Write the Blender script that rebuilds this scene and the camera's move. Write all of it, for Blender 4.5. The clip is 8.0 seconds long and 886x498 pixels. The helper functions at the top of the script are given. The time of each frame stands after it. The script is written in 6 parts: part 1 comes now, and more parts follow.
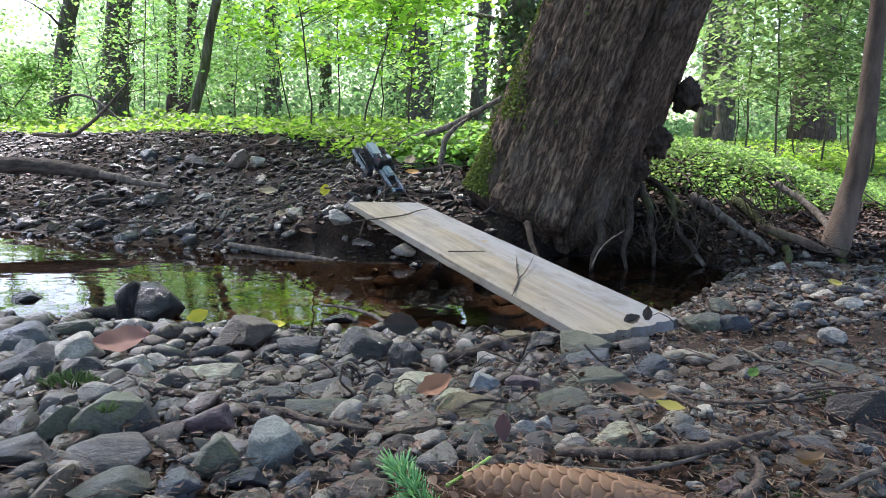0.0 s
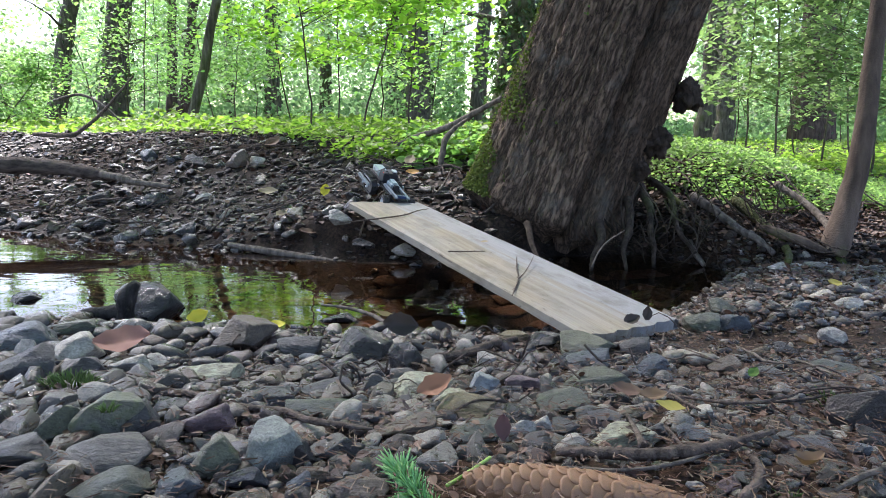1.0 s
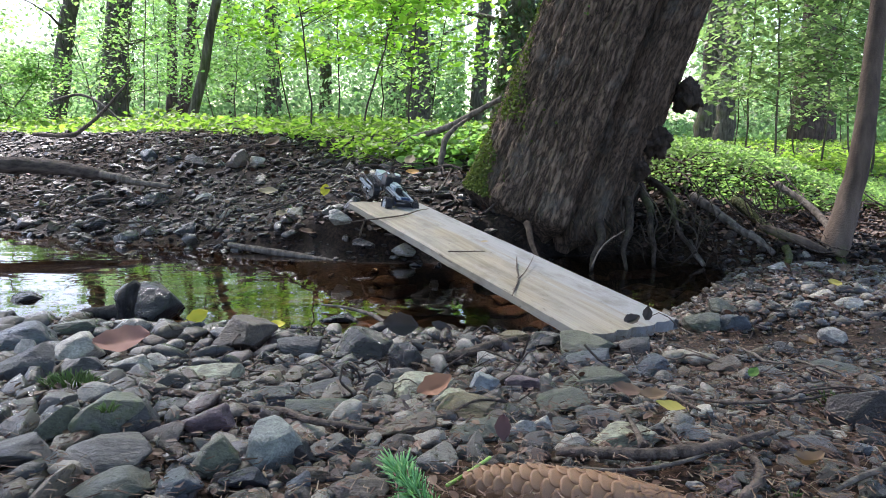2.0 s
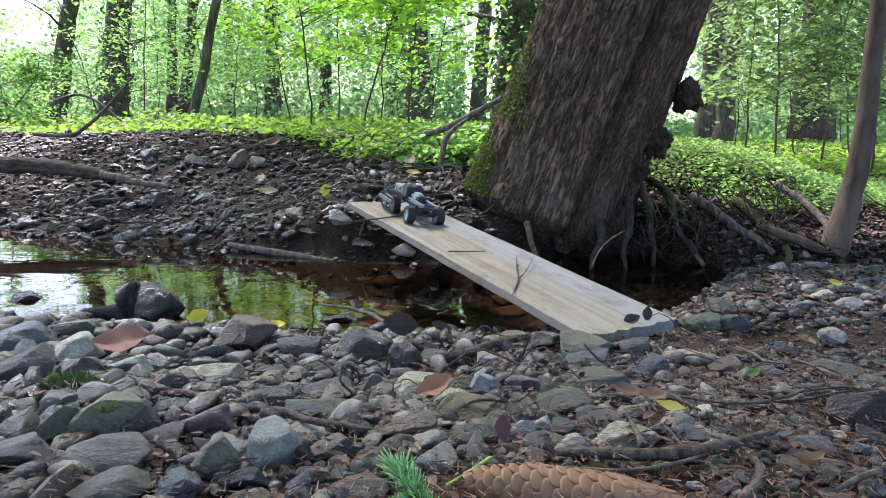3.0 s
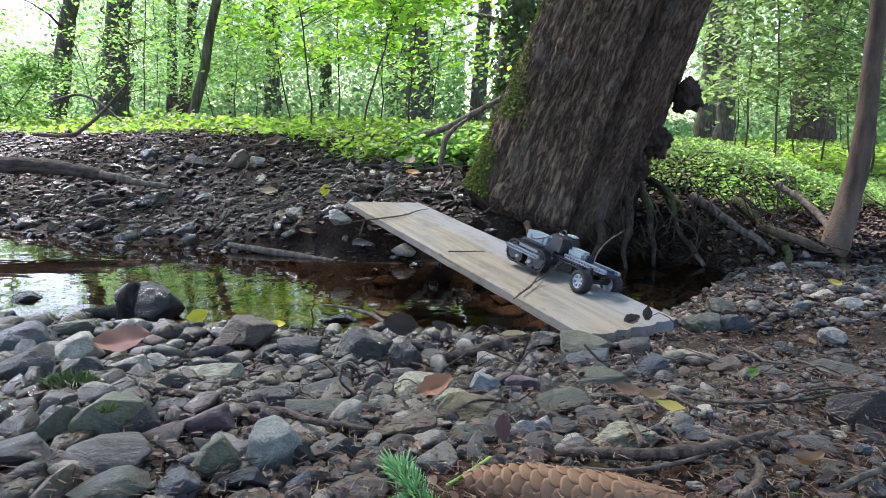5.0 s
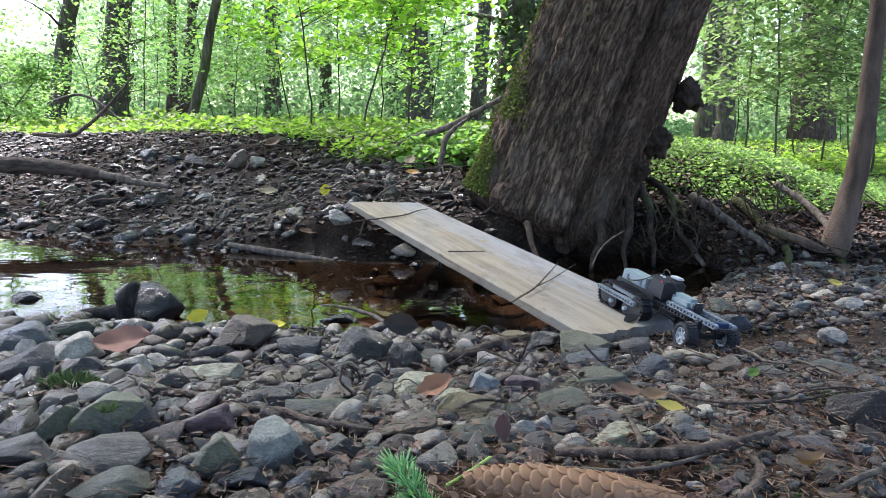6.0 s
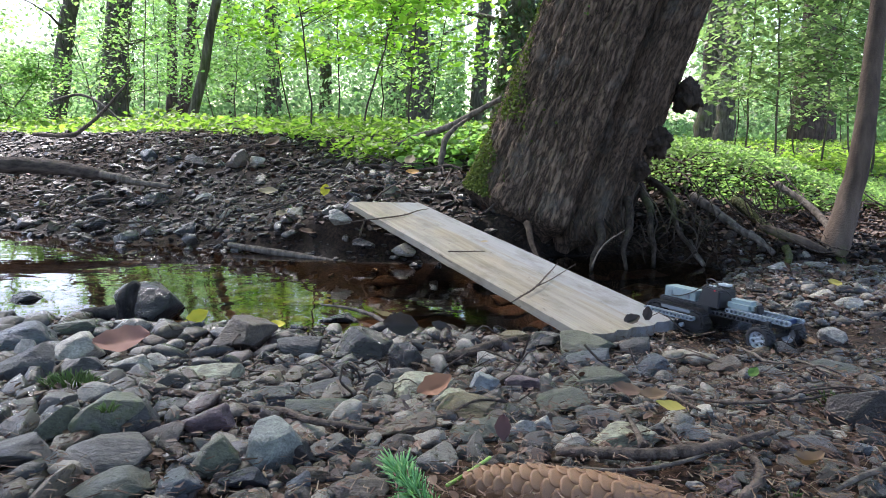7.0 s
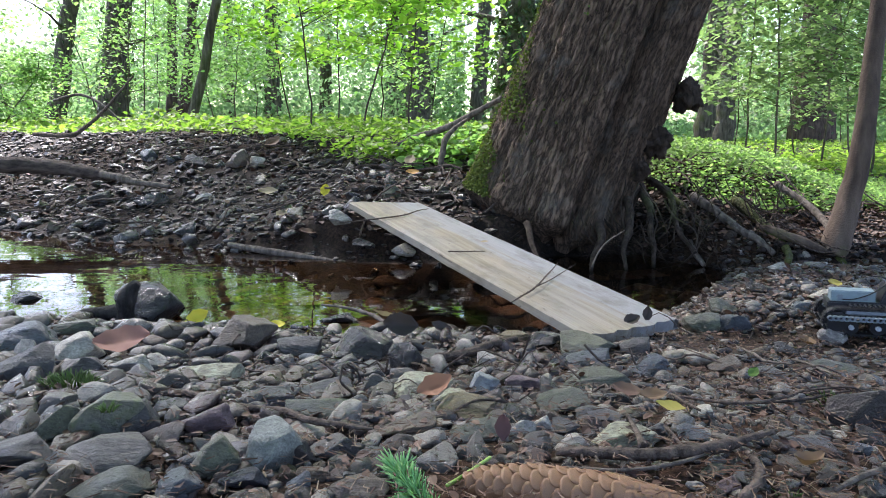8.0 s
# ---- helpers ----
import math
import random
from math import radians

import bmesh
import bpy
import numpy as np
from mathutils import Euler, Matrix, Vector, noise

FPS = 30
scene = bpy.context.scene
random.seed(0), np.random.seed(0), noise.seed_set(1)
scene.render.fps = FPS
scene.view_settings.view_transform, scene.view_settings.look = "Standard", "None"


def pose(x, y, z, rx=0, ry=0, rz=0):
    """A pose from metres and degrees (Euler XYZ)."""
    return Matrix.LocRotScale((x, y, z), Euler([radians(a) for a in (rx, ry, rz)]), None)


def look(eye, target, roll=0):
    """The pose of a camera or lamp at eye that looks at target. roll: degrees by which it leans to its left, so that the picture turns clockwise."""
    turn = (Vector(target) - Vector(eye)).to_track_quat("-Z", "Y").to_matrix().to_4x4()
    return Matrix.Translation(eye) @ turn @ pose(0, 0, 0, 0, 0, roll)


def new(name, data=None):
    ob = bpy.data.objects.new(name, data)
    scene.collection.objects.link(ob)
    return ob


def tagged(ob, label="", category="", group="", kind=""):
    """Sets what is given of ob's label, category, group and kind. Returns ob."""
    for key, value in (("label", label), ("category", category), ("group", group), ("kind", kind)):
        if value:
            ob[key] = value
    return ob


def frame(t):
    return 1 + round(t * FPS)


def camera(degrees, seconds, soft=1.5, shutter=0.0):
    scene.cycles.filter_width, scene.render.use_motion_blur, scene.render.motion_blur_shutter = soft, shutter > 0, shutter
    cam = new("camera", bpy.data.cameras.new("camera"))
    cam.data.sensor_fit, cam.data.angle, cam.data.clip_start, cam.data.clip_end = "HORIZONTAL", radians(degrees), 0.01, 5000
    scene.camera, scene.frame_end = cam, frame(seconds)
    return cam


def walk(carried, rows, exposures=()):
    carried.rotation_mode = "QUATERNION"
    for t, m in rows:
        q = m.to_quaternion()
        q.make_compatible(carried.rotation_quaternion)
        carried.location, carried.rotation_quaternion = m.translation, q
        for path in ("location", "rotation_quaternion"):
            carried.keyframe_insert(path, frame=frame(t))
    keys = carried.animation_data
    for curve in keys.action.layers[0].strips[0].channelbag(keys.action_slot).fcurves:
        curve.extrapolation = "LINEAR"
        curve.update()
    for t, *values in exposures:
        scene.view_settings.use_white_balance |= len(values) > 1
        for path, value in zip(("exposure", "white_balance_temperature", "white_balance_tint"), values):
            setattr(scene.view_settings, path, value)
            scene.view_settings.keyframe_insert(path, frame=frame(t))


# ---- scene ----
cam = camera(63, 8.0, soft=0.98, shutter=0.2)
EYE = pose(0, 0, 0.40, 80.2, 0, 0)
walk(cam, [(0.0, EYE), (8.0, EYE)])
scene.view_settings.exposure = 1.90
scene.view_settings.use_white_balance = True
scene.view_settings.white_balance_temperature, scene.view_settings.white_balance_tint = 6420, 22

# ---- world and light ----
world = bpy.data.worlds.new("overcast_sky")
scene.world = world
world.use_nodes = True
wn = world.node_tree.nodes
sky = wn.new("ShaderNodeTexSky")
sky.sky_type, sky.sun_disc = "NISHITA", False
sky.sun_elevation, sky.sun_rotation = radians(52), radians(-35)
sky.air_density, sky.dust_density, sky.ozone_density = 1.0, 1.5, 1.5
world.node_tree.links.new(sky.outputs[0], wn["Background"].inputs[0])
wn["Background"].inputs[1].default_value = 0.15
sun = new("sun", bpy.data.lights.new("sun", "SUN"))
sun.data.energy, sun.data.angle, sun.data.color = 3.8, radians(12), (1.0, 0.98, 0.93)
sun.matrix_world = look((-5, 8, 12), (0, 0, 0))


# ---- materials ----
def material(name, rough=0.8, metal=0.0, spec=0.5):
    m = bpy.data.materials.new(name)
    m.use_nodes = True
    b = m.node_tree.nodes["Principled BSDF"]
    b.inputs["Roughness"].default_value = rough
    b.inputs["Metallic"].default_value = metal
    b.inputs["Specular IOR Level"].default_value = spec
    return m, m.node_tree.nodes, m.node_tree.links, b


def coords(n, l, scale=(1, 1, 1), where="Object"):
    c, mp = n.new("ShaderNodeTexCoord"), n.new("ShaderNodeMapping")
    mp.inputs["Scale"].default_value = scale
    l.new(c.outputs[where], mp.inputs[0])
    return mp.outputs[0]


def noise_of(n, l, vec, scale, detail=4, rough=0.55, distort=0.0):
    t = n.new("ShaderNodeTexNoise")
    t.inputs["Scale"].default_value, t.inputs["Detail"].default_value, t.inputs["Roughness"].default_value = scale, detail, rough
    t.inputs["Distortion"].default_value = distort
    l.new(vec, t.inputs["Vector"])
    return t.outputs["Fac"]


def ramp(n, l, fac, *stops):
    r = n.new("ShaderNodeValToRGB")
    while len(r.color_ramp.elements) < len(stops):
        r.color_ramp.elements.new(0.5)
    for e, (at, col) in zip(r.color_ramp.elements, stops):
        e.position, e.color = at, (*col, 1) if len(col) == 3 else col
    l.new(fac, r.inputs[0])
    return r.outputs[0]


def mixed(n, l, fac, a, b, how="MIX"):
    m = n.new("ShaderNodeMix")
    m.data_type, m.blend_type = "RGBA", how
    for value, socket in ((fac, m.inputs[0]), (a, m.inputs[6]), (b, m.inputs[7])):
        if isinstance(value, (int, float)):
            socket.default_value = value
        elif isinstance(value, tuple):
            socket.default_value = (*value, 1)
        else:
            l.new(value, socket)
    return m.outputs[2]


def bumped(n, l, b, height, strength=0.5, distance=0.01):
    u = n.new("ShaderNodeBump")
    u.inputs["Strength"].default_value, u.inputs["Distance"].default_value = strength, distance
    l.new(height, u.inputs["Height"])
    l.new(u.outputs[0], b.inputs["Normal"])


def mat_plain(name, col, rough=0.5, metal=0.0, grain=40, vary=0.25, bump=0.15):
    m, n, l, b = material(name, rough, metal)
    v = coords(n, l)
    f = noise_of(n, l, v, grain)
    lo, hi = tuple(c * (1 - vary) for c in col), tuple(min(1, c * (1 + vary)) for c in col)
    l.new(ramp(n, l, f, (0.3, lo), (0.7, hi)), b.inputs["Base Color"])
    if bump:
        bumped(n, l, b, noise_of(n, l, v, grain * 4), bump, 0.001)
    return m


def mat_stone(name, rnd="Random", pale=1.0, wet=0.22):
    """Wet and dry river stone: each stone its own grey, blue, green, brown or violet."""
    m, n, l, b = material(name, 0.55)
    if rnd == "Random":
        info = n.new("ShaderNodeObjectInfo").outputs["Random"]
        vec = coords(n, l)
        big, small = 1.6, 9
    else:
        info = n.new("ShaderNodeNewGeometry").outputs["Random Per Island"]
        vec = coords(n, l)
        big, small = 40, 260
    col = ramp(n, l, info, (0.0, (0.020, 0.020, 0.022)), (0.12, (0.080, 0.072, 0.062)), (0.25, (0.034, 0.034, 0.036)), (0.38, (0.125, 0.092, 0.058)),
               (0.50, (0.050, 0.048, 0.036)), (0.64, (0.100, 0.058, 0.044)), (0.76, (0.046, 0.050, 0.056)), (0.93, (0.34, 0.32, 0.28)))
    col = mixed(n, l, 1.0, col, (pale, pale * 0.95, pale * 0.89), "MULTIPLY")
    f1 = noise_of(n, l, vec, big, 4, 0.6)
    f2 = noise_of(n, l, vec, small, 5, 0.65)
    col = mixed(n, l, 1.0, col, ramp(n, l, f1, (0.3, (0.66, 0.63, 0.60)), (0.7, (1.2, 1.2, 1.18))), "MULTIPLY")
    col = mixed(n, l, 1.0, col, ramp(n, l, f2, (0.36, (0.62, 0.6, 0.58)), (0.5, (1, 1, 1)), (0.64, (1.35, 1.33, 1.28))), "MULTIPLY")
    l.new(col, b.inputs["Base Color"])
    l.new(ramp(n, l, f1, (0.35, (wet,) * 3), (0.65, (wet * 0.6 + 0.47,) * 3)), b.inputs["Roughness"])
    bumped(n, l, b, f2, 0.55, 0.004)
    return m


def mat_ground(name="gravelly_soil", wet=0.5, spec=0.15, dark=1.0):
    m, n, l, b = material(name, 0.9, 0, spec)
    v = coords(n, l)
    f1, f2, f3 = noise_of(n, l, v, 1.7, 6), noise_of(n, l, v, 14, 8, 0.65), noise_of(n, l, v, 110, 6, 0.7)
    col = ramp(n, l, f2, (0.36, (0.006, 0.0042, 0.003)), (0.5, (0.020, 0.0135, 0.0095)), (0.64, (0.046, 0.031, 0.022)))
    col = mixed(n, l, ramp(n, l, f1, (0.45, (0,) * 3), (0.62, (0.7,) * 3)), col, (0.040, 0.022, 0.013))
    col = mixed(n, l, 1.0, col, ramp(n, l, f3, (0.38, (0.3 * dark,) * 3), (0.62, (1.9 * dark,) * 3)), "MULTIPLY")
    l.new(col, b.inputs["Base Color"])
    l.new(ramp(n, l, f1, (0.35, (wet,) * 3), (0.6, (0.5 + 0.9 * wet,) * 3)), b.inputs["Roughness"])
    bumped(n, l, b, f3, 0.8, 0.006)
    return m


def mat_leaf(name, a, c, e, through_light=0.5, rough=0.45):
    """A leaf that reflects and lets light through, each blade with its own green."""
    m, n, l, b = material(name, rough, 0, 0.4)
    r = n.new("ShaderNodeNewGeometry").outputs["Random Per Island"]
    col = ramp(n, l, r, (0.0, a), (0.5, c), (1.0, e))
    f = noise_of(n, l, coords(n, l), 3.0, 3)
    col = mixed(n, l, 1.0, col, ramp(n, l, f, (0.3, (0.72,) * 3), (0.7, (1.2,) * 3)), "MULTIPLY")
    l.new(col, b.inputs["Base Color"])
    t = n.new("ShaderNodeBsdfTranslucent")
    l.new(mixed(n, l, 1.0, col, (1.75, 1.9, 1.45), "MULTIPLY"), t.inputs[0])
    x = n.new("ShaderNodeMixShader")
    x.inputs[0].default_value = through_light
    l.new(b.outputs[0], x.inputs[1])
    l.new(t.outputs[0], x.inputs[2])
    l.new(x.outputs[0], n["Material Output"].inputs[0])
    return m


def mat_bark(name, dark, light, moss=0.0, scale=(60, 60, 9), bump=1.0, lean=0.0, patches=None, cracked=False):
    m, n, l, b = material(name, 0.9, 0, 0.25)
    o = coords(n, l)
    tilt, v = n.new("ShaderNodeMapping"), n.new("ShaderNodeMapping")
    tilt.inputs["Rotation"].default_value = (0, -lean, 0)
    v.inputs["Scale"].default_value = scale
    l.new(o, tilt.inputs[0]), l.new(tilt.outputs[0], v.inputs[0])
    f1, f2, f3 = noise_of(n, l, v.outputs[0], 1.0, 6, 0.6, 0.08 if cracked else 0.0), noise_of(n, l, o, 4, 5), noise_of(n, l, o, 150, 4, 0.7)
    col = ramp(n, l, f1, (0.36, dark), (0.51, tuple((d + k) / 2 for d, k in zip(dark, light))), (0.67, light))
    col = mixed(n, l, 1.0, col, ramp(n, l, f2, (0.3, (0.65, 0.62, 0.6)), (0.7, (1.25, 1.22, 1.2))), "MULTIPLY")
    if cracked:
        off = n.new("ShaderNodeMath")
        off.operation = "SUBTRACT"
        off.inputs[1].default_value = 0.5
        l.new(f1, off.inputs[0])
        gap = n.new("ShaderNodeMath")
        gap.operation = "ABSOLUTE"
        l.new(off.outputs[0], gap.inputs[0])
        f1 = ramp(n, l, gap.outputs[0], (0.0, (0.0,) * 3), (0.03, (0.45,) * 3), (0.11, (1.0,) * 3))
        col = mixed(n, l, f1, dark, mixed(n, l, ramp(n, l, noise_of(n, l, o, 26, 5, 0.7), (0.35, (0,) * 3), (0.65, (1,) * 3)), tuple(0.5 * k for k in light), light))
        col = mixed(n, l, 1.0, col, ramp(n, l, f2, (0.3, (0.65, 0.62, 0.6)), (0.7, (1.25, 1.22, 1.2))), "MULTIPLY")
    if patches:
        col = mixed(n, l, ramp(n, l, noise_of(n, l, o, 9, 6, 0.7), (0.55, (0,) * 3), (0.68, (0.55,) * 3)), col, patches)
    if moss:
        col = mixed(n, l, ramp(n, l, f2, (0.62 - moss * 0.3, (0,) * 3), (0.75 - moss * 0.25, (0.85,) * 3)), col, (0.065, 0.085, 0.018))
    l.new(col, b.inputs["Base Color"])
    h = n.new("ShaderNodeMath")
    h.operation = "ADD"
    l.new(f1, h.inputs[0]), l.new(f3, h.inputs[1])
    bumped(n, l, b, h.outputs[0], bump, 0.012)
    return m


def mat_plank():
    m, n, l, b = material("weathered_board", 0.8, 0, 0.3)
    o = coords(n, l)
    grain = noise_of(n, l, coords(n, l, (1.1, 22, 22)), 3.0, 5, 0.5)
    fine = noise_of(n, l, coords(n, l, (3, 170, 170)), 3.0, 4, 0.6)
    patch = noise_of(n, l, coords(n, l, (1, 2.2, 1)), 3.6, 5, 0.6)
    cracks = noise_of(n, l, coords(n, l, (3.2, 52, 30)), 3.0, 4, 0.65)
    spots = noise_of(n, l, coords(n, l, (11, 34, 30)), 3.0, 6, 0.75)
    dirt = noise_of(n, l, coords(n, l, (2.5, 5, 5)), 3.0, 6, 0.7)
    col = ramp(n, l, grain, (0.34, (0.178, 0.146, 0.098)), (0.5, (0.225, 0.192, 0.136)), (0.66, (0.262, 0.232, 0.176)))
    col = mixed(n, l, ramp(n, l, patch, (0.42, (0,) * 3), (0.62, (0.6,) * 3)), col, (0.185, 0.180, 0.168))
    sep = n.new("ShaderNodeSeparateXYZ")
    l.new(o, sep.inputs[0])
    edge = n.new("ShaderNodeMath")
    edge.operation = "MULTIPLY_ADD"
    edge.inputs[1].default_value, edge.inputs[2].default_value = 6.0, -0.62
    l.new(sep.outputs["Y"], edge.inputs[0])
    side = n.new("ShaderNodeMath")
    side.operation = "ADD"
    l.new(edge.outputs[0], side.inputs[0]), l.new(grain, side.inputs[1])
    col = mixed(n, l, ramp(n, l, side.outputs[0], (0.55, (0,) * 3), (0.75, (0.7,) * 3)), col, (0.215, 0.222, 0.230))
    col = mixed(n, l, 1.0, col, ramp(n, l, fine, (0.34, (0.86,) * 3), (0.62, (1.07,) * 3)), "MULTIPLY")
    col = mixed(n, l, ramp(n, l, dirt, (0.50, (0,) * 3), (0.68, (0.6,) * 3)), col, (0.085, 0.064, 0.044))
    col = mixed(n, l, ramp(n, l, cracks, (0.655, (0,) * 3), (0.685, (0.75,) * 3)), col, (0.05, 0.038, 0.027))
    col = mixed(n, l, ramp(n, l, spots, (0.635, (0,) * 3), (0.67, (0.8,) * 3)), col, (0.04, 0.031, 0.022))
    l.new(col, b.inputs["Base Color"])
    bumped(n, l, b, fine, 0.3, 0.002)
    return m


def mat_water():
    m = bpy.data.materials.new("creek_water")
    m.use_nodes = True
    n, l = m.node_tree.nodes, m.node_tree.links
    n.remove(n["Principled BSDF"])
    f = noise_of(n, l, coords(n, l, (1.0, 2.0, 1.0)), 5, 2, 0.5)
    u = n.new("ShaderNodeBump")
    u.inputs["Strength"].default_value, u.inputs["Distance"].default_value = 0.12, 0.01
    l.new(f, u.inputs["Height"])
    g, t, x, fr = n.new("ShaderNodeBsdfGlossy"), n.new("ShaderNodeBsdfTransparent"), n.new("ShaderNodeMixShader"), n.new("ShaderNodeFresnel")
    g.inputs["Roughness"].default_value = 0.015
    g.inputs["Color"].default_value = (1, 1, 1, 1)
    fr.inputs["IOR"].default_value = 1.33
    t.inputs[0].default_value = (0.66, 0.52, 0.38, 1)
    l.new(u.outputs[0], g.inputs["Normal"]), l.new(u.outputs[0], fr.inputs["Normal"])
    l.new(fr.outputs[0], x.inputs[0]), l.new(t.outputs[0], x.inputs[1]), l.new(g.outputs[0], x.inputs[2])
    l.new(x.outputs[0], n["Material Output"].inputs[0])
    return m


STONE = mat_stone("river_stone", pale=0.68)
PEBBLE = mat_stone("pebbles", rnd="island", pale=0.50)
BANK_STONE = mat_stone("bank_stone", rnd="island", pale=0.24, wet=0.20)
WET_COBBLE = mat_stone("wet_cobble", rnd="island", pale=0.33, wet=0.12)
DRY_GRAVEL = mat_stone("dry_gravel", rnd="island", pale=0.72)
GROUND = mat_ground()
WET_SOIL = mat_ground("wet_bank_soil", 0.38, 0.4, 0.55)
BANK_SOIL = mat_ground("dark_bank_soil", 0.6, 0.15, 0.6)
WATER = mat_water()
PLANK = mat_plank()
BARK_BIG = mat_bark("furrowed_bark", (0.048, 0.034, 0.023), (0.255, 0.179, 0.122), scale=(58, 58, 13), bump=1.0, lean=0.35, patches=(0.17, 0.16, 0.135), cracked=True)
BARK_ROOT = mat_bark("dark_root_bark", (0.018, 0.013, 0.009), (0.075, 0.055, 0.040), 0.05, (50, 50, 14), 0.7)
BARK_MOSS = mat_bark("mossy_bark", (0.035, 0.03, 0.018), (0.11, 0.10, 0.05), 0.6)
# Lightened grey-green bark: haze between the trunks is mixed into its colour.
BARK_FAR = mat_bark("hazed_forest_bark", (0.06, 0.055, 0.04), (0.19, 0.175, 0.13), 0.35, (30, 30, 5))
BARK_BEECH = mat_bark("smooth_bark", (0.050, 0.036, 0.027), (0.125, 0.094, 0.071), 0.1, (25, 25, 6), 0.4)
BARK_DEAD = mat_bark("dead_wood", (0.05, 0.042, 0.034), (0.17, 0.145, 0.12), 0.0, (60, 60, 10), 0.5)
TWIG = mat_bark("dark_twig", (0.035, 0.026, 0.02), (0.13, 0.10, 0.08), 0, (120, 120, 60), 0.5)
LEAF = mat_leaf("broad_leaf", (0.094, 0.195, 0.052), (0.156, 0.278, 0.080), (0.225, 0.352, 0.118), 0.64)
LEAF_HAZEL = mat_leaf("hazel_leaf", (0.125, 0.25, 0.030), (0.20, 0.35, 0.045), (0.28, 0.42, 0.07), 0.68)
LEAF_BEECH = mat_leaf("beech_leaf", (0.072, 0.125, 0.046), (0.115, 0.180, 0.068), (0.165, 0.235, 0.10), 0.6)
# Paler, bluer green: the haze of distance is put into the leaf colour.
LEAF_FAR = mat_leaf("hazed_far_leaf", (0.105, 0.190, 0.092), (0.168, 0.270, 0.135), (0.24, 0.35, 0.19), 0.64)
LEAF_MOUND = mat_leaf("mound_leaf", (0.090, 0.165, 0.048), (0.150, 0.245, 0.072), (0.22, 0.32, 0.105), 0.6)
LEAF_HERB = mat_leaf("herb_leaf", (0.085, 0.165, 0.022), (0.145, 0.245, 0.034), (0.21, 0.31, 0.055), 0.6)
LEAF_IVY = mat_leaf("ivy_leaf", (0.020, 0.050, 0.014), (0.035, 0.075, 0.022), (0.07, 0.12, 0.035), 0.2, 0.3)
LITTER = mat_leaf("dead_leaf", (0.030, 0.013, 0.008), (0.066, 0.031, 0.018), (0.115, 0.066, 0.040), 0.05, 0.65)


# ---- shapes ----
def mesh_of(name, verts, faces, mat, smooth=False):
    """A mesh from arrays: verts (n, 3) and faces (m, 3) or (m, 4)."""
    verts, faces = np.asarray(verts, np.float32), np.asarray(faces, np.int32)
    me = bpy.data.meshes.new(name)
    k = faces.shape[1]
    me.vertices.add(len(verts)), me.loops.add(faces.size), me.polygons.add(len(faces))
    me.vertices.foreach_set("co", verts.ravel())
    me.loops.foreach_set("vertex_index", faces.ravel())
    me.polygons.foreach_set("loop_start", np.arange(0, faces.size, k, dtype=np.int32))
    me.polygons.foreach_set("use_smooth", np.full(len(faces), smooth))
    me.update(calc_edges=True)
    me.materials.append(mat)
    return me


def thing(name, label, category, group="", kind="", at=None):
    """An empty at the base of a thing, which its parts are put under."""
    e = new(name)
    e.empty_display_size = 0.02
    if at is not None:
        e.matrix_world = at
    return tagged(e, label, category, group, kind)


def under(ob, parent, label=""):
    ob.parent = parent
    return tagged(ob, label)


def mesh_part(name, me, parent, label="", at=None):
    ob = new(name, me)
    if at is not None:
        ob.matrix_basis = at
    return under(ob, parent, label)


def part(name, bm, mat, parent, label="", at=None, smooth=False):
    me = bpy.data.meshes.new(name)
    bm.to_mesh(me)
    bm.free()
    me.materials.append(mat)
    if smooth:
        me.polygons.foreach_set("use_smooth", np.ones(len(me.polygons), bool))
    return mesh_part(name, me, parent, label, at)


def lattice(ix, iy, iz, seed):
    h = (ix * 374761393 + iy * 668265263 + iz * 1442695041 + seed * 974711) & 0x7FFFFFFF
    h = ((h ^ (h >> 13)) * 1274126177) & 0x7FFFFFFF
    return ((h ^ (h >> 16)) & 0xFFFF) / 65535.0


def fuzz(p, scale, octaves=3, seed=0):
    """Smooth noise of -1 to 1 at the points p (n, 3)."""
    p = np.asarray(p, float) * scale
    total, amp, norm = np.zeros(len(p)), 1.0, 0.0
    for o in range(octaves):
        i = np.floor(p).astype(np.int64)
        f = p - i
        f = f * f * (3 - 2 * f)
        v = 0
        for a in (0, 1):
            for b in (0, 1):
                for c in (0, 1):
                    w = (f[:, 0] if a else 1 - f[:, 0]) * (f[:, 1] if b else 1 - f[:, 1]) * (f[:, 2] if c else 1 - f[:, 2])
                    v = v + w * lattice(i[:, 0] + a, i[:, 1] + b, i[:, 2] + c, seed + o * 17)
        total, norm = total + amp * (2 * v - 1), norm + amp
        p, amp = p * 2.03, amp * 0.5
    return total / norm


def smooth_path(points, steps):
    """A curve through the points (Catmull-Rom)."""
    p = np.asarray(points, float)
    if len(p) == 2:
        return p[0] + (p[1] - p[0]) * np.linspace(0, 1, steps)[:, None]
    q = np.vstack([2 * p[0] - p[1], p, 2 * p[-1] - p[-2]])
    out = []
    for u in np.linspace(0, len(p) - 1, steps):
        i = min(int(u), len(p) - 2)
        t = u - i
        a, b, c, d = q[i:i + 4]
        out.append(0.5 * (2 * b + (c - a) * t + (2 * a - 5 * b + 4 * c - d) * t * t + (3 * b - a - 3 * c + d) * t ** 3))
    return np.array(out)


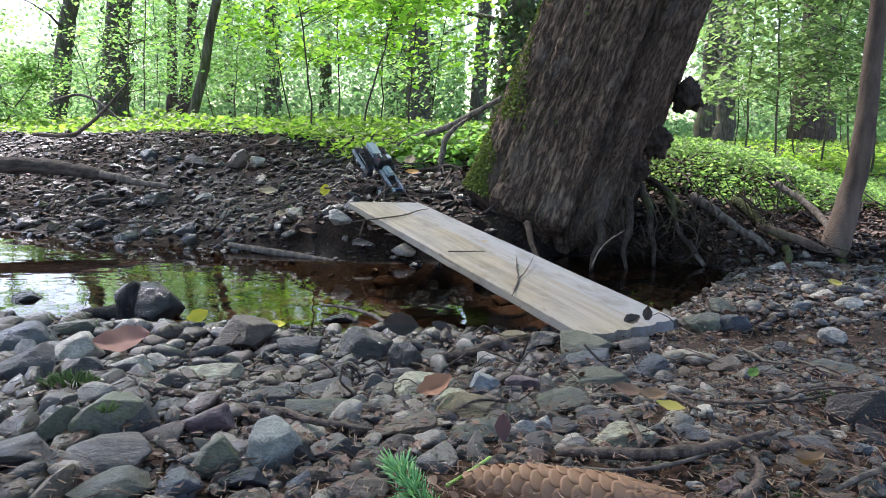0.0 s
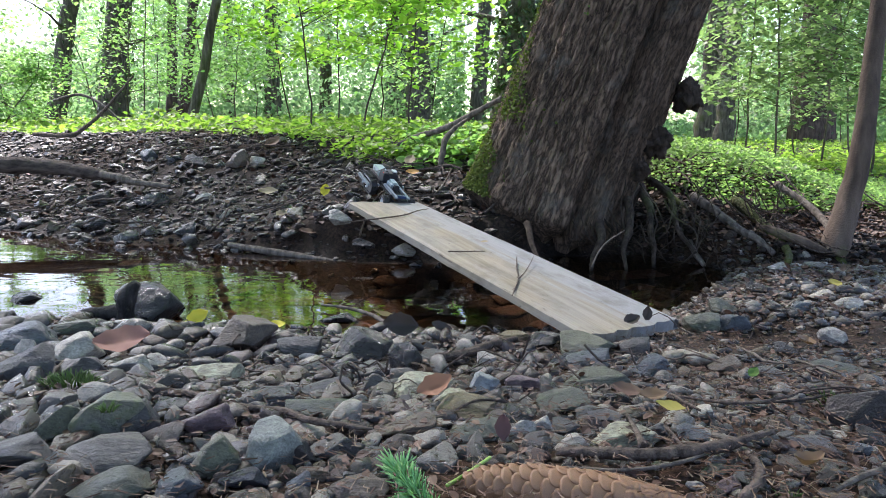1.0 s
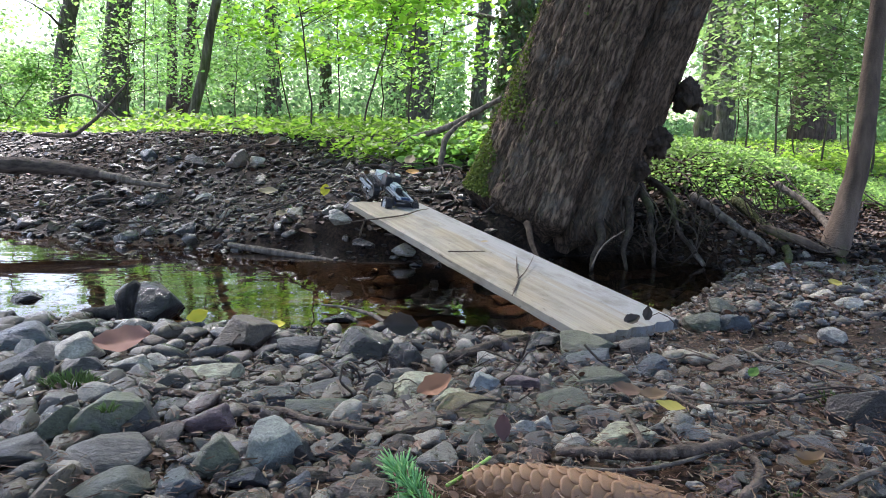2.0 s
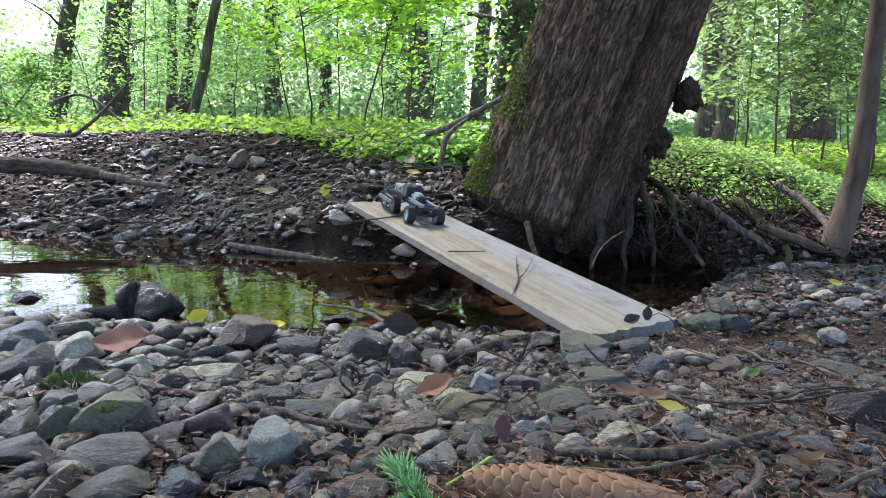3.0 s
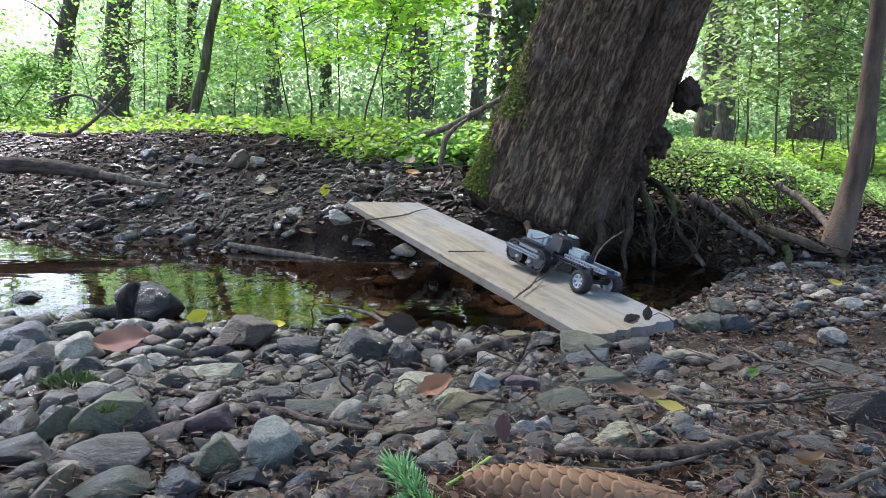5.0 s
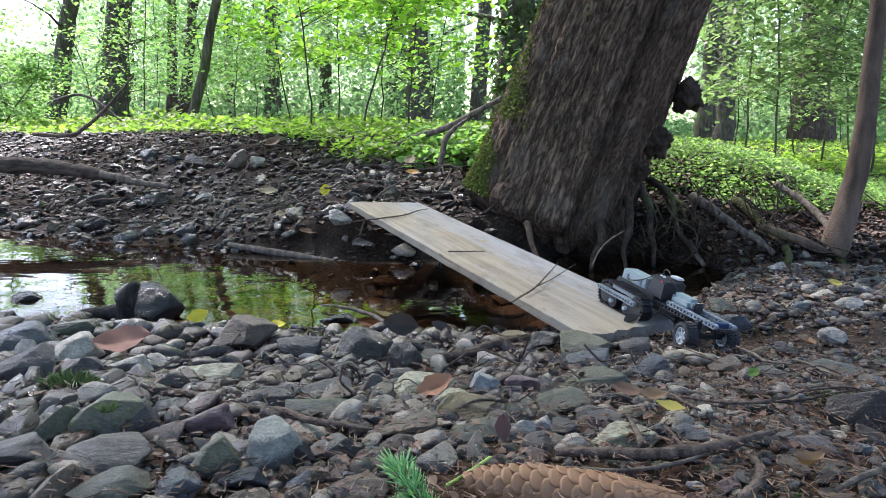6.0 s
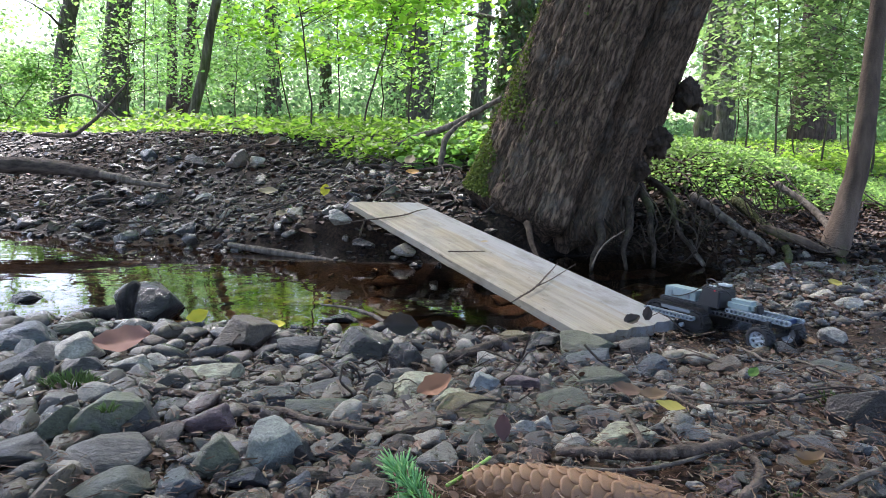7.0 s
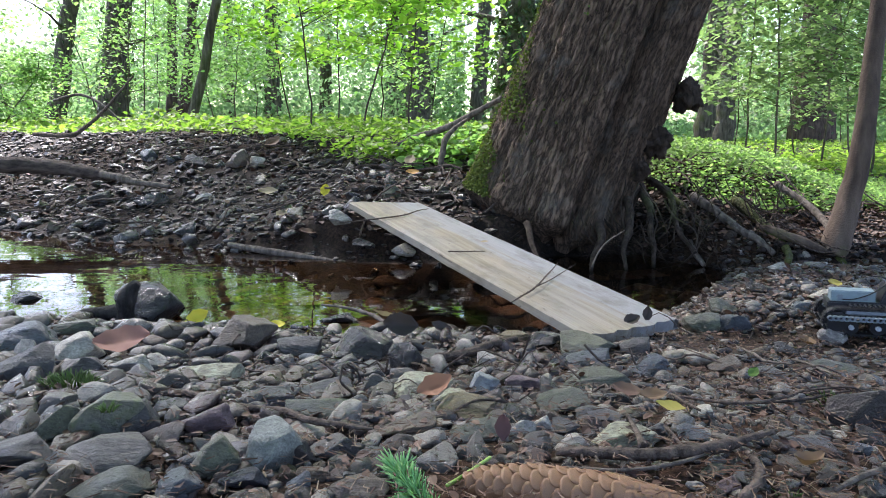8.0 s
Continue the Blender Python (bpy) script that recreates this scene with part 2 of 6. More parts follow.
def tube(points, radii, sides=8, steps=0, wobble=0.0, seed=0, lump=0.0):
    """Verts and quads of a round, tapering, closed limb along the points."""
    steps = steps or max(2, 4 * (len(points) - 1) + 1)
    c = smooth_path(points, steps)
    r = np.interp(np.linspace(0, 1, steps), np.linspace(0, 1, len(radii)), radii)
    if wobble:
        c = c + wobble * np.stack([fuzz(c, 9, 2, seed + k) for k in range(3)], 1)
    d = np.gradient(c, axis=0)
    d /= np.linalg.norm(d, axis=1)[:, None] + 1e-12
    axes = np.array([(1.0, 0, 0), (0, 1.0, 0), (0, 0, 1.0), (0.6, 0.64, 0.48)])
    ref = axes[np.argmin(np.abs(d @ axes.T).max(axis=0))][None]
    a = np.cross(d, ref)
    a /= np.linalg.norm(a, axis=1)[:, None]
    b = np.cross(d, a)
    th = np.linspace(0, 2 * np.pi, sides, endpoint=False)
    ring = a[:, None] * np.cos(th)[None, :, None] + b[:, None] * np.sin(th)[None, :, None]
    rr = r[:, None] * np.ones(sides)
    if lump:
        rr = rr * (1 + lump * fuzz((c[:, None] + ring * 0.5 * r.mean()).reshape(-1, 3), 0.6 / max(r.mean(), 1e-3), 3, seed + 5).reshape(steps, sides))
    v = (c[:, None] + ring * rr[:, :, None]).reshape(-1, 3)
    i, j = np.meshgrid(np.arange(steps - 1), np.arange(sides), indexing="ij")
    k = (j + 1) % sides
    f = np.stack([i * sides + j, i * sides + k, (i + 1) * sides + k, (i + 1) * sides + j], -1).reshape(-1, 4)
    n = len(v)
    v = np.vstack([v, c[0], c[-1]])
    s = np.arange(sides)
    f = np.vstack([f, np.stack([np.full(sides, n), (s + 1) % sides, s, np.full(sides, n)], 1)[:, [0, 1, 2, 2]],
                   np.stack([np.full(sides, n + 1), (steps - 1) * sides + s, (steps - 1) * sides + (s + 1) % sides, np.full(sides, n + 1)], 1)[:, [0, 1, 2, 2]]])
    return v, f


def joined(pieces):
    vs, fs, at = [], [], 0
    for v, f in pieces:
        vs.append(v), fs.append(np.asarray(f) + at)
        at += len(v)
    return np.vstack(vs), np.vstack(fs)


def clean_mesh(name, verts, quads, mat, smooth=True):
    """As mesh_of, for quads of which some close to triangles."""
    me = bpy.data.meshes.new(name)
    me.from_pydata([tuple(v) for v in verts.tolist()], [], [tuple(dict.fromkeys(q)) for q in quads.tolist()])
    me.polygons.foreach_set("use_smooth", np.full(len(me.polygons), smooth))
    me.materials.append(mat)
    return me


def limbs(name, pieces, mat, parent=None, label="", at=None):
    v, f = joined(pieces)
    me = clean_mesh(name, v, f, mat)
    if parent is None:
        ob = new(name, me)
        return ob
    return mesh_part(name, me, parent, label, at)


BLADE = np.array([(0, 0, 0), (0.32, 0.36, 0.06), (0.72, 0.30, 0.05), (1.0, 0, -0.06), (0.72, -0.30, 0.05), (0.32, -0.36, 0.06), (0.5, 0, -0.02)])
BLADE_T = np.array([(0, 6, 1), (1, 6, 2), (6, 3, 2), (0, 5, 6), (5, 4, 6), (6, 4, 3)])
KITE = np.array([(0, 0, 0), (0.5, 0.34, 0.07), (1.0, 0, -0.05), (0.5, -0.34, 0.07)])
KITE_T = np.array([(0, 2, 1), (0, 3, 2)])


def leaves(rng, centres, sizes, droop=0.35, flat=0.55, shape="kite"):
    """Leaf blades at the centres, turned every way about the upright, tilted by flat (0: level, 1: any way)."""
    base, tri = (BLADE, BLADE_T) if shape == "blade" else (KITE, KITE_T)
    n = len(centres)
    yaw = rng.uniform(0, 2 * np.pi, n)
    pitch, roll = rng.normal(droop, flat * 0.8, n), rng.normal(0, flat, n)
    cy, sy, cp, sp, cr, sr = np.cos(yaw), np.sin(yaw), np.cos(pitch), np.sin(pitch), np.cos(roll), np.sin(roll)
    ex = np.stack([cy * cp, sy * cp, -sp], 1)
    ey0 = np.stack([-sy, cy, np.zeros(n)], 1)
    ez0 = np.cross(ex, ey0)
    ey = ey0 * cr[:, None] + ez0 * sr[:, None]
    ez = np.cross(ex, ey)
    s = np.asarray(sizes)[:, None, None]
    v = centres[:, None] + s * (base[None, :, 0:1] * ex[:, None] + base[None, :, 1:2] * ey[:, None] + base[None, :, 2:3] * ez[:, None])
    f = tri[None] + (np.arange(n) * len(base))[:, None, None]
    return v.reshape(-1, 3), f.reshape(-1, 3)


# ---- ground and creek ----
def ease(t):
    t = np.clip(t, 0, 1)
    return t * t * (3 - 2 * t)


def near_shore(x):
    return np.interp(x, (-6, -3, -1.6, -0.91, -0.5, -0.2, 0.24, 0.45, 0.57, 0.73, 0.80), (2.6, 1.9, 1.54, 1.44, 1.39, 1.33, 1.34, 1.43, 1.58, 1.80, 1.95))


def far_shore(x):
    return np.interp(x, (-6, -3, -1.72, -1.3, -0.7, -0.24, 0.05, 0.20, 0.36, 0.60, 0.72, 0.80), (4.6, 3.5, 2.78, 2.50, 2.305, 2.09, 2.06, 2.07, 2.19, 2.22, 2.06, 1.95))


def ground_height(x, y, rough=True):
    """Height of soil and creek bed; the water stands at 0."""
    x, y = np.atleast_1d(np.asarray(x, float)), np.atleast_1d(np.asarray(y, float))
    sn, sf = near_shore(x) - y, y - far_shore(x)
    near = 0.058 * ease(sn / 0.27) + 0.115 * ease((1.12 - y) / 0.75)
    step = np.interp(x, (-0.95, -0.5, -0.33, 0.45, 0.8, 1.2), (0.02, 0.05, 0.132, 0.12, 0.06, 0.05))
    reach = np.interp(x, (-0.95, -0.3, 0.3, 0.7, 1.1, 1.6, 3), (1.45, 1.7, 1.4, 0.75, 0.7, 1.0, 1.2))
    top = np.interp(x, (-3, -0.2, 0.6, 0.93, 1.21, 1.44, 1.63, 1.9, 3), (0.34, 0.33, 0.30, 0.285, 0.235, 0.165, 0.10, 0.06, 0.05))
    far = step * ease(sf / 0.10) + (top - step) * ease((sf + 0.02) / reach)
    bed = -0.07 * ease(np.minimum(-sn, -sf) / 0.22)
    near = near - 0.028 * np.exp(-((x - 0.56) / 0.17) ** 2 - ((y - 1.21) / 0.13) ** 2) * ease(sn / 0.15)
    far = far + 0.045 * np.exp(-((x + 0.22) / 0.32) ** 2 - ((y - 2.50) / 0.17) ** 2)
    z = np.where(sn > 0, near, np.where(sf > 0, far, bed))
    if rough:
        p = np.stack([x, y, np.zeros_like(x)], 1)
        amp = np.where((sn < 0) & (sf < 0), 0.4, 1.0) * np.clip(np.hypot(x, y) / 0.7, 0.3, 1)
        z = z + amp * (0.014 * fuzz(p, 4.5, 3, 3) + 0.007 * fuzz(p, 22, 2, 8)) + np.where(y > 8, 0.12 * fuzz(p, 0.35, 2, 4), 0)
    return z


def build_ground():
    xs = np.concatenate([[-300, -120, -60, -30, -18, -12, -9], np.arange(-7, -2.4, 0.12), np.arange(-2.4, 2.4, 0.022), np.arange(2.4, 7, 0.12), [9, 12, 18, 30, 60, 120, 300]])
    ys = np.concatenate([[-300, -120, -60, -25, -12, -6, -3, -1.5, -0.7, -0.3, 0], np.arange(0.1, 4.4, 0.022), np.arange(4.4, 9, 0.1), np.arange(9, 20, 0.6), [24, 30, 40, 60, 90, 140, 300, 600]])
    gx, gy = np.meshgrid(xs, ys)
    z = ground_height(gx.ravel(), gy.ravel())
    v = np.stack([gx.ravel(), gy.ravel(), z], 1)
    w = len(xs)
    i, j = np.meshgrid(np.arange(len(ys) - 1), np.arange(w - 1), indexing="ij")
    f = np.stack([i * w + j, i * w + j + 1, (i + 1) * w + j + 1, (i + 1) * w + j], -1).reshape(-1, 4)
    me = mesh_of("ground", v, f, GROUND, True)
    me.materials.append(BANK_SOIL)
    mid = v[f].mean(axis=1)
    sf = mid[:, 1] - far_shore(mid[:, 0]) + 0.15 * fuzz(mid, 3, 2, 6)
    me.polygons.foreach_set("material_index", ((sf > 0.0) & (sf < 1.5) & (mid[:, 0] > -6)).astype(np.int32))
    return tagged(new("ground", me), "dark gravelly forest soil sloping to a shallow creek", "ground", kind="structure")


ground = build_ground()


def build_water():
    xs, ys = np.linspace(-7, 1.15, 40), np.linspace(1.1, 5.2, 30)
    gx, gy = np.meshgrid(xs, ys)
    v = np.stack([gx.ravel(), gy.ravel(), np.zeros(gx.size)], 1)
    i, j = np.meshgrid(np.arange(29), np.arange(39), indexing="ij")
    f = np.stack([i * 40 + j, i * 40 + j + 1, (i + 1) * 40 + j + 1, (i + 1) * 40 + j], -1).reshape(-1, 4)
    return tagged(new("water", mesh_of("water", v, f, WATER, True)), "shallow brown creek water mirroring trees and sky", "water", kind="structure")


water = build_water()

# ---- the board across the creek ----
BOARD_U = Vector((0.4467, -0.8898, -0.0938)).normalized()   # downhill, along the board
BOARD_V = Vector((0.890, 0.452, -0.052))
BOARD_V = (BOARD_V - BOARD_V.dot(BOARD_U) * BOARD_U).normalized()
BOARD_N = BOARD_U.cross(BOARD_V).normalized()
BOARD_L, BOARD_W, BOARD_T = 1.085, 0.22, 0.019
BOARD_FAR = Vector((-0.2625, 2.0425, 0.1820))
if BOARD_N.z < 0:
    BOARD_N = -BOARD_N
BOARD = Matrix((BOARD_U, BOARD_V, BOARD_N)).transposed().to_4x4()
BOARD.translation = BOARD_FAR


def build_board():
    nx, ny = 150, 28
    gx, gy = np.meshgrid(np.linspace(0, BOARD_L, nx), np.linspace(0, BOARD_W, ny), indexing="ij")
    x, y = gx.ravel(), gy.ravel()
    p = np.stack([x, y, 0 * x], 1)
    edge = np.minimum(y, BOARD_W - y)
    end = ease(1 - np.minimum(x, BOARD_L - x) / 0.03)
    wear = 0.0016 * fuzz(p * (3, 40, 1), 1.0, 4, 5) - 0.004 * ease(1 - edge / 0.006)
    x2 = x + 0.012 * fuzz(np.stack([y, 0 * y, x > 0.5], 1), 30, 3, 6) * end + np.where(x > 0.5, -0.035 * (y / BOARD_W) ** 2 * end, 0)
    y2 = y + 0.003 * fuzz(p, 7, 3, 9) * (ease(1 - edge / 0.02))
    top = np.stack([x2, y2, wear], 1)
    bottom = np.stack([x2, y2, np.full_like(x, -BOARD_T) + 0.001 * fuzz(p, 20, 2, 4)], 1)
    i, j = np.meshgrid(np.arange(nx - 1), np.arange(ny - 1), indexing="ij")
    f = np.stack([i * ny + j, (i + 1) * ny + j, (i + 1) * ny + j + 1, i * ny + j + 1], -1).reshape(-1, 4)
    n = nx * ny
    rim = np.concatenate([np.arange(nx) * ny, (nx - 1) * ny + np.arange(1, ny), (np.arange(nx - 2, -1, -1)) * ny + ny - 1, np.arange(ny - 2, 0, -1)])
    k = np.roll(rim, -1)
    sides = np.stack([rim, rim + n, k + n, k], 1)
    me = mesh_of("board", np.vstack([top, bottom]), np.vstack([f, f[:, ::-1] + n, sides]), PLANK)
    ob = new("wooden_board", me)
    ob.matrix_world = BOARD
    return tagged(ob, "weathered pale wooden board laid across the creek as a bridge", "board")


board = build_board()


# ---- the old leaning tree ----
def trunk_axis(z):
    return np.stack([0.472 + 0.365 * (z - 0.52) - 0.008 * np.clip(z - 1.5, 0, None) ** 2, 2.32 - 0.06 * (z - 0.5), z], -1)


def bark_trunk():
    ns, nh = 380, 320
    th = np.linspace(0, 2 * np.pi, ns, endpoint=False)
    z = np.concatenate([np.linspace(0.03, 1.1, 265), np.linspace(1.14, 7.0, 55)])
    c = trunk_axis(z)
    r = 0.229 * (1 - 0.10 * np.clip(z - 0.5, -1, 1.5)) + 0.030 * np.exp(-np.clip(z - 0.06, 0, 9) / 0.13) - 0.11 * ease((0.125 - z) / 0.09)
    tt, zz = np.meshgrid(th, z)
    tw = tt + 0.22 * zz
    long = np.stack([np.cos(tw) * 0.24, np.sin(tw) * 0.24, zz * 0.16], -1).reshape(-1, 3)
    warp = long + 0.010 * np.stack([fuzz(long * (1, 1, 2.5), 26, 2, 40 + k) for k in range(3)], 1)
    plates = -np.exp(-(fuzz(warp, 40, 2, 11) / 0.13) ** 2).reshape(nh, ns) - 0.5 * np.exp(-(fuzz(warp, 75, 1, 12) / 0.15) ** 2).reshape(nh, ns)
    chips = fuzz(np.stack([long[:, 0], long[:, 1], zz.ravel() * 0.5], 1), 95, 2, 15).reshape(nh, ns)
    worn = 0.5 + 0.5 * fuzz(np.stack([np.cos(tt).ravel(), np.sin(tt).ravel(), zz.ravel() * 2], 1), 2.2, 2, 19).reshape(nh, ns)
    big = fuzz(np.stack([np.cos(tt).ravel(), np.sin(tt).ravel(), zz.ravel() * 0.6], 1), 2.3, 2, 31).reshape(nh, ns)
    fold = sum(-dep * np.exp(-((tt - a - bend * np.sin(2.4 * zz + a)) / wid) ** 2) for a, wid, dep, bend in ((5.02, 0.10, 0.060, 0.05), (4.40, 0.20, 0.014, 0.10), (3.85, 0.10, 0.016, 0.08), (5.55, 0.12, 0.020, 0.05)))
    lobes = 0.022 * np.exp(-np.clip(z, 0, 9) / 0.18)[:, None] * np.cos(6 * tt + 0.9)
    r[0] = 0.004   # closed underneath
    rr = r[:, None] * (1 + 0.05 * big) + (r[:, None] > 0.01) * (0.011 * plates * (0.5 + 0.7 * worn) + 0.0055 * chips + fold + lobes)
    v = c[:, None] + np.stack([np.cos(tt) * rr, np.sin(tt) * rr, -0.36 * np.cos(tt) * rr], -1)
    i, j = np.meshgrid(np.arange(nh - 1), np.arange(ns), indexing="ij")
    k = (j + 1) % ns
    f = np.stack([i * ns + j, i * ns + k, (i + 1) * ns + k, (i + 1) * ns + j], -1).reshape(-1, 4)
    return mesh_of("trunk", v.reshape(-1, 3), f, BARK_BIG, True)


def on_soil(x, y, lift=0.0):
    return float(ground_height(x, y)[0]) + lift


def build_old_tree():
    t = thing("old_tree", "huge leaning tree with deeply furrowed grey-brown bark", "tree", at=pose(0.34, 2.32, 0.1))
    t_inv = t.matrix_world.inverted()
    mesh_part("trunk", bark_trunk(), t, at=t_inv)
    r = np.random.default_rng(17)
    for k in range(16):
        z0 = r.uniform(2.6, 6.8)
        s = trunk_axis(np.array([z0]))[0]
        a, ln = r.uniform(0, 2 * np.pi), r.uniform(1.4, 3.4)
        e = s + np.array([np.cos(a) * ln, np.sin(a) * ln, ln * r.uniform(0.05, 0.5)])
        v, f = tube(np.array([s, (s + e) / 2 + (0, 0, 0.15), e]) - np.array(t.matrix_world.translation), (0.07, 0.04, 0.01), 7, 9, 0.08, k)
        mesh_part("limb", clean_mesh("limb", v, f, BARK_BIG), t)
    # Unseen crown, added and set sunward to shade the creek and shore.
    n = 26000
    a, q = r.uniform(0, 2 * np.pi, n), 4.8 * np.sqrt(r.uniform(0, 1, n))
    p = np.stack([-0.7 + q * np.cos(a), 2.4 + q * np.sin(a), r.uniform(3.6, 7.6, n)], 1)
    # The round hole is left in it to let sun onto the mound.
    p = p[(fuzz(p, 0.8, 2, 70) > -0.2) & (np.hypot(p[:, 0] + 0.9, p[:, 1] - 6.1) > 1.3)] - np.array(t.matrix_world.translation)
    v, f = leaves(r, p, r.uniform(0.12, 0.22, len(p)), 0.2, 0.35)
    mesh_part("crown", mesh_of("crown", v, f, LEAF_FAR), t)
    return t


old_tree = build_old_tree()


# ---- woods ----
def sapling(name, label, category, x, y, height, radius, lean, leaf, bark, rng, crown_from, spread, count, size, shape="kite", flat=0.5, group="", branches=14, top_bend=0.0):
    """A young tree: bent trunk, side branches, and leaf sprays along them."""
    base = on_soil(x, y, -0.03)
    t = thing(name, label, category, group, at=pose(x, y, base))
    bend = rng.normal(0, 0.05 * height, 2)
    axis = np.array([(0, 0, 0), (lean[0] * 0.3 + bend[0] * 0.5, lean[1] * 0.3, height * 0.33), (lean[0] * 0.7 + bend[0], lean[1] * 0.7 + bend[1], height * 0.68), (lean[0] + top_bend, lean[1], height)])
    mesh_part("trunk", clean_mesh("trunk", *tube(axis, (radius * 1.15, radius * 0.9, radius * 0.65, radius * 0.25), 9, 15, 0.01 * height, int(rng.integers(999)), 0.15), bark), t)
    path = smooth_path(axis, 60)
    pts = []
    for k in range(branches):
        u = rng.uniform(crown_from, 0.99)
        s = path[int(u * 59)]
        a = rng.uniform(0, 2 * np.pi)
        ln = spread * rng.uniform(0.5, 1.0) * (1.15 - 0.6 * (u - crown_from) / (1.01 - crown_from))
        e = s + np.array([np.cos(a) * ln, np.sin(a) * ln, ln * rng.uniform(-0.1, 0.35)])
        mid = (s + e) / 2 + (0, 0, 0.10 * ln)
        q = np.array([s, mid, e])
        br = max(0.003, radius * 0.28 * (1.1 - u))
        mesh_part("branch", clean_mesh("branch", *tube(q, (br, br * 0.6, br * 0.2), 5, 7, 0.02, int(rng.integers(999))), bark), t)
        m = max(4, count // branches)
        w = rng.uniform(0.12, 1, m) ** 0.8
        cc = smooth_path(q, 30)[(w * 29).astype(int)]
        side = rng.normal(0, 1, (m, 3)) * (0.16 * ln + size * 0.5) * np.array([1, 1, 0.32])
        pts.append(cc + side)
    pts = np.vstack(pts)
    v, f = leaves(rng, pts, rng.uniform(0.6, 1.25, len(pts)) * size, 0.3, flat, shape)
    mesh_part("crown", mesh_of("crown", v, f, leaf), t)
    return t


def tall_trunk(name, label, x, y, radius, lean, bark, rng, height=9.0, ivy=0, dead=0, group="forest trees", crown=170, crown_z=(6, 10), leaf=None):
    base = on_soil(x, y, -0.05)
    t = thing(name, label, "tree", group, at=pose(x, y, base))
    axis = np.array([(0, 0, 0), (lean[0] * 0.3, lean[1] * 0.3, height * 0.3), (lean[0], lean[1], height)])
    mesh_part("trunk", clean_mesh("trunk", *tube(axis, (radius * 1.35, radius, radius * 0.9, radius * 0.55), 14, 30, 0.03, int(rng.integers(999)), 0.12), bark), t)
    for k in range(9):
        u = rng.uniform(0.3, 1)
        s = smooth_path(axis, 40)[int(u * 39)]
        a, ln = rng.uniform(0, 2 * np.pi), rng.uniform(1.0, 2.6)
        e = s + np.array([np.cos(a) * ln, np.sin(a) * ln, ln * rng.uniform(0.1, 0.6)])
        mesh_part("branch", clean_mesh("branch", *tube([s, (s + e) / 2 + (0, 0, 0.1), e], (radius * 0.22, radius * 0.12, 0.006), 6, 8, 0.05, k), bark), t)
    if crown:
        m = crown
        a, rr = rng.uniform(0, 2 * np.pi, m), 2.6 * np.sqrt(rng.uniform(0, 1, m))
        zz = rng.uniform(crown_z[0], crown_z[1], m)
        p = np.stack([lean[0] * zz / height + rr * np.cos(a), lean[1] * zz / height + rr * np.sin(a), zz], 1)
        keep = fuzz(p, 0.9, 2, 77) > -0.12
        p = p[keep]
        v, f = leaves(rng, p, rng.uniform(0.10, 0.2, len(p)), 0.3, 0.6)
        mesh_part("crown", mesh_of("crown", v, f, leaf or LEAF_FAR), t)
    if ivy:
        m = ivy
        u, a = rng.uniform(0, 0.62, m), rng.uniform(0, 2 * np.pi, m)
        s = smooth_path(axis, 80)[(u * 79).astype(int)] + rng.normal(0, 0.03, (m, 3))
        rad = radius * 1.04 + np.abs(rng.normal(0, 0.05, m))
        p = s + np.stack([np.cos(a) * rad, np.sin(a) * rad, 0 * a], 1)
        v, f = leaves(rng, p, rng.uniform(0.05, 0.10, m), 0.9, 0.5)
        mesh_part("ivy", mesh_of("ivy", v, f, LEAF_IVY), t, "dark green climbing ivy")
    return t


rng = np.random.default_rng(5)


def at_column(px, dist):
    return (px - 784) / 1279.4 * dist


def build_woods():
    dark = "dark upright forest tree trunk rising from green undergrowth"
    ivy = "tall forest tree wrapped in dark green ivy"
    for px, d, w, lean, iv, bark in ((106, 11, 26, 2.0, 200, BARK_FAR), (208, 12, 40, 1.1, 700, BARK_FAR), (312, 13, 15, 0.5, 0, BARK_BEECH), (330, 14, 16, 1.3, 0, BARK_BEECH),
                                     (412, 17, 16, 0.3, 0, BARK_FAR), (488, 15, 22, 0.2, 300, BARK_FAR), (700, 18, 30, 0.1, 0, BARK_FAR), (742, 14, 36, -0.1, 400, BARK_FAR), (842, 15, 24, 0.6, 0, BARK_FAR),
                                     (900, 9, 52, 0.55, 2600, BARK_FAR), (1247, 13, 36, 0.2, 0, BARK_FAR), (1275, 12, 26, 0.2, 0, BARK_FAR), (1428, 14, 62, 0.0, 300, BARK_BEECH), (580, 20, 20, 0.2, 0, BARK_FAR)):
        tall_trunk("forest_tree", ivy if iv > 600 else dark, at_column(px, d), d, w / 1279 * d / 2, (lean, 0.0), bark, rng, ivy=iv)


build_woods()


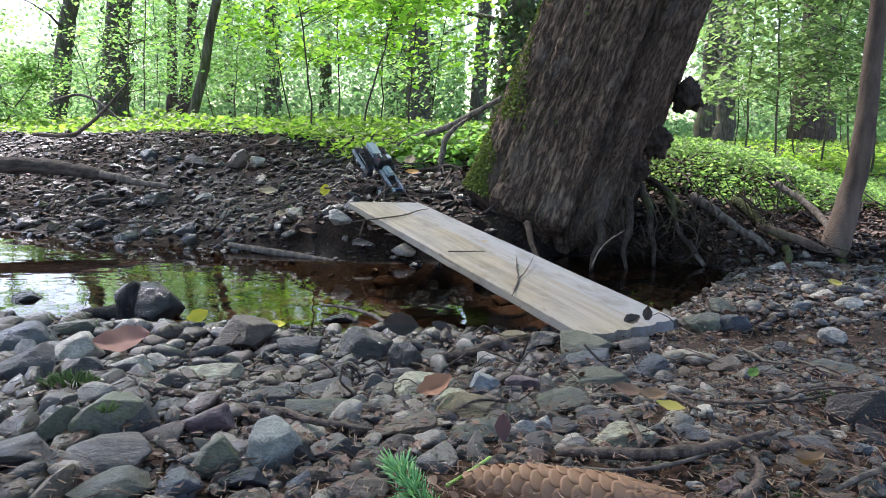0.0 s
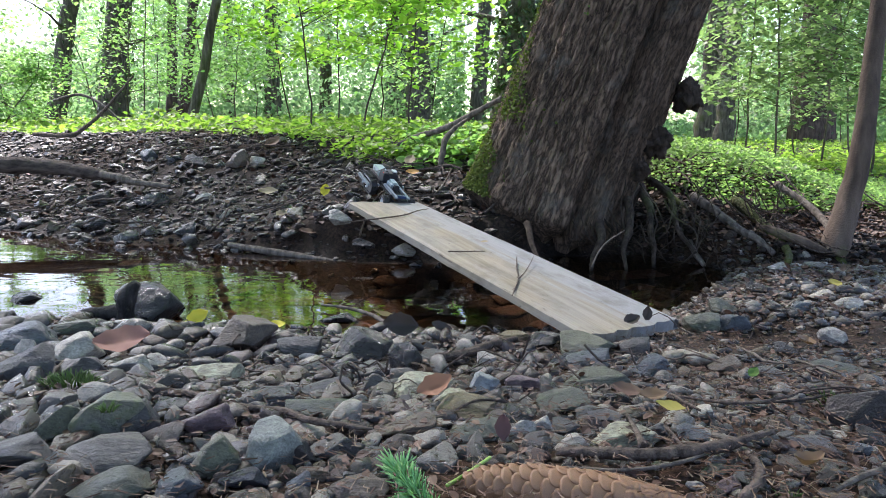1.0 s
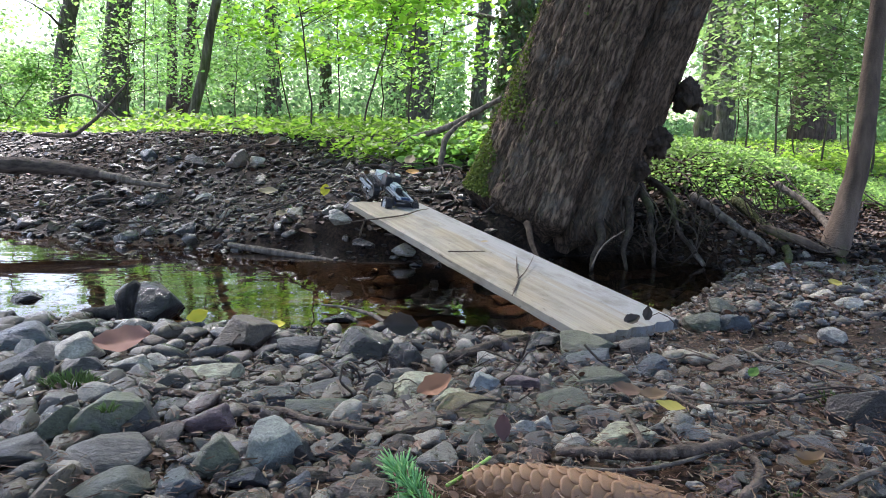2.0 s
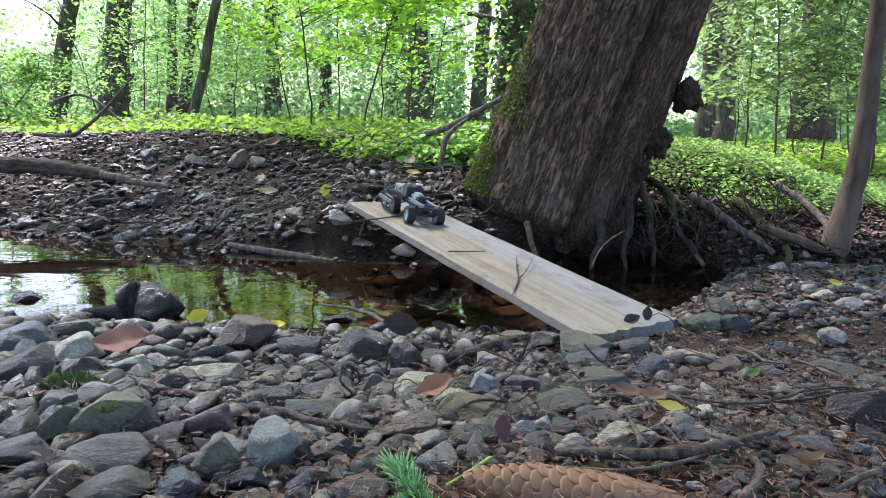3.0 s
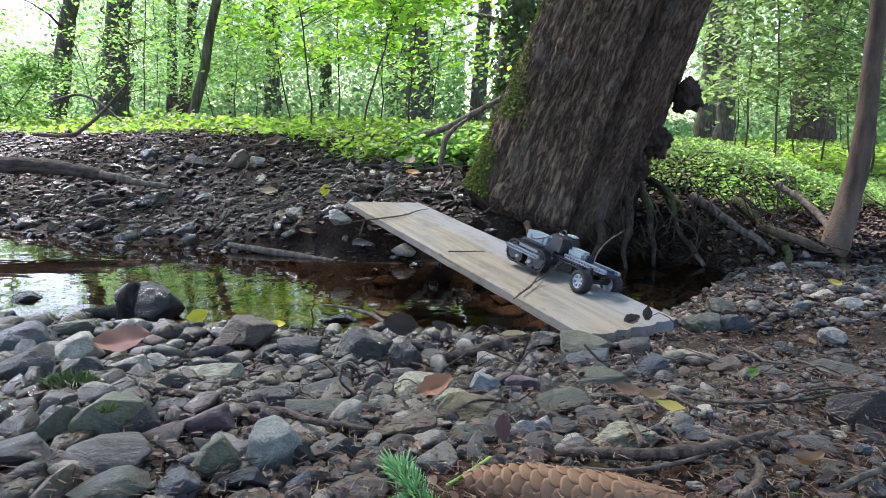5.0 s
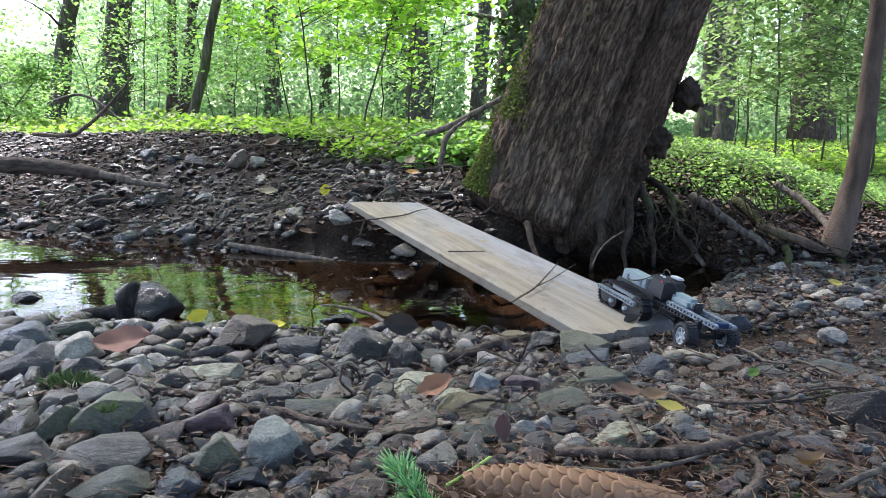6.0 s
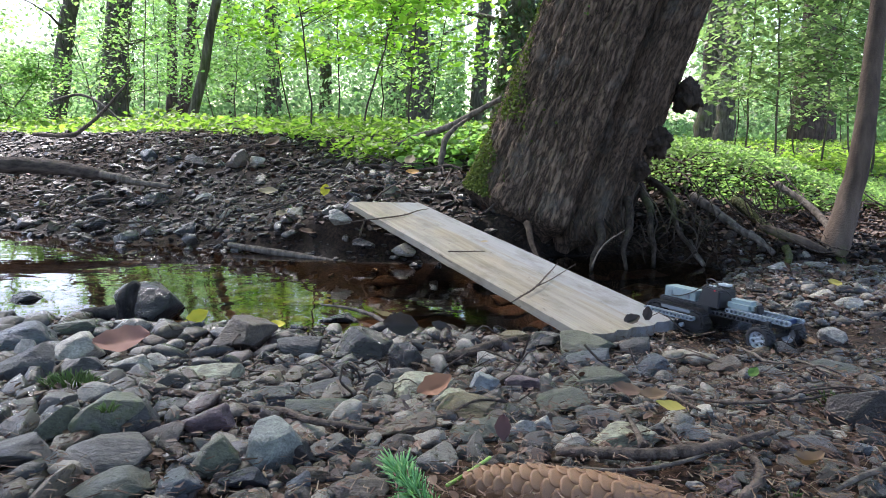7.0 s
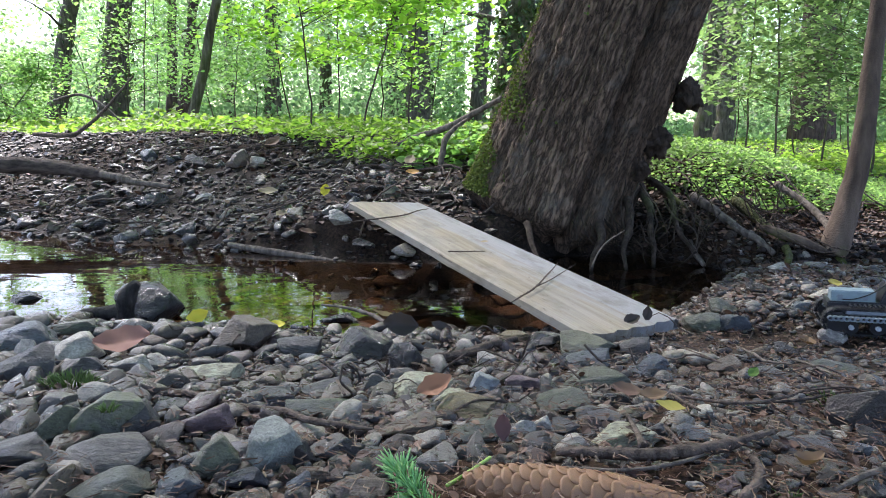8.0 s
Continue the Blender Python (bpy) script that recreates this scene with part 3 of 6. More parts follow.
def build_understorey():
    # leaning slim tree behind the bank
    sapling("slim_tree", "slim dark leaning young tree with bright leaves", "tree", at_column(338, 6.5), 6.5, 4.2, 0.040, (1.25, 0.0), LEAF, BARK_FAR, rng, 0.35, 1.3, 900, 0.09, branches=16)
    # broad-leaved bushes
    for px, d, h, n, s in ((560, 5.0, 1.7, 1000, 0.056), (635, 4.6, 1.6, 1300, 0.060), (720, 5.2, 1.5, 1000, 0.056), (600, 6.2, 2.4, 1600, 0.06), (520, 7.0, 2.4, 1700, 0.06), (680, 6.6, 2.2, 1500, 0.06)):
        sapling("hazel_bush", "bright green broad-leaved bush with thin dark stems", "bush", at_column(px, d), d, h, 0.006, (rng.normal(0, 0.25), 0), LEAF_HAZEL, TWIG, rng, 0.25, 0.8, n, s, "blade", 0.32, "bushes behind the bank", 24)
    for px, d, h, n, s in ((10, 7.0, 0.75, 700, 0.06), (80, 9.0, 0.9, 800, 0.06), (190, 8.0, 2.2, 900, 0.07), (230, 7.5, 2.2, 800, 0.07), (290, 10.0, 3.0, 1000, 0.08), (420, 9.0, 2.6, 1100, 0.08), (460, 11.0, 3.4, 1200, 0.08), (760, 7.5, 1.8, 700, 0.08), (35, 7.5, 1.3, 700, 0.07), (260, 7.2, 2.4, 800, 0.07), (385, 8.6, 2.8, 900, 0.08), (500, 9.5, 3.0, 900, 0.08)):
        sapling("young_tree", "young woodland tree with light green leaves", "tree", at_column(px, d), d, h, 0.007, (rng.normal(0, 0.5), 0), LEAF, BARK_FAR, rng, 0.15, min(1.2, 0.55 * h), int(n * 2.2), s * 0.62, "blade", 0.36, "young trees in the wood", 30)
    # beech sprays beyond the mound
    for px, d, h, n, s in ((1310, 5.5, 2.6, 2600, 0.055), (1370, 4.8, 2.4, 3000, 0.05), (1450, 5.6, 2.8, 3000, 0.055), (1540, 4.6, 2.4, 2600, 0.05), (1400, 7.5, 3.2, 1600, 0.06), (1300, 8.5, 3.4, 1400, 0.06), (1540, 7.5, 3.4, 1600, 0.06), (1620, 6.0, 3.0, 1400, 0.06), (1500, 6.4, 3.0, 2000, 0.055), (1480, 10.5, 3.8, 1800, 0.07)):
        sapling("beech_sapling", "young beech with layered sprays of small leaves", "tree", at_column(px, d), d, h, 0.007, (rng.normal(0, 0.25), 0), LEAF_BEECH, BARK_FAR, rng, 0.14, 1.0, n, s, "blade", 0.28, "beech saplings", 34)


build_understorey()


def build_far_woods():
    n = 380000
    d = rng.uniform(14, 34, n)
    x = rng.uniform(-0.85, 0.85, n) * d
    z = 0.05 + rng.uniform(0, 1, n) ** 1.2 * d * 0.24
    p = np.stack([x, d, z], 1)
    keep = fuzz(p * (1, 0.6, 1), 0.75, 3, 21) > -0.22 + 0.32 * (z / (d * 0.24)) + 60 * np.clip(-0.49 - x / d, 0, 0.3) * np.clip(z / d - 0.11, 0, 0.2)
    keep &= ~((x / d < -0.50) & (z / d > 0.11) & (rng.uniform(0, 1, n) < 0.8))
    keep &= ((np.abs(x / d - 0.322) > 0.022) & ((np.abs(x / d - 0.062) > 0.034) | (rng.uniform(0, 1, n) < 0.2))) | (z < 0.5)   # gaps down to the clearing
    p = p[keep]
    v, f = leaves(rng, p, rng.uniform(0.08, 0.17, len(p)), 0.3, 0.7)
    # the deeper wood, and unseen closed canopy added above to darken the water's reflection
    n = 60000
    d = rng.uniform(34, 75, n)
    q = np.stack([rng.uniform(-0.85, 0.85, n) * d, d, rng.uniform(0, 1, n) ** 1.3 * d * 0.25], 1)
    q = q[(np.abs(q[:, 0] / q[:, 1] - 0.062) > 0.03) & (fuzz(q, 0.16, 3, 23) > -0.25 + 0.35 * q[:, 2] / (q[:, 1] * 0.25)) & ((q[:, 0] / q[:, 1] > -0.52) | (q[:, 2] / q[:, 1] < 0.12))]
    v2, f2 = leaves(rng, q, rng.uniform(0.22, 0.5, len(q)), 0.3, 0.7)
    n = 26000
    d = rng.uniform(14, 34, n)
    c = np.stack([rng.uniform(-0.46, 0.9, n) * d, d, d * rng.uniform(0.22, 0.5, n)], 1)
    c = c[fuzz(c, 0.32, 3, 24) > -0.05]
    v3, f3 = leaves(rng, c, rng.uniform(0.14, 0.30, len(c)), 0.3, 0.5)
    v, f = joined([(v, f), (v2, f2), (v3, f3)])
    tagged(new("far_woods", mesh_of("far_woods", v, f, LEAF_FAR)), "bright green foliage of the wood beyond, haze tinted into its leaves", "foliage", kind="stuff")


build_far_woods()


def build_undergrowth():
    n = 60000
    y = 2.9 + 22 * rng.uniform(0, 1, n) ** 2.0
    x = rng.uniform(-0.85, 0.85, n) * y
    sf = y - far_shore(x)
    keep = sf > np.interp(x / y * 1279 + 784, (-100, 150, 450, 560, 640, 720, 850, 1150, 1600), (1.3, 1.40, 1.35, 1.0, 0.78, 0.62, 0.42, 0.3, 0.35)) + 0.12 * fuzz(np.stack([x, y, 0 * x], 1), 2, 2, 12)
    keep &= ~((x > 0.6) & (y < 4.2 + 0.4 * fuzz(np.stack([x, y, 0 * x], 1), 1.5, 2, 15)))
    x, y = x[keep], y[keep]
    hgt = 0.03 + 0.10 * np.clip(fuzz(np.stack([x, y, 0 * x], 1), 1.2, 2, 55) + 0.5, 0, 1.4)
    p = np.stack([x, y, ground_height(x, y) + hgt * rng.uniform(0.3, 1, len(x))], 1)
    v, f = leaves(rng, p, rng.uniform(0.035, 0.075, len(x)) * np.interp(y, (2.9, 6.5), (0.5, 1.0)), 0.15, 0.4, "blade")
    tagged(new("undergrowth", mesh_of("undergrowth", v, f, LEAF_HERB)), "low carpet of bright green woodland herbs", "undergrowth", kind="stuff")
    # the mound right of the old tree
    n = 135000
    x, y = rng.uniform(0.55, 3.4, n), 2.15 + 2.6 * rng.uniform(0, 1, n) ** 1.35
    sf = y - far_shore(x)
    keep = sf > np.interp(x, (0.6, 0.8, 1.1, 1.4), (0.34, 0.27, 0.30, 0.42)) + 0.14 * fuzz(np.stack([x, y, 0 * x], 1), 5, 2, 13)
    keep &= (np.hypot((x - 1.3) / 2.0, (y - 2.6) / 2.0) + 0.25 * fuzz(np.stack([x, y, 0 * x], 1), 2, 2, 14)) < rng.uniform(0.75, 1.0, n)
    x, y = x[keep], y[keep]
    p = np.stack([x, y, ground_height(x, y) + 0.005 + 0.06 * rng.uniform(0, 1, len(x)) * np.clip(sf[keep] * 1.5, 0.2, 1)], 1)
    v, f = leaves(rng, p, rng.uniform(0.008, 0.017, len(x)), 0.2, 0.45, "blade")
    tagged(new("ground_ivy", mesh_of("ground_ivy", v, f, LEAF_MOUND)), "low green ground cover over the root mound", "undergrowth", kind="stuff")

    n = 26000
    x, y = rng.uniform(-14, 14, n), rng.uniform(2.3, 26, n)
    keep = (np.abs(x) > 0.72 * y) & (y - far_shore(x) > 1.2)
    x, y = x[keep], y[keep]
    p = np.stack([x, y, ground_height(x, y) + rng.uniform(0.02, 0.14, len(x))], 1)
    v, f = leaves(rng, p, rng.uniform(0.06, 0.13, len(x)), 0.15, 0.35)
    tagged(new("undergrowth", mesh_of("undergrowth", v, f, LEAF_HERB)), "low woodland herbs spreading beside the creek", "undergrowth", kind="stuff")


build_undergrowth()


# ---- stones ----
def stone_shape(seed, detail=2, cuts=9):
    """A river stone of unit half-width: a ball cut by a few planes, edges worn."""
    r = random.Random(seed)
    bm = bmesh.new()
    bmesh.ops.create_icosphere(bm, subdivisions=detail, radius=1)
    planes = []
    for _ in range(cuts):
        n = Vector((r.gauss(0, 1), r.gauss(0, 1), r.gauss(0, 1))).normalized()
        planes.append((n, r.uniform(0.44, 0.80)))
    for v in bm.verts:
        p = v.co.copy()
        for n, d in planes:
            h = p.dot(n)
            if h > d:
                p -= n * (h - d) * (0.92 if detail > 3 else 0.95)
        v.co = p * (1.1 + 0.08 * noise.noise(p * 1.7 + Vector((seed, 0, 0))) + 0.045 * noise.noise(p * 5 + Vector((0, seed, 0))) + 0.02 * noise.noise(p * 13 + Vector((0, 0, seed))))
    me = bpy.data.meshes.new("stone")
    bm.to_mesh(me)
    bm.free()
    me.polygons.foreach_set("use_smooth", np.ones(len(me.polygons), bool))
    return me


STONE_MESHES = [stone_shape(k, 4, 10 + k % 6) for k in range(14)]
PEBBLE_MESHES = [stone_shape(40 + k, 3, 13) for k in range(8)]
for me in STONE_MESHES + PEBBLE_MESHES:
    me.materials.append(STONE)
WET_MESHES = [me.copy() for me in PEBBLE_MESHES]
WET = mat_stone("wet_bank_stone", pale=0.52, wet=0.14)
for me in WET_MESHES:
    me.materials[0] = WET
SMALL = [stone_shape(100 + k, 1, 9) for k in range(14)]
MIDDLE = [stone_shape(60 + k, 2, 13) for k in range(12)]


def scattered(name, label, category, xs, ys, sizes, mat, rng, smooth=True, sink=0.3, forms=None):
    vs, fs, at = [], [], 0
    shapes = []
    for me in forms or SMALL:
        v = np.zeros(len(me.vertices) * 3)
        me.vertices.foreach_get("co", v)
        shapes.append((v.reshape(-1, 3), np.array([tuple(p.vertices) for p in me.polygons])))
    z = ground_height(xs, ys)
    for x, y, zz, s in zip(xs, ys, z, sizes):
        v, f = shapes[rng.integers(len(shapes))]
        a = rng.uniform(0, 2 * np.pi)
        sc = np.array([s * rng.uniform(0.8, 1.3), s * rng.uniform(0.6, 1.0), s * rng.uniform(0.35, 0.65)])
        w = v * sc
        tilt = rng.normal(0, 0.25)
        w = np.stack([w[:, 0] * np.cos(tilt) - w[:, 2] * np.sin(tilt), w[:, 1], w[:, 0] * np.sin(tilt) + w[:, 2] * np.cos(tilt)], 1)
        w = np.stack([w[:, 0] * np.cos(a) - w[:, 1] * np.sin(a), w[:, 0] * np.sin(a) + w[:, 1] * np.cos(a), w[:, 2]], 1)
        vs.append(w + (x, y, zz + sc[2] * (1 - 2 * sink))), fs.append(f + at)
        at += len(v)
    return tagged(new(name, mesh_of(name, np.vstack(vs), np.vstack(fs), mat, smooth)), label, category, kind="stuff")


def build_gravel():
    n = 8500
    y = 0.30 + 1.6 * rng.uniform(0, 1, n) ** 1.25
    x = rng.uniform(-0.74, 0.74, n) * y
    keep = (near_shore(x) - y > -0.07) & ~((x > -0.035) & (x < 0.17) & (y < 0.46) & (rng.uniform(0, 1, n) < 0.8)) & ~((np.abs(x - 0.56) < 0.2) & (np.abs(y - 1.2) < 0.13) & (rng.uniform(0, 1, n) < 0.75))
    x, y = x[keep], y[keep]
    s = np.exp(rng.normal(math.log(0.0048), 0.45, len(x))) * np.interp(x / y, (-0.4, 0.1, 0.35), (1.3, 1.0, 0.68))
    scattered("pebbles", "grey and brown river pebbles on the near shore", "pebbles", x, y, np.clip(s, 0.003, 0.017), PEBBLE, rng)
    n = 5000
    x, y = rng.normal(0, 1.9, n), rng.normal(0.2, 1.5, n)
    keep = (near_shore(x) - y > 0) & ((np.abs(x) > 0.72 * y) | (y < 0.3)) & (np.hypot(x, y) > 0.12)
    x, y = x[keep], y[keep]
    scattered("pebbles", "grey and brown pebbles spread over the near bank", "pebbles", x, y, np.clip(np.exp(rng.normal(math.log(0.014), 0.5, len(x))), 0.005, 0.035), PEBBLE, rng)
    n = 9000
    x, y = rng.uniform(0.4, 2.0, n), rng.uniform(1.25, 2.25, n)
    keep = (near_shore(x) - y > -0.05) | ((x > 0.78) & (y - far_shore(x) < 0.12 + (x - 0.8) * 0.15))
    x, y = x[keep], y[keep]
    scattered("gravel", "small grey gravel flat beside the creek", "gravel", x, y, np.clip(np.exp(rng.normal(math.log(0.0080), 0.45, len(x))), 0.003, 0.026), DRY_GRAVEL, rng)
    n = 3400
    x, y = rng.uniform(-3.6, 0.35, n), rng.uniform(2.0, 5.2, n)
    sf = y - far_shore(x)
    keep = (sf > -0.1) & (sf < 1.5) & (x > -0.8 * y) 
    x, y = x[keep], y[keep]
    scattered("bank_stones", "dark wet stones and clods on the far bank", "stones", x, y, np.clip(np.exp(rng.normal(math.log(0.014), 0.5, len(x))), 0.005, 0.03), BANK_STONE, rng, False)



def build_clods():
    n = 19000
    x, y = rng.uniform(-3.6, 0.5, n), rng.uniform(2.0, 5.2, n)
    sf = y - far_shore(x)
    keep = (sf > 0.0) & (sf < 1.6) & (x > -0.8 * y)
    x, y = x[keep], y[keep]
    scattered("soil_clods", "dark crumbly soil clods on the far bank", "soil", x, y, np.clip(np.exp(rng.normal(math.log(0.009), 0.55, len(x))), 0.004, 0.03), WET_SOIL, rng, False)
    n = 2500
    x, y = rng.uniform(0.5, 1.7, n), rng.uniform(1.95, 2.7, n)
    keep = (y - far_shore(x) > 0.0) & (y - far_shore(x) < 0.5)
    x, y = x[keep], y[keep]
    scattered("soil_clods", "dark crumbly soil under the root mound", "soil", x, y, np.clip(np.exp(rng.normal(math.log(0.011), 0.5, len(x))), 0.004, 0.03), WET_SOIL, rng, False)

    for _ in range(330):
        x, y = rng.uniform(-2.3, 0.1), rng.uniform(2.05, 3.9)
        if not 0 < y - far_shore(x) < 1.3 or x < -0.62 * y:
            continue
        s = rng.uniform(0.012, 0.042) * np.interp(y - far_shore(x), (0, 0.8), (1.15, 0.75))
        ob = mesh_part("bank_stone", WET_MESHES[rng.integers(8)], ground)
        ob.matrix_basis = pose(x, y, on_soil(x, y) + s * 0.25, rng.normal(0, 14), rng.normal(0, 14), rng.uniform(0, 360)) @ Matrix.Diagonal((s * rng.uniform(0.9, 1.3), s * rng.uniform(0.7, 1), s * rng.uniform(0.45, 0.75), 1))


build_clods()
build_gravel()


# ---- roots, burls and moss of the old tree ----
def root(points, radii, bark):
    v, f = tube(np.array(points) - np.array(old_tree.matrix_world.translation), radii, 8, 5 * len(points), 0.012, len(bpy.data.objects), 0.25)
    mesh_part("root", clean_mesh("root", v, f, bark), old_tree, "pale bare root" if bark is BARK_DEAD else "")


def build_roots():
    root([(0.781, 2.262, 0.182), (0.815, 2.171, 0.148), (0.848, 2.083, 0.109), (0.889, 2.020, 0.077), (0.927, 1.986, 0.039)], (0.014, 0.013, 0.012, 0.011, 0.008), BARK_DEAD)
    root([(0.895, 2.211, 0.169), (0.921, 2.144, 0.134), (0.944, 2.057, 0.099), (0.967, 2.005, 0.055), (0.818, 1.680, 0.077)], (0.016, 0.016, 0.014, 0.011, 0.008), BARK_MOSS)
    root([(1.051, 2.296, 0.215), (1.095, 2.232, 0.176), (1.121, 2.156, 0.133), (1.113, 2.060, 0.095)], (0.012, 0.012, 0.012, 0.01), BARK_DEAD)
    root([(0.929, 2.100, 0.115), (0.969, 2.039, 0.090), (1.015, 2.015, 0.067), (1.071, 1.995, 0.044)], (0.013, 0.014, 0.013, 0.01), BARK_BEECH)
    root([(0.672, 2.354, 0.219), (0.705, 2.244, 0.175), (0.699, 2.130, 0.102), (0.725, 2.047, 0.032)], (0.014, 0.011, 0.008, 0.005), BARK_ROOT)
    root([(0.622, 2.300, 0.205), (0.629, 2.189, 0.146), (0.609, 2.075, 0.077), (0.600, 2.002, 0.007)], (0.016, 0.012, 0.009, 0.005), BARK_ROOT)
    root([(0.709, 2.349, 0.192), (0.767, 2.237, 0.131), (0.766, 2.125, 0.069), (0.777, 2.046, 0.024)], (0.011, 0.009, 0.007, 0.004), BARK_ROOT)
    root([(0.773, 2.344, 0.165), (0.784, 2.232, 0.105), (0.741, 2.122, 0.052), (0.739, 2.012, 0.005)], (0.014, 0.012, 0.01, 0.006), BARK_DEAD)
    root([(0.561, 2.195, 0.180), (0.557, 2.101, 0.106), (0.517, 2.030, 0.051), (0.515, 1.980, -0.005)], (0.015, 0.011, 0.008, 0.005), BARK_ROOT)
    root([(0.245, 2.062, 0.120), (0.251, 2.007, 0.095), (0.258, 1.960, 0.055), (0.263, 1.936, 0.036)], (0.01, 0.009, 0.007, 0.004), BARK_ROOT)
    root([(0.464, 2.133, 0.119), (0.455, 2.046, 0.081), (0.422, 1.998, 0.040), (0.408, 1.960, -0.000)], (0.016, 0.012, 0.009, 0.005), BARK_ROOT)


build_roots()


def build_burls():
    """Dark knobbly outgrowths and the moss on the trunk."""
    origin = np.array(old_tree.matrix_world.translation)
    for x, y, z, r, seed in ((0.735, 2.24, 0.485, 0.047, 3), (0.650, 2.23, 0.345, 0.045, 14), (0.59, 2.22, 0.27, 0.032, 21)):
        bm = bmesh.new()
        bmesh.ops.create_icosphere(bm, subdivisions=4, radius=1)
        for v in bm.verts:
            p = v.co.copy()
            k = 1 + 0.5 * noise.noise(p * 1.6 + Vector((seed, 0, 0))) + 0.32 * noise.noise(p * 4.5 + Vector((0, seed, 0))) + 0.2 * noise.noise(p * 11 + Vector((0, 0, seed)))
            v.co = p * k * r * 1.0 + Vector((x, y, z)) - Vector(origin)
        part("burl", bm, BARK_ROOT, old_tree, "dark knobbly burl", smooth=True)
    n = 12000
    a = rng.normal(math.radians(188), 0.30, n)
    z = 0.12 + 1.1 * rng.uniform(0, 1, n) ** 2.2
    rr = 0.226 - 0.023 * (z - 0.5) + 0.025 * np.exp(-z / 0.15) + rng.uniform(-0.006, 0.010, n)
    c = trunk_axis(z)
    p = np.stack([c[:, 0] + rr * np.cos(a), c[:, 1] + rr * np.sin(a), z - 0.36 * rr * np.cos(a)], 1) - origin
    keep = fuzz(p, 7, 2, 81) > -0.25 + 0.55 * (z - 0.25)
    p = p[keep]
    v, f = leaves(rng, p, rng.uniform(0.006, 0.016, len(p)), 0.4, 0.9)
    tagged(mesh_part("moss", mesh_of("moss", v, f, MOSS), old_tree, "olive green moss cushion"), kind="stuff")
    # fibrous rootlets hanging over the water
    for k in range(80):
        x = 0.36 + 0.66 * rng.uniform() ** 0.8
        y = 2.0 + 0.12 * rng.uniform() + 0.10 * np.clip(0.35 - abs(x - 0.5), 0, 1)
        z0 = rng.uniform(0.10, 0.25)
        d = rng.normal(0, 0.06, 3)
        w = rng.uniform(0.0010, 0.0030)
        q = np.array([(x, y + 0.09, z0), (x + d[0], y + 0.02, z0 * 0.55), (x + 1.6 * d[0] + d[1], y - 0.02 + d[2], rng.uniform(-0.01, 0.05))]) - origin
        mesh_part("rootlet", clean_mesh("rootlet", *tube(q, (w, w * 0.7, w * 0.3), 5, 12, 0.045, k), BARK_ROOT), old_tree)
    # ivy sprigs at the left foot
    n = 800
    x, y = rng.uniform(-0.16, 0.34, n), rng.uniform(2.78, 3.3, n)
    p = np.stack([x, y, ground_height(x, y) + rng.uniform(0.01, 0.10, n)], 1)
    v, f = leaves(rng, p, rng.uniform(0.02, 0.05, n), 0.3, 0.4, "blade")
    tagged(new("foot_herbs", mesh_of("foot_herbs", v, f, LEAF)), "green herbs and ivy at the foot of the old tree", "undergrowth", kind="stuff")


MOSS = mat_leaf("moss", (0.045, 0.07, 0.012), (0.08, 0.11, 0.018), (0.12, 0.15, 0.028), 0.2, 0.9)
build_burls()


# ---- slim tree on the gravel's edge ----
def build_edge_tree():
    base = np.array((1.10, 2.06, 0.03))
    t = thing("slim_tree", "slim leaning tree with smooth grey-brown bark at the gravel edge", "tree", at=pose(*base))
    pts = np.array([(1.105, 2.04, 0.03), (1.138, 2.05, 0.10), (1.168, 2.07, 0.20), (1.193, 2.08, 0.33), (1.214, 2.10, 0.52), (1.226, 2.12, 0.75), (1.26, 2.2, 1.4), (1.36, 2.3, 2.6)]) - base
    mesh_part("trunk", clean_mesh("trunk", *tube(pts, (0.048, 0.037, 0.032, 0.029, 0.0265, 0.025, 0.021, 0.010), 16, 60, 0.006, 3, 0.03), BARK_BEECH), t)
    for d, ln in (((-1, -0.25, -0.12), 0.16), ((0.7, -0.5, -0.15), 0.12), ((-0.4, 0.8, -0.1), 0.12), ((0.3, -0.9, -0.2), 0.10)):
        e = np.array(d) * ln
        mesh_part("root", clean_mesh("root", *tube([(0, 0, 0.02), e * 0.5 + (0, 0, 0.012), e + (0, 0, -0.012)], (0.02, 0.014, 0.005), 8, 9, 0.006, 4, 0.2), BARK_MOSS), t, "mossy root")
    pts2 = []
    for k in range(12):
        z0 = rng.uniform(0.95, 2.4)
        s = np.array([np.interp(z0, pts[:, 2], pts[:, i]) for i in range(3)])
        a, ln = rng.uniform(0, 2 * np.pi), rng.uniform(0.4, 0.9)
        e = s + np.array([np.cos(a) * ln, np.sin(a) * ln, 0.1 * ln])
        v, f = tube([s, (s + e) / 2 + (0, 0, 0.05), e], (0.008, 0.005, 0.002), 5, 7, 0.02, k)
        mesh_part("branch", clean_mesh("branch", v, f, TWIG), t)
        pts2.append(s + (e - s) * rng.uniform(0.2, 1, (60, 1)) + rng.normal(0, 0.08, (60, 3)) * (1, 1, 0.3))
    v, f = leaves(rng, np.vstack(pts2), rng.uniform(0.03, 0.06, 720), 0.3, 0.3, "blade")
    mesh_part("crown", mesh_of("crown", v, f, LEAF_BEECH), t)


build_edge_tree()


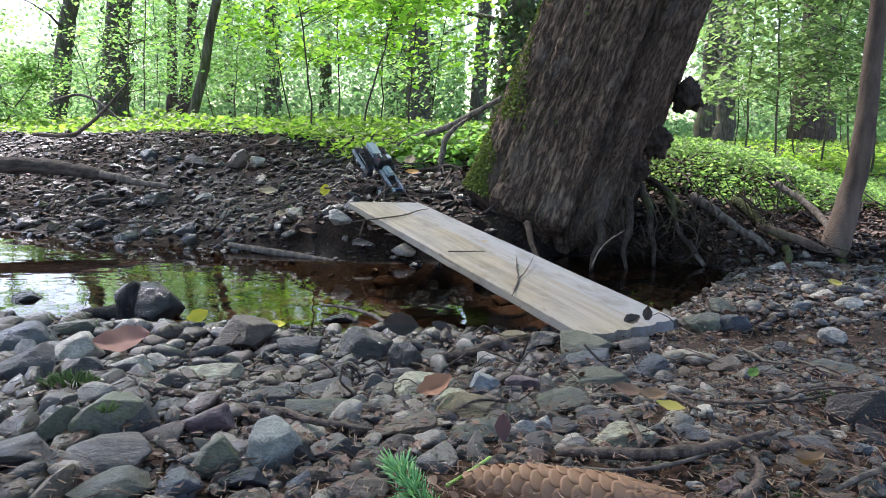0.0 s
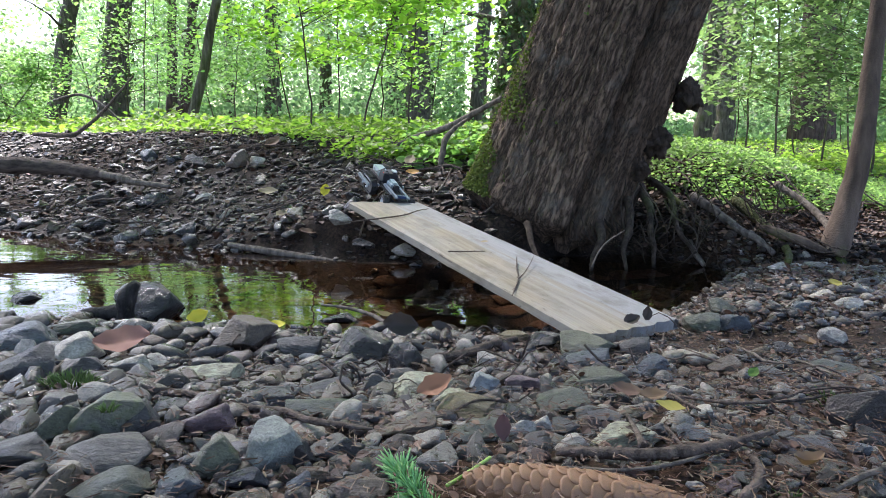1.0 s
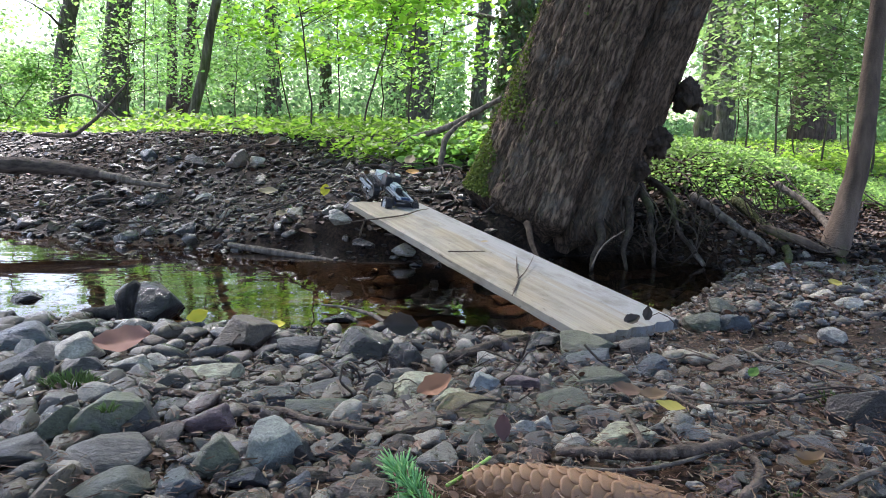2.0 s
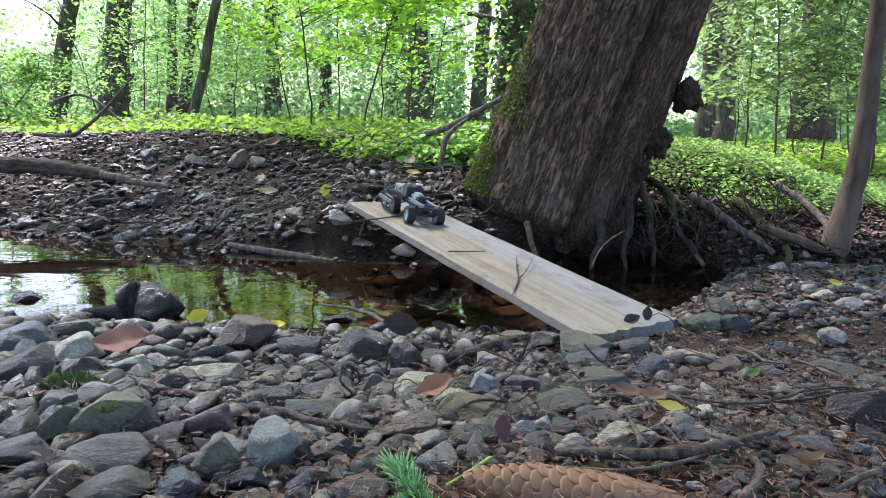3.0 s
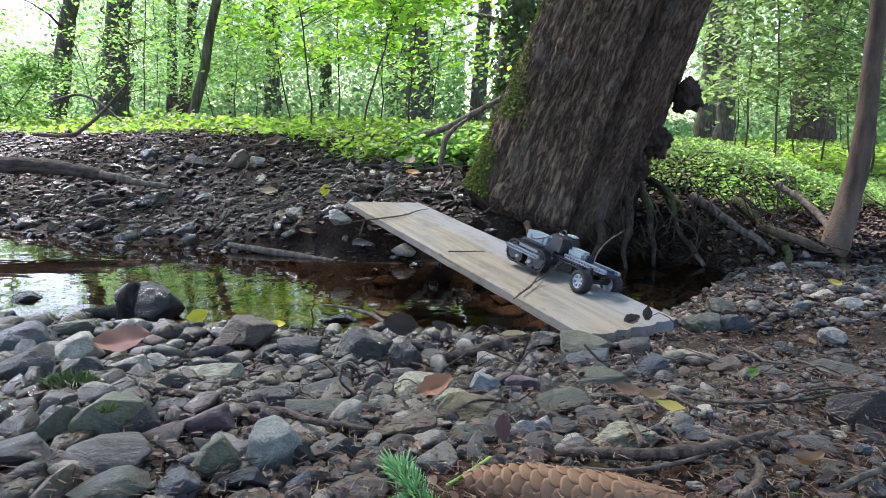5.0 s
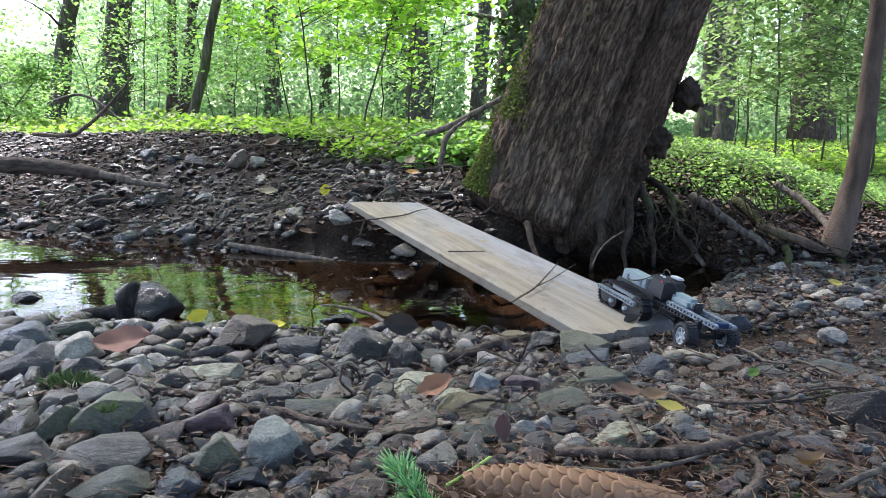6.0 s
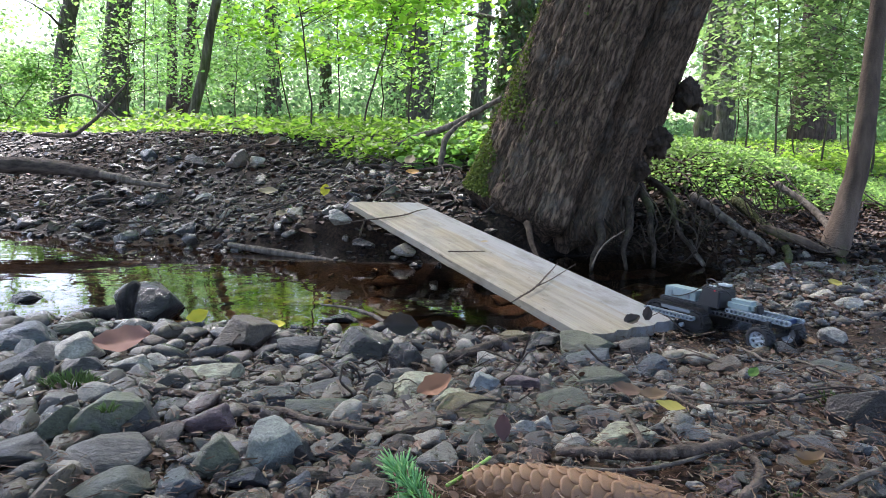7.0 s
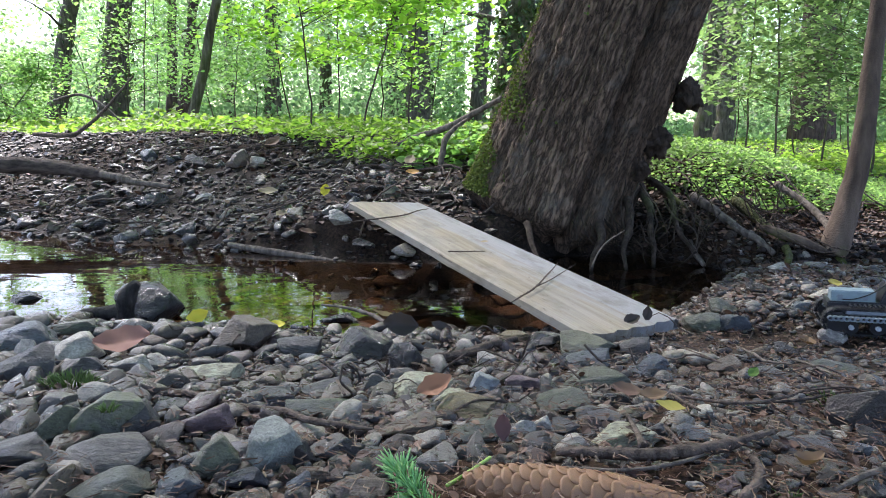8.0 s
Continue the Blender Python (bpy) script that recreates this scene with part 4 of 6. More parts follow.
# ---- single stones ----
def stone_mat(name, col, moss=None, veins=0.0, rough=0.6):
    col = (col[0] * 0.86, col[1] * 0.78, col[2] * 0.69)
    m, n, l, b = material(name, rough)
    v = coords(n, l)
    r = n.new("ShaderNodeObjectInfo").outputs["Random"]
    f1, f2, f3 = noise_of(n, l, v, 1.1, 4, 0.6), noise_of(n, l, v, 3.6, 6, 0.7), noise_of(n, l, v, 13, 4, 0.65)
    c = ramp(n, l, f1, (0.3, tuple(k * 0.6 for k in col)), (0.7, tuple(k * 1.2 for k in col)))
    c = mixed(n, l, 1.0, c, ramp(n, l, f2, (0.36, (0.66,) * 3), (0.5, (1,) * 3), (0.63, (1.30,) * 3)), "MULTIPLY")
    c = mixed(n, l, 1.0, c, ramp(n, l, f3, (0.38, (0.78,) * 3), (0.62, (1.22,) * 3)), "MULTIPLY")
    c = mixed(n, l, 1.0, c, ramp(n, l, r, (0, (0.8, 0.8, 0.84)), (1, (1.2, 1.18, 1.1))), "MULTIPLY")
    if moss:
        c = mixed(n, l, ramp(n, l, f2, (0.46, (0,) * 3), (0.6, (0.8,) * 3)), c, moss)
    l.new(c, b.inputs["Base Color"])
    l.new(ramp(n, l, f1, (0.35, (rough - 0.28,) * 3), (0.65, (rough + 0.08,) * 3)), b.inputs["Roughness"])
    bumped(n, l, b, f2, 0.5, 0.05)
    return m


STONE_KINDS = {
    "dark": (stone_mat("dark_wet_stone", (0.024, 0.024, 0.025), rough=0.42), "dark wet river stone at the waterline"),
    "darkblue": (stone_mat("slate_stone", (0.029, 0.033, 0.045), rough=0.45), "dark slate-blue river stone"),
    "darkbrown": (stone_mat("dark_brown_stone", (0.037, 0.031, 0.030)), "dark brown rounded river stone"),
    "blue": (stone_mat("blue_grey_stone", (0.084, 0.102, 0.123), rough=0.5), "smooth blue-grey river stone on the shore"),
    "paleblue": (stone_mat("pale_blue_stone", (0.221, 0.261, 0.296)), "pale blue-grey angular river stone"),
    "bluegreen": (stone_mat("blue_green_stone", (0.185, 0.22, 0.215)), "blue-green angular river stone with pale spots"),
    "grey": (stone_mat("grey_stone", (0.073, 0.074, 0.076)), "grey flat river stone on the shore"),
    "green": (stone_mat("green_grey_stone", (0.083, 0.096, 0.072)), "green-grey river stone on the shore"),
    "olive": (stone_mat("olive_stone", (0.124, 0.107, 0.059)), "olive-brown river stone slab"),
    "brown": (stone_mat("brown_stone", (0.107, 0.088, 0.070)), "brown-grey smooth river stone"),
    "violet": (stone_mat("violet_stone", (0.126, 0.089, 0.106)), "violet-grey river stone on the shore"),
    "pale": (stone_mat("pale_stone", (0.40, 0.40, 0.375)), "pale grey river stone on the shore"),
    "white": (stone_mat("quartz_stone", (0.427, 0.432, 0.412)), "whitish quartz stone among the pebbles"),
    "lichen": (stone_mat("lichen_stone", (0.30, 0.30, 0.23), (0.36, 0.37, 0.25)), "stone mottled with pale green lichen"),
    "moss": (stone_mat("mossy_stone", (0.16, 0.175, 0.14), (0.075, 0.088, 0.036)), "large grey stone with thin moss on top"),
}
SHAPES_OF = {}
SPOTS = []


def river_stone(kind, x, y, z, sx, sy, sz, turn, shape):
    mat, label = STONE_KINDS[kind]
    key = (kind, shape)
    if key not in SHAPES_OF:
        SHAPES_OF[key] = STONE_MESHES[shape].copy()
        SHAPES_OF[key].materials[0] = mat
    ob = new("river_stone", SHAPES_OF[key])
    ob.matrix_world = pose(x, y, z, turn * 0.5, turn * 0.8, turn) @ Matrix.Diagonal((sx * 1.16, sy * 1.16, sz * 1.2, 1))
    SPOTS.append((x, y, 0.9 * max(sx, sy)))
    return tagged(ob, label, "stone", "river stones")


river_stone("dark", -0.602, 1.449, 0.022, 0.0697, 0.0460, 0.0447, 5, 2)
river_stone("blue", -0.645, 1.072, 0.074, 0.0552, 0.0382, 0.0211, 7, 7)
river_stone("green", -0.617, 1.155, 0.068, 0.0547, 0.0414, 0.0159, -10, 9)
river_stone("grey", -0.467, 0.775, 0.129, 0.0337, 0.0203, 0.0277, 3, 4)
river_stone("pale", -0.610, 1.020, 0.074, 0.0226, 0.0166, 0.0152, -6, 11)
river_stone("pale", -0.520, 0.989, 0.083, 0.0395, 0.0283, 0.0208, 5, 7)
river_stone("grey", -0.436, 0.846, 0.105, 0.0306, 0.0214, 0.0143, -8, 3)
river_stone("pale", -0.390, 0.877, 0.098, 0.0264, 0.0201, 0.0133, 4, 6)
river_stone("pale", -0.393, 0.954, 0.079, 0.0173, 0.0136, 0.0077, 9, 12)
river_stone("moss", -0.257, 0.534, 0.176, 0.0286, 0.0176, 0.0257, 12, 9)
river_stone("green", -0.294, 0.524, 0.170, 0.0163, 0.0100, 0.0147, 12, 0)
river_stone("grey", -0.240, 0.539, 0.168, 0.0176, 0.0142, 0.0144, -4, 7)
river_stone("grey", -0.228, 0.470, 0.176, 0.0377, 0.0282, 0.0110, 0, 11)
river_stone("grey", -0.296, 0.474, 0.174, 0.0287, 0.0229, 0.0093, 1, 6)
river_stone("green", -0.205, 0.420, 0.177, 0.0250, 0.0195, 0.0083, 6, 7)
river_stone("blue", -0.165, 0.422, 0.177, 0.0146, 0.0123, 0.0093, -8, 5)
river_stone("green", -0.153, 0.457, 0.177, 0.0179, 0.0112, 0.0124, -8, 7)
river_stone("violet", -0.177, 0.531, 0.170, 0.0199, 0.0130, 0.0154, 9, 6)
river_stone("violet", -0.202, 0.542, 0.163, 0.0155, 0.0123, 0.0070, -3, 6)
river_stone("bluegreen", -0.114, 0.470, 0.181, 0.0225, 0.0170, 0.0195, 0, 5)
river_stone("darkblue", -0.125, 0.433, 0.175, 0.0150, 0.0103, 0.0060, 6, 6)
# This lichen stone is put in for a pale crumpled dry leaf.
river_stone("lichen", -0.249, 0.769, 0.123, 0.0375, 0.0280, 0.0145, -2, 10)
river_stone("brown", -0.308, 1.069, 0.078, 0.0474, 0.0393, 0.0269, -12, 13)
river_stone("grey", -0.202, 1.014, 0.077, 0.0373, 0.0250, 0.0182, 7, 10)
river_stone("dark", -0.117, 0.998, 0.083, 0.0444, 0.0343, 0.0216, 10, 13)
river_stone("grey", -0.167, 0.654, 0.144, 0.0290, 0.0197, 0.0084, 5, 9)
river_stone("green", -0.103, 0.594, 0.157, 0.0315, 0.0234, 0.0093, 10, 10)
river_stone("grey", -0.118, 0.703, 0.134, 0.0261, 0.0170, 0.0096, 6, 4)
river_stone("grey", -0.094, 0.854, 0.100, 0.0316, 0.0212, 0.0092, -10, 7)
river_stone("blue", -0.178, 0.951, 0.080, 0.0177, 0.0144, 0.0087, 3, 1)
river_stone("brown", -0.207, 0.844, 0.101, 0.0272, 0.0187, 0.0079, -10, 6)
river_stone("brown", -0.028, 0.540, 0.165, 0.0253, 0.0209, 0.0074, -12, 4)
river_stone("lichen", -0.025, 0.696, 0.137, 0.0340, 0.0241, 0.0104, 1, 13)
river_stone("lichen", 0.010, 0.644, 0.147, 0.0194, 0.0122, 0.0111, 7, 9)
river_stone("brown", -0.051, 0.419, 0.176, 0.0233, 0.0184, 0.0068, 0, 11)
river_stone("blue", -0.091, 0.425, 0.176, 0.0078, 0.0058, 0.0070, 5, 4)
river_stone("brown", -0.053, 0.454, 0.173, 0.0168, 0.0122, 0.0049, -11, 4)
river_stone("dark", -0.060, 0.432, 0.175, 0.0076, 0.0046, 0.0068, -9, 9)
river_stone("darkbrown", -0.100, 0.472, 0.173, 0.0128, 0.0094, 0.0093, -6, 6)
river_stone("dark", -0.047, 0.893, 0.098, 0.0223, 0.0150, 0.0201, -4, 2)
river_stone("grey", -0.007, 0.977, 0.077, 0.0290, 0.0224, 0.0084, -2, 5)
river_stone("paleblue", 0.040, 0.710, 0.133, 0.0173, 0.0119, 0.0121, -8, 13)
river_stone("olive", 0.018, 0.595, 0.156, 0.0288, 0.0200, 0.0084, 2, 13)
river_stone("dark", 0.063, 0.582, 0.156, 0.0185, 0.0135, 0.0056, 8, 13)
river_stone("violet", 0.089, 0.743, 0.123, 0.0187, 0.0140, 0.0086, 5, 1)
river_stone("green", 0.027, 0.526, 0.166, 0.0235, 0.0177, 0.0068, 4, 4)
river_stone("white", 0.062, 0.527, 0.166, 0.0113, 0.0080, 0.0092, 11, 11)
river_stone("white", 0.079, 0.542, 0.163, 0.0102, 0.0068, 0.0079, -3, 6)
river_stone("green", 0.109, 0.628, 0.150, 0.0263, 0.0222, 0.0076, 4, 4)
river_stone("grey", 0.129, 0.583, 0.156, 0.0199, 0.0147, 0.0058, -12, 12)
river_stone("grey", 0.100, 0.552, 0.160, 0.0140, 0.0099, 0.0041, 6, 5)
river_stone("lichen", 0.139, 0.513, 0.169, 0.0275, 0.0167, 0.0080, 7, 9)
river_stone("blue", 0.197, 0.908, 0.093, 0.0327, 0.0248, 0.0154, -11, 10)
river_stone("green", 0.218, 1.048, 0.073, 0.0506, 0.0383, 0.0154, 2, 5)
river_stone("green", 0.167, 0.752, 0.126, 0.0395, 0.0304, 0.0115, -1, 9)
river_stone("blue", 0.253, 0.843, 0.106, 0.0284, 0.0221, 0.0146, 11, 7)
river_stone("grey", 0.287, 1.019, 0.074, 0.0254, 0.0154, 0.0152, -11, 10)
river_stone("dark", 0.165, 0.935, 0.085, 0.0234, 0.0142, 0.0121, -1, 4)
river_stone("olive", 0.111, 1.135, 0.059, 0.0344, 0.0260, 0.0100, -3, 9)
river_stone("grey", 0.040, 1.073, 0.068, 0.0241, 0.0181, 0.0135, -7, 5)
river_stone("pale", 0.062, 0.969, 0.077, 0.0180, 0.0116, 0.0088, 12, 5)
river_stone("brown", 0.361, 0.891, 0.093, 0.0222, 0.0180, 0.0112, -4, 4)
river_stone("blue", 0.190, 0.521, 0.166, 0.0141, 0.0112, 0.0064, -9, 12)
river_stone("grey", 0.272, 0.503, 0.168, 0.0173, 0.0139, 0.0050, 6, 10)
river_stone("blue", 0.301, 0.489, 0.169, 0.0073, 0.0057, 0.0059, -3, 8)
river_stone("darkbrown", 0.345, 0.554, 0.169, 0.0269, 0.0176, 0.0187, -4, 3)
river_stone("white", 0.222, 0.582, 0.158, 0.0105, 0.0085, 0.0065, 9, 6)
river_stone("dark", 0.276, 0.613, 0.149, 0.0160, 0.0122, 0.0046, -9, 1)
river_stone("green", 0.474, 1.270, 0.041, 0.0374, 0.0281, 0.0195, -2, 10)
river_stone("green", 0.541, 1.367, 0.046, 0.0326, 0.0263, 0.0159, 2, 12)
river_stone("blue", 0.528, 1.265, 0.044, 0.0253, 0.0206, 0.0154, -7, 1)
river_stone("white", 0.161, 0.428, 0.173, 0.0054, 0.0037, 0.0029, 8, 3)
river_stone("violet", 0.179, 0.422, 0.175, 0.0084, 0.0069, 0.0055, 2, 4)
river_stone("green", 0.179, 0.446, 0.173, 0.0100, 0.0066, 0.0043, -9, 0)
river_stone("brown", 0.239, 0.464, 0.171, 0.0123, 0.0090, 0.0037, -6, 5)
river_stone("pale", 0.646, 1.159, 0.049, 0.0233, 0.0186, 0.0142, 6, 2)
river_stone("grey", 0.519, 1.061, 0.061, 0.0171, 0.0140, 0.0096, -2, 12)
river_stone("green", 0.488, 0.869, 0.097, 0.0313, 0.0253, 0.0091, -10, 12)
river_stone("grey", 0.392, 0.830, 0.103, 0.0201, 0.0152, 0.0077, 6, 2)
river_stone("brown", 0.225, 0.689, 0.133, 0.0140, 0.0099, 0.0050, 4, 12)
river_stone("dark", -0.966, 1.638, 0.003, 0.0351, 0.0285, 0.0128, 2, 5)
river_stone("dark", -0.210, 1.455, 0.001, 0.0371, 0.0281, 0.0108, -3, 6)
river_stone("grey", 0.165, 0.527, 0.165, 0.0108, 0.0080, 0.0061, -11, 6)
river_stone("pale", 0.094, 0.496, 0.169, 0.0143, 0.0091, 0.0065, -12, 7)
river_stone("grey", -0.214, 0.641, 0.144, 0.0156, 0.0131, 0.0052, 7, 8)
river_stone("brown", -0.083, 0.443, 0.173, 0.0110, 0.0078, 0.0045, 10, 3)
river_stone("dark", -0.242, 0.943, 0.082, 0.0153, 0.0093, 0.0110, 2, 13)
river_stone("dark", -0.246, 0.616, 0.151, 0.0151, 0.0119, 0.0083, 11, 8)
river_stone("blue", -0.268, 0.468, 0.170, 0.0116, 0.0097, 0.0035, 5, 5)
river_stone("dark", 0.156, 1.090, 0.066, 0.0305, 0.0251, 0.0109, -10, 13)
river_stone("dark", 0.165, 0.654, 0.141, 0.0133, 0.0100, 0.0057, -3, 1)
river_stone("brown", -0.035, 0.500, 0.168, 0.0123, 0.0099, 0.0053, -11, 0)
river_stone("dark", 0.657, 1.461, 0.064, 0.0266, 0.0220, 0.0133, 10, 8)
river_stone("blue", 0.677, 1.332, 0.059, 0.0234, 0.0194, 0.0146, 1, 9)
river_stone("pale", 0.771, 1.337, 0.063, 0.0319, 0.0196, 0.0123, 3, 11)
river_stone("pale", 0.790, 1.676, 0.065, 0.0265, 0.0167, 0.0126, 4, 4)
river_stone("pale", 0.896, 1.714, 0.064, 0.0271, 0.0179, 0.0113, -12, 8)
river_stone("grey", 0.907, 1.518, 0.066, 0.0301, 0.0221, 0.0129, -11, 9)
river_stone("pale", 0.749, 1.400, 0.064, 0.0256, 0.0161, 0.0112, -8, 4)
river_stone("brown", -0.895, 3.204, 0.241, 0.0518, 0.0437, 0.0424, 5, 7)
river_stone("pale", -0.937, 2.852, 0.116, 0.0399, 0.0321, 0.0199, -11, 5)
river_stone("pale", -0.820, 3.203, 0.237, 0.0372, 0.0244, 0.0295, -9, 8)
river_stone("blue", -1.382, 3.426, 0.249, 0.0397, 0.0326, 0.0285, -9, 2)
river_stone("grey", -1.115, 3.265, 0.232, 0.0504, 0.0333, 0.0269, -4, 12)
river_stone("dark", -1.267, 2.614, 0.042, 0.0713, 0.0451, 0.0208, -12, 7)
river_stone("dark", -1.148, 2.843, 0.100, 0.0552, 0.0418, 0.0288, 0, 0)
river_stone("dark", -0.870, 2.421, 0.041, 0.0380, 0.0300, 0.0329, -5, 4)
river_stone("grey", -1.387, 2.950, 0.099, 0.0505, 0.0381, 0.0254, 4, 6)
river_stone("pale", -0.319, 2.193, 0.116, 0.0379, 0.0232, 0.0225, -2, 12)
river_stone("dark", -0.243, 2.126, 0.047, 0.0335, 0.0270, 0.0150, -11, 12)
river_stone("green", -0.173, 2.346, 0.177, 0.0311, 0.0196, 0.0210, -9, 0)
river_stone("pale", -1.999, 4.849, 0.354, 0.0336, 0.0207, 0.0291, -11, 13)


def build_cobbles():
    """Stones of middling size packed between the large ones, with gaps between them."""
    r = np.random.default_rng(31)
    n = 16000
    y = 0.33 + 1.12 * r.uniform(0, 1, n) ** 1.15
    x = r.uniform(-0.68, 0.68, n) * y
    s = np.clip(np.exp(r.normal(math.log(0.0098), 0.42, n)), 0.005, 0.021) * np.interp(x / y, (-0.5, 0.0, 0.2, 0.5), (1.15, 1.0, 0.85, 0.70)) * np.interp(y, (0.4, 1.2), (0.78, 1.25))
    ok = (near_shore(x) - y > -0.03) & ~((x > -0.035) & (x < 0.17) & (y < 0.455)) & ~((np.abs(x - 0.56) < 0.2) & (np.abs(y - 1.2) < 0.13) & (s > 0.009))
    ok &= (r.uniform(0, 1, n) < np.interp(x / y, (0.05, 0.35), (1.0, 0.30)))
    order = np.argsort(-s[ok])
    x, y, s = x[ok][order], y[ok][order], s[ok][order]
    taken = np.array(SPOTS)
    px, py, pr = list(taken[:, 0]), list(taken[:, 1]), list(taken[:, 2])
    first = len(px)
    ax, ay, ar = np.zeros(first + len(x)), np.zeros(first + len(x)), np.zeros(first + len(x))
    ax[:first], ay[:first], ar[:first] = px, py, pr
    k = first
    for a, b, c in zip(x, y, s):
        if np.all(np.hypot(ax[:k] - a, ay[:k] - b) > 0.80 * (ar[:k] + c)):
            ax[k], ay[k], ar[k] = a, b, c
            k += 1
    x, y, s = ax[first:k], ay[first:k], ar[first:k]
    near = np.argsort(np.hypot(x, y) - 14 * s)
    for i in near[:290]:
        c = s[i]
        ob = mesh_part("pebble", (WET_MESHES if near_shore(x[i]) - y[i] < 0.2 else PEBBLE_MESHES)[r.integers(8)], ground)
        ob.matrix_basis = pose(x[i], y[i], on_soil(x[i], y[i]) + c * 0.20, r.normal(0, 18), r.normal(0, 18), r.uniform(0, 360)) @ Matrix.Diagonal((c * r.uniform(0.95, 1.25), c * r.uniform(0.75, 1), c * r.uniform(0.45, 0.75), 1))
    rest = near[290:]
    shore = near_shore(x[rest]) - y[rest] < r.uniform(0.10, 0.30, len(rest))
    wet, rest = rest[shore], rest[~shore]
    scattered("wet_cobbles", "dark wet river stones packed along the waterline", "stones", x[wet], y[wet], s[wet], WET_COBBLE, r, True, 0.24, MIDDLE)
    scattered("cobbles", "grey, brown and greenish river stones packed on the shore", "stones", x[rest], y[rest], s[rest], PEBBLE, r, True, 0.24, MIDDLE)


build_cobbles()


def build_bed_stones():
    """Flat reddish stones on the creek bed."""
    r = np.random.default_rng(32)
    for _ in range(260):
        x, y = r.uniform(-1.3, 0.75), r.uniform(1.35, 2.4)
        if not (near_shore(x) + 0.12 < y < far_shore(x) - 0.10):
            continue
        c = r.uniform(0.018, 0.060)
        ob = mesh_part("bed_stone", BED_MESHES[r.integers(8)], ground)
        ob.matrix_basis = pose(x, y, on_soil(x, y) + c * 0.08, r.normal(0, 5), r.normal(0, 5), r.uniform(-25, 25)) @ Matrix.Diagonal((c * 1.3, c * r.uniform(0.6, 0.9), c * r.uniform(0.22, 0.35), 1))


BED = stone_mat("bed_stone", (0.15, 0.085, 0.066), rough=0.7)
BED_MESHES = [me.copy() for me in PEBBLE_MESHES]
for me in BED_MESHES:
    me.materials[0] = BED
build_bed_stones()


# ---- sticks and twigs ----
BARK_LOG = mat_bark("log_bark", (0.025, 0.019, 0.016), (0.105, 0.082, 0.068), 0.0, (18, 60, 60), 0.8)
PALE_WOOD = mat_bark("barkless_wood", (0.15, 0.135, 0.10), (0.34, 0.315, 0.26), 0, (40, 40, 40), 0.4)
WET_WOOD = mat_bark("wet_wood", (0.012, 0.011, 0.010), (0.05, 0.045, 0.04), 0, (60, 60, 20), 0.6)
STALK = mat_plain("green_stalk", (0.22, 0.34, 0.06), 0.5, 0, 60)


def stick(name, label, category, points, radii, mat, group=""):
    big = max(radii) > 0.009
    v, f = tube(points, radii, 10 if big else 6, 8 * len(points), 0.004 if big else 0.004, len(bpy.data.objects), 0.3)
    base = np.array(points[0])
    ob = new(name, clean_mesh(name, v - base, f, mat))
    ob.location = base
    if mat is TWIG and not big:   # side spurs of spruce twigs
        c = smooth_path(points, 24)
        for k in range(2, 22):
            d = rng.normal(0, 1, 3) * (1, 1, 0.5)
            d = d / np.linalg.norm(d) * rng.uniform(1.5, 3.2) * max(radii)
            mesh_part("spur", clean_mesh("spur", *tube([c[k] - base, c[k] - base + d], (max(radii) * 0.35, max(radii) * 0.12), 4, 3), mat), ob)
    return tagged(ob, label, category, group)


stick("fallen_log", "grey weathered log lying on the stony bank", "log", [(-2.045, 3.118, 0.238), (-1.803, 3.115, 0.223), (-1.623, 3.094, 0.215), (-1.397, 3.029, 0.191)], (0.037, 0.035, 0.032, 0.024), BARK_LOG, "")
stick("split_branch", "pale split branch lying on the stony bank", "branch", [(-1.416, 3.009, 0.197), (-1.254, 2.954, 0.168), (-1.097, 2.901, 0.154)], (0.016, 0.015, 0.008), BARK_DEAD, "")
stick("driftwood", "dark wet stick lying along the shore", "stick", [(-0.690, 2.298, 0.018), (-0.535, 2.215, 0.007), (-0.382, 2.143, 0.000), (-0.291, 2.102, -0.002)], (0.008, 0.012, 0.009, 0.005), BARK_DEAD, "")
stick("dead_branch", "dark bare branch leaning over the bank top", "branch", [(-2.264, 4.050, 0.345), (-2.050, 3.998, 0.339), (-1.998, 4.054, 0.369), (-1.904, 4.177, 0.495), (-1.802, 4.310, 0.675)], (0.011, 0.012, 0.011, 0.009, 0.005), TWIG, "")
stick("dead_branch", "pale arched bare branch on the bank top", "branch", [(-2.370, 4.490, 0.542), (-2.215, 4.496, 0.576), (-2.054, 4.435, 0.517), (-1.912, 4.367, 0.417)], (0.009, 0.009, 0.008, 0.006), BARK_DEAD, "")
stick("dead_branch", "grey fallen branch leaning against the old tree", "branch", [(-0.200, 3.080, 0.311), (-0.091, 3.036, 0.354), (0.025, 2.961, 0.389), (0.125, 2.900, 0.444), (0.232, 2.808, 0.502)], (0.008, 0.013, 0.013, 0.012, 0.009), BARK_DEAD, "")
stick("dead_branch", "forked grey branch standing in the leaves", "branch", [(-0.013, 2.727, 0.207), (-0.004, 2.761, 0.284), (0.017, 2.814, 0.357), (0.091, 2.895, 0.418)], (0.012, 0.012, 0.011, 0.007), BARK_DEAD, "")
stick("fallen_branch", "thin pale branch lying in the herbs", "branch", [(-1.622, 5.274, 0.380), (-1.479, 5.279, 0.412), (-1.349, 5.285, 0.448)], (0.012, 0.014, 0.01), BARK_DEAD, "")
